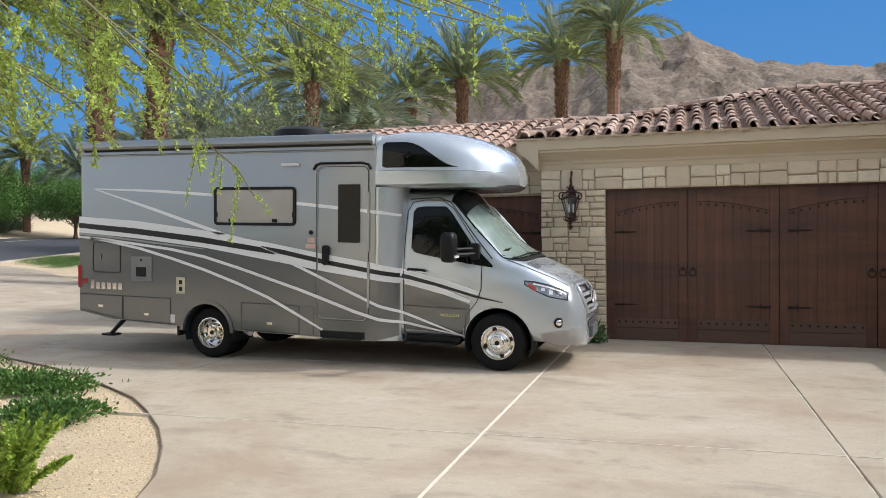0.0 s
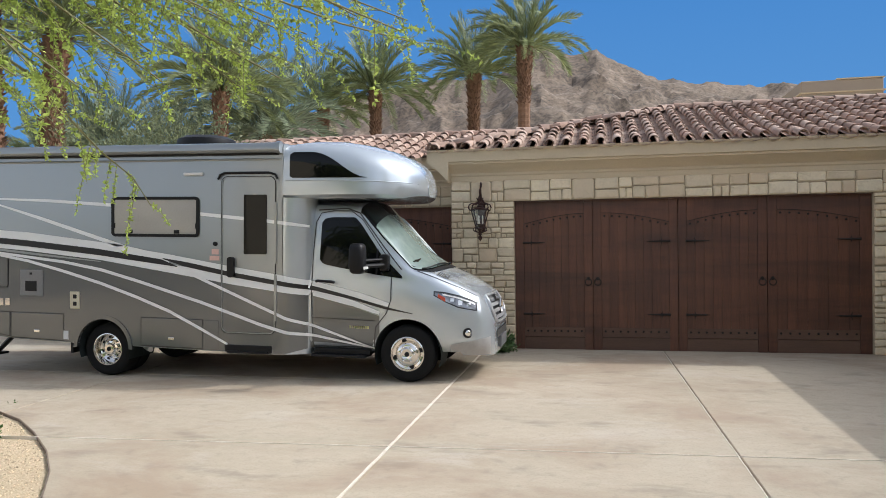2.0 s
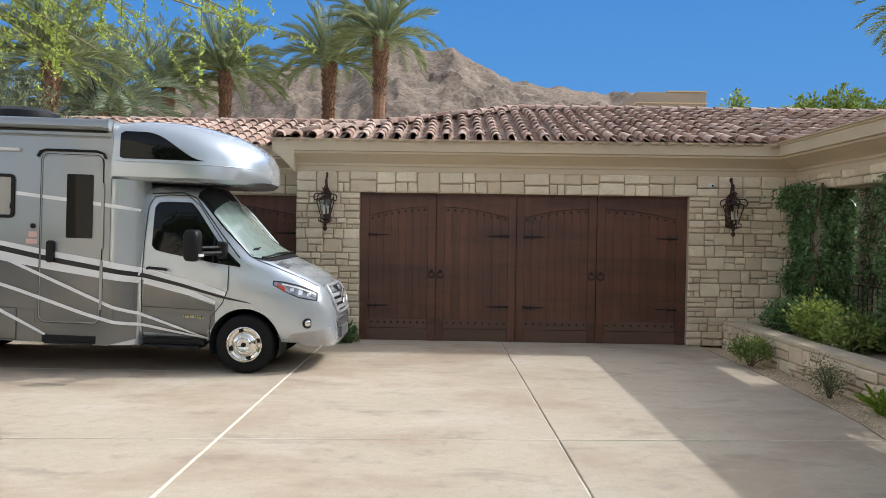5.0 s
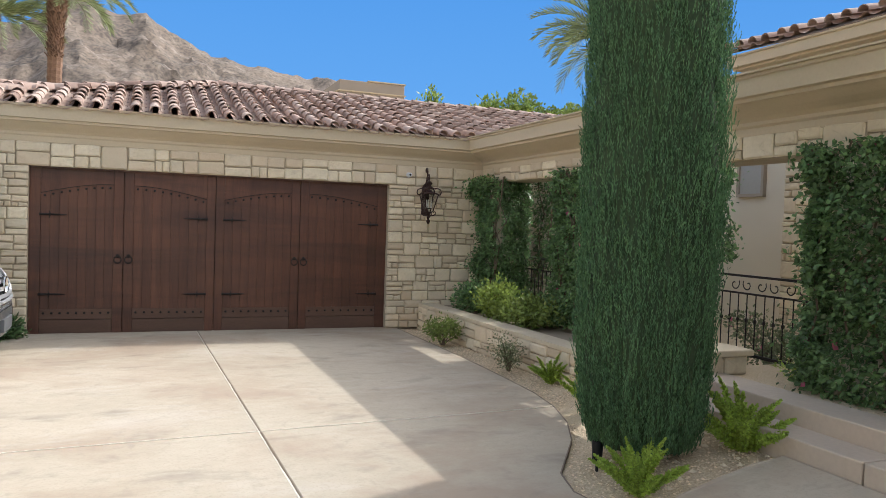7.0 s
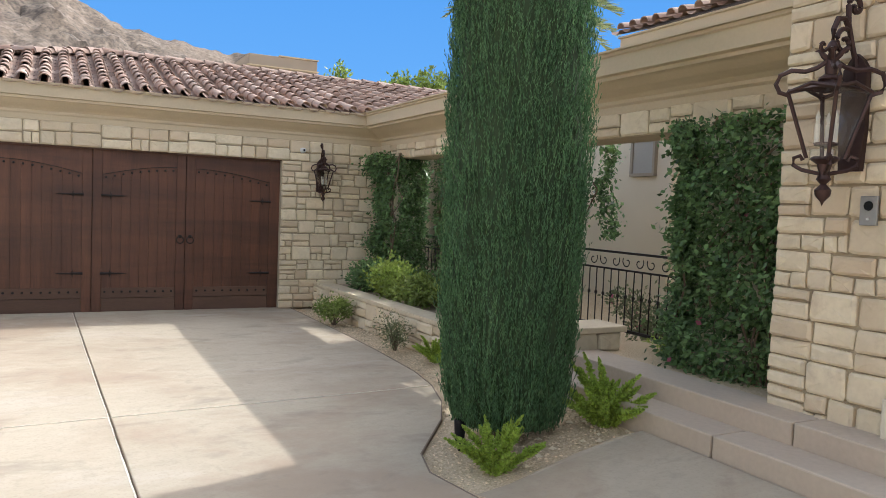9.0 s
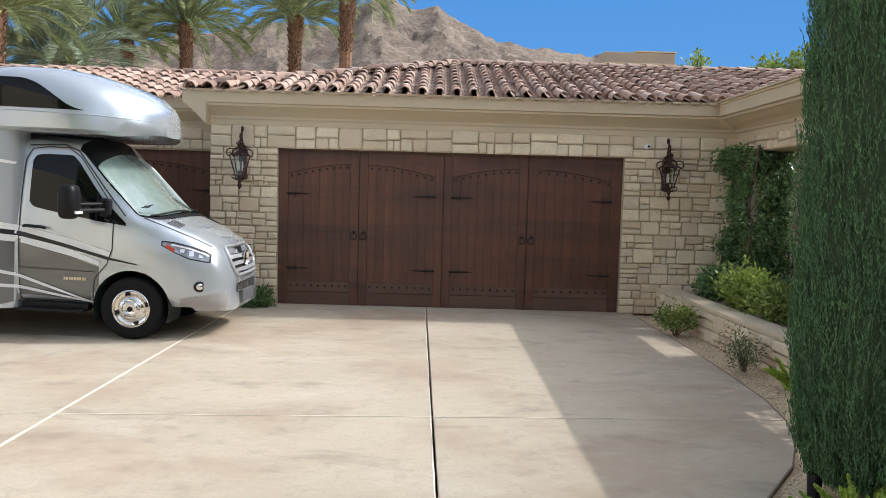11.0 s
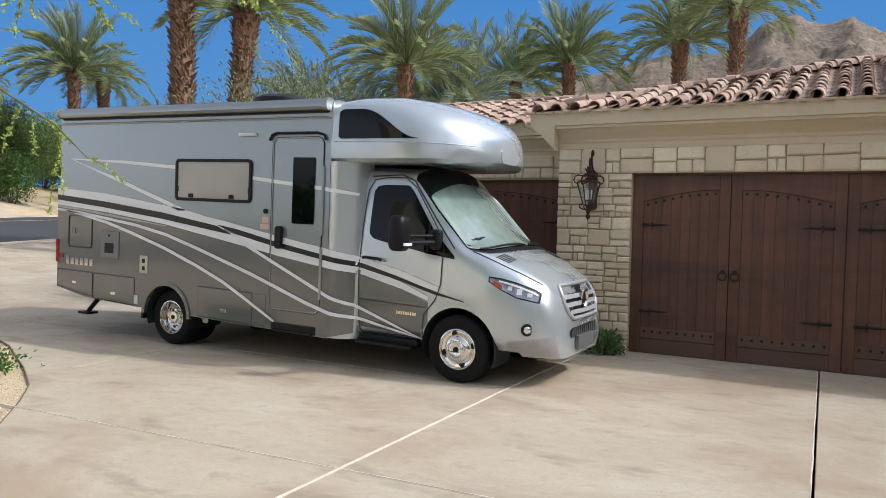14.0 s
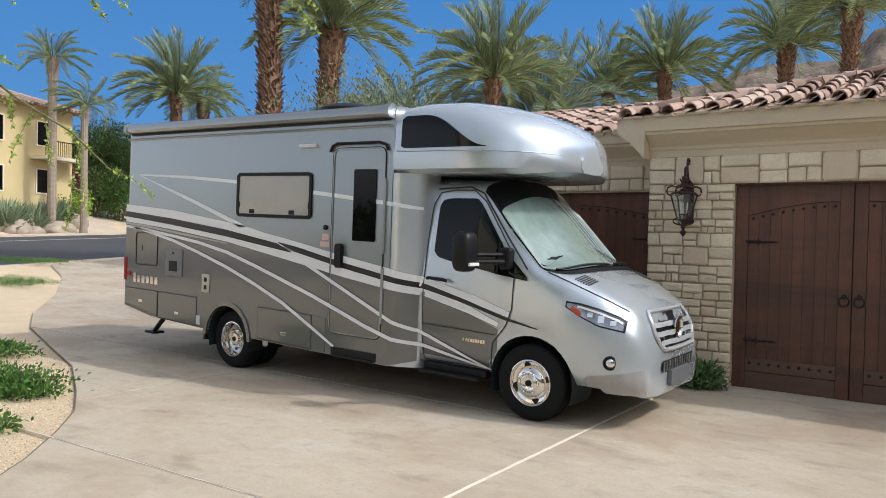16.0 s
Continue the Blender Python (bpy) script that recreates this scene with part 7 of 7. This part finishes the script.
# -- creepers on the piers --
def creeper(label, boxes, n, seed, blossoms=0):
    """Ivy leaves over box faces (x0, x1, y0, y1, z0, z1), hanging outward."""
    th = thing("creeper", label, "creeper", pose(boxes[0][0], boxes[0][2], 0), "creepers")
    rg = np.random.default_rng(seed)
    allp, alld = [], []
    for b in boxes:
        p = np.stack([rg.uniform(b[0], b[1], n), rg.uniform(b[2], b[3], n), rg.uniform(b[4], b[5], n)], 1)
        f = rg.integers(0, 3, n)
        nv = np.zeros((n, 3))
        p[f == 0, 0] = b[0]
        nv[f == 0, 0] = -1
        p[f == 1, 1] = b[2]
        nv[f == 1, 1] = -1
        p[f == 2, 1] = b[3]
        nv[f == 2, 1] = 1
        bul = np.array([noise.noise(Vector(q) * 2.2) + 0.5 * noise.noise(Vector(q) * 6) for q in p])
        p += nv * (0.05 + 0.24 * bul + rg.uniform(-0.08, 0.05, n) + 0.22 * (rg.random(n) < 0.10) * rg.random(n))[:, None]
        p += rg.normal(size=(n, 3)) * 0.02
        allp.append(p)
        alld.append(nv * 0.7 + rg.normal(size=(n, 3)) * 0.6 + np.array([0, 0, -0.5]))
    p, d = np.concatenate(allp) - np.array([boxes[0][0], boxes[0][2], 0]), np.concatenate(alld)
    mesh_part("foliage", leaf_mesh("foliage", p, d, rg.normal(size=(len(p), 3)), rg.uniform(0.038, 0.078, len(p)), rg.uniform(0.026, 0.046, len(p)), IVYLEAF), th, "dense dark green leaves")
    if blossoms:
        k = rg.integers(0, len(p), blossoms)
        mesh_part("blossoms", leaf_mesh("blossoms", p[k] + np.array([-0.03, 0, 0]), rg.normal(size=(blossoms, 3)), rg.normal(size=(blossoms, 3)), 0.07, 0.06, PINK), th, "small pink flowers")
    bm = bmesh.new()
    rr = random.Random(seed)
    b = boxes[0]
    for k in range(6):
        y = rr.uniform(b[2], b[3]) - b[2]
        tube(bm, [(-0.03, y + rr.uniform(-0.1, 0.1) * i, b[4] + (b[5] - b[4]) * i / 6) for i in range(7)], 0.012, 4)
    split_part("stem", bm, TWIG, th)


creeper("dark green creeper covering the pier at the garage corner", [(6.08, 6.6, 11.45, 12.25, 0.4, 2.62)], 22000, 1)
creeper("dark green creeper with pink flowers on the middle pier", [(6.02, 6.6, 7.95, 9.45, 0.45, 2.62)], 28000, 2, 30)
creeper("dark green creeper with pale pink flowers beside the entry column", [(6.02, 6.55, 3.72, 5.05, 0.45, 2.62)], 32000, 3, 50)
creeper("dark green creeper along the back of the court", [(7.5, 8.1, 9.6, 12.8, 0.38, 2.9)], 9000, 5)
creeper("trailing creeper on the far side of the covered walk", [(6.7, 6.95, 7.1, 7.9, 1.5, 2.6)], 2600, 4)


# -- foxtail ferns --
def fern(x, y, s, n, seed, label):
    th = thing("foxtail_fern", label, "fern", pose(x, y, gz(x, y) - 0.03), "foxtail ferns")
    rr = random.Random(seed)
    P, D = [], []
    bm = bmesh.new()
    for i in range(int(n * 0.85)):
        a = 2.4 * i + rr.uniform(-0.4, 0.4)
        el = radians(rr.uniform(42, 86))
        L = s * rr.uniform(0.6, 1.0)
        d = Vector((math.cos(a) * math.cos(el), math.sin(a) * math.cos(el), math.sin(el)))
        p = Vector((rr.uniform(-0.07, 0.07) * s, rr.uniform(-0.07, 0.07) * s, 0.0))
        pts = [p.copy()]
        for k in range(8):
            d = (d + Vector((math.cos(a) * 0.05, math.sin(a) * 0.05, -0.02))).normalized()
            p = p + d * L / 8
            pts.append(p.copy())
        tube(bm, pts, 0.004, 3, False)
        for j in range(340):
            t = rr.uniform(0.08, 1.0)
            q = t * 8
            i0 = min(7, int(q))
            c = pts[i0].lerp(pts[i0 + 1], q - i0)
            v = Vector((rr.gauss(0, 1), rr.gauss(0, 1), rr.gauss(0, 1))).normalized()
            P.append(tuple(c))
            D.append((*(v + (pts[i0 + 1] - pts[i0]).normalized() * 0.9), (0.048 if t < 0.7 else 0.048 * (1.12 - t) / 0.42) * s / 0.6))
    P, D = np.array(P), np.array(D)
    mesh_part("foliage", leaf_mesh("foliage", P, D[:, :3], rand_dirs(len(P)), D[:, 3], 0.020 * s / 0.6, FERNLEAF), th, "bright green bottlebrush plumes")
    part("stem", bm, FERNLEAF, th)


fern(3.76, 4.34, 0.50, 26, 1, "bright green foxtail fern at the bed edge")
fern(4.80, 4.50, 0.60, 34, 2, "green foxtail fern beside the steps")
fern(4.62, 6.25, 0.50, 24, 3, "yellow-green foxtail fern beside the cypress")
fern(5.0, 7.75, 0.42, 22, 4, "small green foxtail fern at the planter wall")
fern(-4.32, 4.05, 0.72, 34, 5, "bright yellow-green foxtail fern in the gravel bed")
fern(-4.75, 4.0, 0.5, 16, 6, "bright yellow-green foxtail fern in the gravel bed")


# -- ground cover mats --
def mat_plant(x, y, rx, ry, n, seed):
    clump("ground_cover", "low spreading green ground cover on the gravel", "ground cover", pose(x, y, gz(x, y) - 0.02, 0, 0, 25), (rx, ry, 0.11), n, 0.055, 0.028, COVERLEAF, seed, 0, "ground cover mats", 0.6, 7, 0.5)


mat_plant(-7.1, 6.85, 0.95, 0.55, 4200, 40)
mat_plant(-5.75, 5.6, 0.55, 0.42, 2800, 41)
mat_plant(-9.6, 7.5, 1.0, 0.5, 2500, 42)
mat_plant(-20.5, 12.6, 1.8, 0.9, 2500, 43)
mat_plant(-26.0, 15.8, 2.2, 1.0, 2500, 44)
for k, (x, y) in enumerate(((-25.6, 25.3), (-27.2, 26.0), (-26.9, 27.6), (-28.6, 27.4), (-29.4, 29.2), (-28.0, 29.6))):
    mat_plant(x, y, 1.5, 0.9, 1500, 45 + k)


# -- tree whose boughs hang into the picture --
def palo_verde():
    th = thing("palo_verde_tree", "palo verde tree with thin yellow-green hanging branches over the bed", "tree", pose(-6.6, 2.0, 0))
    base = Vector((-6.6, 2.0, 0))
    rr = random.Random(21)
    part("trunk", tube(bmesh.new(), [(0, 0, -0.1), (0.1, 0.1, 1.2), (0.5, 0.3, 2.6), (0.9, 0.6, 3.8)], [0.16, 0.13, 0.11, 0.08], 8), VERDEBARK, th)
    limbs, twigs = bmesh.new(), bmesh.new()
    P, D = [], []
    fork = Vector((-5.7, 2.6, 3.8))
    eye = Vector((0.35, 0.0, 1.83))
    for i in range(63):
        yaw = 50 - 40 * rr.random() ** 1.5
        dist = rr.uniform(4.2, 6.6)
        el = rr.uniform(9, 22) + (3 if yaw < 25 else 0)
        if yaw > 33 and rr.random() < 0.35:
            el = rr.uniform(6, 12)
        tgt = eye + Vector((-math.sin(radians(yaw)), math.cos(radians(yaw)), math.tan(radians(el)))) * dist
        mid = fork.lerp(tgt, 0.5) + Vector((rr.uniform(-0.3, 0.3), rr.uniform(-0.3, 0.3), rr.uniform(0.5, 1.2)))
        if i == 62:
            mid, tgt = Vector((-3.2, 4.0, 3.6)), Vector((-3.39, 5.79, 2.15))
        pts = []
        for k in range(13):
            t = k / 12
            p = fork * (1 - t) ** 2 + mid * 2 * t * (1 - t) + tgt * t * t
            p += Vector((noise.noise(p * 1.3 + Vector((i, 0, 0))), noise.noise(p * 1.3 + Vector((0, i, 0))), noise.noise(p * 1.3 + Vector((0, 0, i))))) * 0.16 * math.sin(math.pi * t)
            pts.append(p - base)
        tube(limbs, pts, [0.022 * (1 - t / 13) + 0.003 for t in range(13)], 4, False)
        for k in range(5, 13):
            for s in range(3):
                c = pts[k - 1].lerp(pts[k], rr.random())
                dirn = (pts[k] - pts[k - 1]).normalized()
                d = (dirn * 0.6 + Vector((rr.gauss(0, 0.6), rr.gauss(0, 0.6), rr.gauss(-0.25, 0.45)))).normalized()
                L = rr.uniform(0.25, 0.6)
                tp = [c]
                for q in range(4):
                    d = (d + Vector((0, 0, -0.13))).normalized()
                    tp.append(tp[-1] + d * L / 4)
                tube(twigs, tp, [0.0035, 0.003, 0.0025, 0.002, 0.0015], 3, False)
                for q in range(60):
                    t = rr.uniform(0.05, 1) * 4
                    i0 = min(3, int(t))
                    pc = tp[i0].lerp(tp[i0 + 1], t - i0)
                    v = Vector((rr.gauss(0, 1), rr.gauss(0, 1), rr.gauss(-0.2, 1)))
                    P.append(tuple(pc))
                    D.append(tuple(v))
    part("limb", limbs, VERDEBARK, th, "thin yellow-green limbs")
    part("twig", twigs, VERDEBARK, th)
    P, D = np.array(P), np.array(D)
    mesh_part("foliage", leaf_mesh("foliage", P, D, rand_dirs(len(P)), NR.uniform(0.02, 0.045, len(P)), 0.016, VERDELEAF), th, "tiny yellow-green leaves")


palo_verde()

# -- far side of the street --
def tree(x, y, h, r, label, material, seed):
    th = thing("shade_tree", label, "tree", pose(x, y, gz(x, y) - 0.05))
    rg = np.random.default_rng(seed)
    bm = tube(bmesh.new(), [(0, 0, 0), (0.1, 0, h * 0.3), (0, 0.1, h * 0.6)], [0.2, 0.16, 0.06], 7)
    part("trunk", bm, TWIG, th)
    bm = bmesh.new()
    cen = []
    for k in range(10):
        a = 2 * math.pi * k / 10 + rg.uniform(-0.3, 0.3)
        c = np.array([r * 0.6 * math.cos(a), r * 0.6 * math.sin(a), h * rg.uniform(0.35, 0.85)])
        cen.append(c)
        tube(bm, [(0.05, 0, h * 0.28), (c[0] * 0.5, c[1] * 0.5, (h * 0.28 + c[2]) / 2 + 0.2), tuple(c)], [0.08, 0.05, 0.015], 5)
    part("limb", bm, TWIG, th)
    cen.append(np.array([0, 0, h * 0.8]))
    cen = np.array(cen)
    n = 15000
    i = rg.integers(0, len(cen), n)
    d = rg.normal(size=(n, 3))
    d /= np.linalg.norm(d, axis=1, keepdims=True)
    pos = cen[i] + d * (rg.uniform(0, 1, n) ** 0.4)[:, None] * np.array([r * 0.5, r * 0.5, h * 0.22])
    mesh_part("crown", leaf_mesh("crown", pos, d + rg.normal(size=(n, 3)) * 0.7, rg.normal(size=(n, 3)), rg.uniform(0.12, 0.24, n), 0.10, material), th)


tree(-51.6, 32.6, 6.4, 3.4, "bushy green shade tree across the street", TREELEAF, 1)
tree(-53.2, 35.4, 6.4, 3.6, "bushy green shade tree across the street", TREELEAF, 2)
tree(-50.0, 43.0, 5.0, 3.4, "dense dark green tree across the street", COVERLEAF, 3)
tree(-46.0, 47.0, 4.6, 3.2, "dense dark green tree across the street", COVERLEAF, 4)
tree(-56.0, 46.0, 5.6, 3.6, "dense dark green tree across the street", TREELEAF, 5)


def agave(x, y, s, seed):
    th = thing("agave", "spiky grey-green agave rosette on the rock garden", "agave", pose(x, y, gz(x, y)), "agaves")
    rr = random.Random(seed)
    P, D, W, L = [], [], [], []
    for i in range(46):
        a = 2.4 * i
        el = radians(10 + 75 * (i / 46))
        P.append((0.05 * math.cos(a), 0.05 * math.sin(a), 0.1))
        D.append((math.cos(a) * math.cos(el), math.sin(a) * math.cos(el), math.sin(el)))
        W.append((-math.sin(a) * math.sin(el), 0.0, 1.0))
        L.append(s * rr.uniform(0.8, 1.1))
    mesh_part("rosette", leaf_mesh("rosette", np.array(P), np.array(D), np.array(W), np.array(L), 0.15 * s, AGAVELEAF), th)


def garden(along, off):
    """A place on the rising garden beyond the far kerb."""
    p = ROAD_P + ROAD_D * along + ROAD_N * (11.8 + off)
    return p.x, p.y


def bank(v, off):
    """A place on the rock garden: v metres up the street from its lower end."""
    return garden(8.6 + v + 0.95 * off, off)


for k in range(30):
    agave(*bank(R.uniform(0, 5.4), R.uniform(0.9, 5.0)), R.uniform(1.15, 1.7), k)
for k in range(10):
    agave(*garden(R.uniform(33, 43), R.uniform(0.8, 4.5)), R.uniform(1.2, 2.0), 60 + k)


def boulder(x, y, s, seed):
    rr = random.Random(seed)
    bm = bmesh.new()
    bmesh.ops.create_icosphere(bm, subdivisions=3, radius=s)
    for v in bm.verts:
        v.co *= 1 + 0.35 * noise.noise(v.co / s * 1.1 + Vector((seed, 0, 0)))
        v.co.z *= 0.65
    ob = finish("boulder", bm, BOULDER, True)
    ob.matrix_world = pose(x, y, gz(x, y) + 0.2 * s, 0, 0, rr.uniform(0, 360))
    tagged(ob, "tan boulder in the rock garden across the street", "boulder", "boulders")


for k in range(20):
    boulder(*bank(R.uniform(0, 5.9), R.uniform(0.3, 2.6)), R.uniform(0.4, 0.95), k)
gx, gy = garden(19.8, 5.2)
clump("shrub", "magenta bougainvillea against the yellow house", "shrub", pose(gx, gy, gz(gx, gy)), (1.15, 1.0, 1.7), 3500, 0.14, 0.09, TREELEAF, 50, 6, "", 0.3, 9, 0.4, MAGENTA, 3000)
gx, gy = garden(17.6, 2.4)
clump("shrub", "yellow-green shrub on the rock garden", "shrub", pose(gx, gy, gz(gx, gy)), (0.75, 0.75, 1.15), 2600, 0.12, 0.06, FERNLEAF, 51, 6)
for k, (gx, gy) in enumerate(((-50.6, 28.6), (-50.0, 30.0), (-49.2, 31.4), (-48.6, 33.0))):
    clump("hedge", "dark green hedge closing the villa garden", "hedge", pose(gx, gy, gz(gx, gy) - 0.3), (1.8, 1.8, 1.9), 4000, 0.18, 0.10, COVERLEAF if k % 2 else TREELEAF, 140 + k, 6, "villa hedge", 0.3, 9, 0.35)
for k in range(12):
    gx, gy = bank(0.5 * k, R.uniform(0.6, 5))
    clump("shrub", "grey-green desert shrub on the rock garden", "shrub", pose(gx, gy, gz(gx, gy)), (0.9, 0.9, 0.6), 1000, 0.11, 0.045, GREYLEAF if k % 2 else COVERLEAF, 52 + k, 5, "desert shrubs")
for k in range(14):
    gx, gy = bank(0.38 * k + R.uniform(-0.4, 0.2), R.uniform(4.0, 7.5))
    clump("shrub", "leafy green shrub before the villa", "shrub", pose(gx, gy, gz(gx, gy)), (1.4, 1.4, R.uniform(0.9, 1.5)), 1500, 0.16, 0.07, (TREELEAF, GREYLEAF, COVERLEAF)[k % 3], 100 + k, 6, "villa shrubs")
for k in range(9):
    gx, gy = garden(22 + 4.5 * k, R.uniform(9, 15))
    tree(gx, gy, R.uniform(5, 7), 3.6, "bushy green shade tree across the street", TREELEAF if k % 2 else COVERLEAF, 70 + k)

for k in range(8):
    gx, gy = garden(22 + 2.0 * k, R.uniform(8.5, 13))
    clump("hedge", "tall green hedge beside the villa", "hedge", pose(gx, gy, gz(gx, gy) - 0.3), (2.4, 2.0, 2.2), 3500, 0.2, 0.1, COVERLEAF if k % 2 else TREELEAF, 120 + k, 6, "villa hedge", 0.3, 9, 0.35)

for k in range(8):
    gx, gy = garden(32 + 1.5 * k, R.uniform(2, 7))
    clump("shrub", "leafy green shrub across the street", "shrub", pose(gx, gy, gz(gx, gy)), (1.5, 1.5, R.uniform(0.7, 1.3)), 1500, 0.16, 0.07, (BRIGHTLEAF, GREYLEAF, SHRUBLEAF)[k % 3], 160 + k, 6, "street shrubs")
bm = bmesh.new()
prev = None
for off in (0.0, 1.5, 3, 4.5, 6, 7.5):
    row = []
    for al in (15.2, 17.2, 19.2, 21.2):
        x, y = garden(al + 0.95 * off, off)
        row.append(bm.verts.new((x, y, gz(x, y) + 0.03)))
    if prev:
        for k in range(3):
            bm.faces.new((prev[k], prev[k + 1], row[k + 1], row[k]))
    prev = row
structure("driveway_opposite", bm, CONCRETE_GREY, "pale concrete drive rising beside the rock garden", "driveway")

# house across the street
hs = thing("villa", "yellow stucco two-storey villa with tile roof across the street", "house", pose(-49.5, 22.5, gz(-49.5, 22.5) - 0.45, 0, 0, 20))
YELLOW = mat("yellow_stucco", (0.62, 0.50, 0.26), (0.55, 0.43, 0.22), rough=0.9, bump=0.05)
part("wall", B((-5, 5, -7, 4.4, -1, 6.2)), YELLOW, hs)
rb = bmesh.new()
v = [rb.verts.new(p) for p in ((-5.8, -7.8, 6.2), (5.8, -7.8, 6.2), (5.8, 5.2, 6.2), (-5.8, 5.2, 6.2), (0, -3, 7.9), (0, 1, 7.9))]
for q in ((0, 1, 4), (1, 2, 5, 4), (2, 3, 5), (3, 0, 4, 5), (0, 3, 2, 1)):
    rb.faces.new([v[i] for i in q])
rf = part("roof", rb, TILE, hs, "terracotta tile roof")
bm = bmesh.new()
for k in range(44):
    y = -7.7 + 12.8 * k / 43
    f = min(1, max(0, 1 - abs(y + 1) / 7.5))
    tube(bm, [(5.82, y, 6.22), (5.82 - 5.6 * min(1, f * 1.4), y, 6.22 + 1.68 * min(1, f * 1.4))], 0.09, 5)
part("tile_rows", bm, TILE_FAR, rf)
for y in (-4.5, -1.5, 2.0):
    for z in (1.0, 3.9):
        w_ = part("window", B((4.98, 5.04, y - 0.5, y + 0.5, z, z + 1.4)), TINTED, hs, "dark window")
        part("frame", B((5.0, 5.08, y - 0.58, y - 0.5, z - 0.08, z + 1.48), (5.0, 5.08, y + 0.5, y + 0.58, z - 0.08, z + 1.48), (5.0, 5.08, y - 0.5, y + 0.5, z + 1.4, z + 1.48), (5.0, 5.08, y - 0.5, y + 0.5, z - 0.08, z)), STUCCO, w_)
bal = part("balcony", B((5.0, 6.2, 1.0, 4.2, 3.0, 3.2)), STUCCO, hs, "small balcony with railing")
part("railing", B(*[(6.14, 6.17, 1.0 + 0.16 * k, 1.03 + 0.16 * k, 3.2, 4.1) for k in range(20)], (6.12, 6.19, 1.0, 4.2, 4.08, 4.14)), IRON, bal)
part("chimney", B((-1, 0, -1, 0, 6.5, 8.6)), YELLOW, rf)

# unseen hedge and walls, added to close the place behind the camera
# made-up walls whose sunlit cream sides bounce warm light onto the wing
structure("wall_house_behind", B((-9.6, -9.2, -16, -1, 0, 6.6), (9.2, 9.6, -16, -6.2, 0, 5.4)), STUCCO, "plain cream walls added unseen on both sides, to bounce light", "wall")
structure("wall_behind", B((-30, 20, -16.3, -16, 0, 2.4)), STUCCO, "plain stucco wall, added unseen to close the drive", "wall")
# made-up hedge that darkens reflections in the motorhome's paint and glass
for k in range(9):
    clump("hedge", "dense dark green hedge, added unseen for reflections", "hedge", pose(-28 + 5.4 * k, -14.5 - R.uniform(0, 1), 0), (3.0, 2.0, 1.7), 4500, 0.4, 0.24, COVERLEAF, 80 + k, 5, "hedge along the wall", 0.3, 8, 0.4)

# -- loose gravel and litter --
def pebbles(name, n, area, smin, smax, seed, label, material=PEBBLE):
    rg = np.random.default_rng(seed)
    pts = []
    while len(pts) < n:
        c = rg.uniform((area[0], area[2]), (area[1], area[3]))
        if area[4](c[0], c[1]):
            pts.append(c)
    base = np.array([(1, 0, 0), (0, 1, 0), (-1, 0, 0), (0, -1, 0), (0, 0, 0.7), (0, 0, -0.5)], float)
    faces = [(0, 1, 4), (1, 2, 4), (2, 3, 4), (3, 0, 4), (1, 0, 5), (2, 1, 5), (3, 2, 5), (0, 3, 5)]
    V, F = [], []
    for i, (x, y) in enumerate(pts):
        s = rg.uniform(smin, smax)
        a = rg.uniform(0, 6.28)
        q = base * np.array([s * rg.uniform(0.7, 1.3), s * rg.uniform(0.7, 1.3), s])
        ca, sa = math.cos(a), math.sin(a)
        q = np.stack([q[:, 0] * ca - q[:, 1] * sa + x, q[:, 0] * sa + q[:, 1] * ca + y, q[:, 2] + gz(x, y) - 0.028 + s * 0.2], 1)
        V += q.tolist()
        F += [tuple(6 * i + j for j in f) for f in faces]
    me = bpy.data.meshes.new(name)
    me.from_pydata(V, [], F)
    me.materials.append(material)
    tagged(new(name, me), label, "gravel", kind="stuff")


def left_of_edge(x, y):
    """Inside the bed beside the drive."""
    ins = False
    poly = LEFT_EDGE
    for (x0, y0), (x1, y1) in zip(poly, poly[1:]):
        if (y0 > y) != (y1 > y):
            xc = x0 + (x1 - x0) * (y - y0) / (y1 - y0)
            if xc > x:
                ins = not ins
    return ins


def right_bed(x, y):
    ex = lerp_list([(4.0, 3.42), (4.5, 3.34), (4.87, 3.45), (5.1, 3.62), (5.6, 3.99), (6.12, 4.26), (6.7, 4.45), (7.3, 4.55), (12.4, 4.62)], y)
    return x > ex + 0.03 and x < (4.9 if y < 5.7 else 5.12) and (y > 4.22 or x < 3.5)


pebbles("gravel", 11000, (-9.5, -3.1, 2.5, 8.5, left_of_edge), 0.006, 0.014, 1, "loose tan gravel in the bed by the drive")
pebbles("gravel", 7000, (3.3, 5.2, 4.1, 12.2, right_bed), 0.006, 0.014, 2, "loose tan gravel in the bed by the cypress")
pebbles("leaf_litter", 160, (-6, 5, 4.5, 12, lambda x, y: not left_of_edge(x, y) and not right_bed(x, y)), 0.004, 0.010, 3, "small dry leaves and crumbs on the drive", TWIG)
pebbles("white_pebble", 40, (3.7, 4.9, 4.25, 5.0, right_bed), 0.015, 0.03, 4, "pale stones in the gravel bed", STONE)
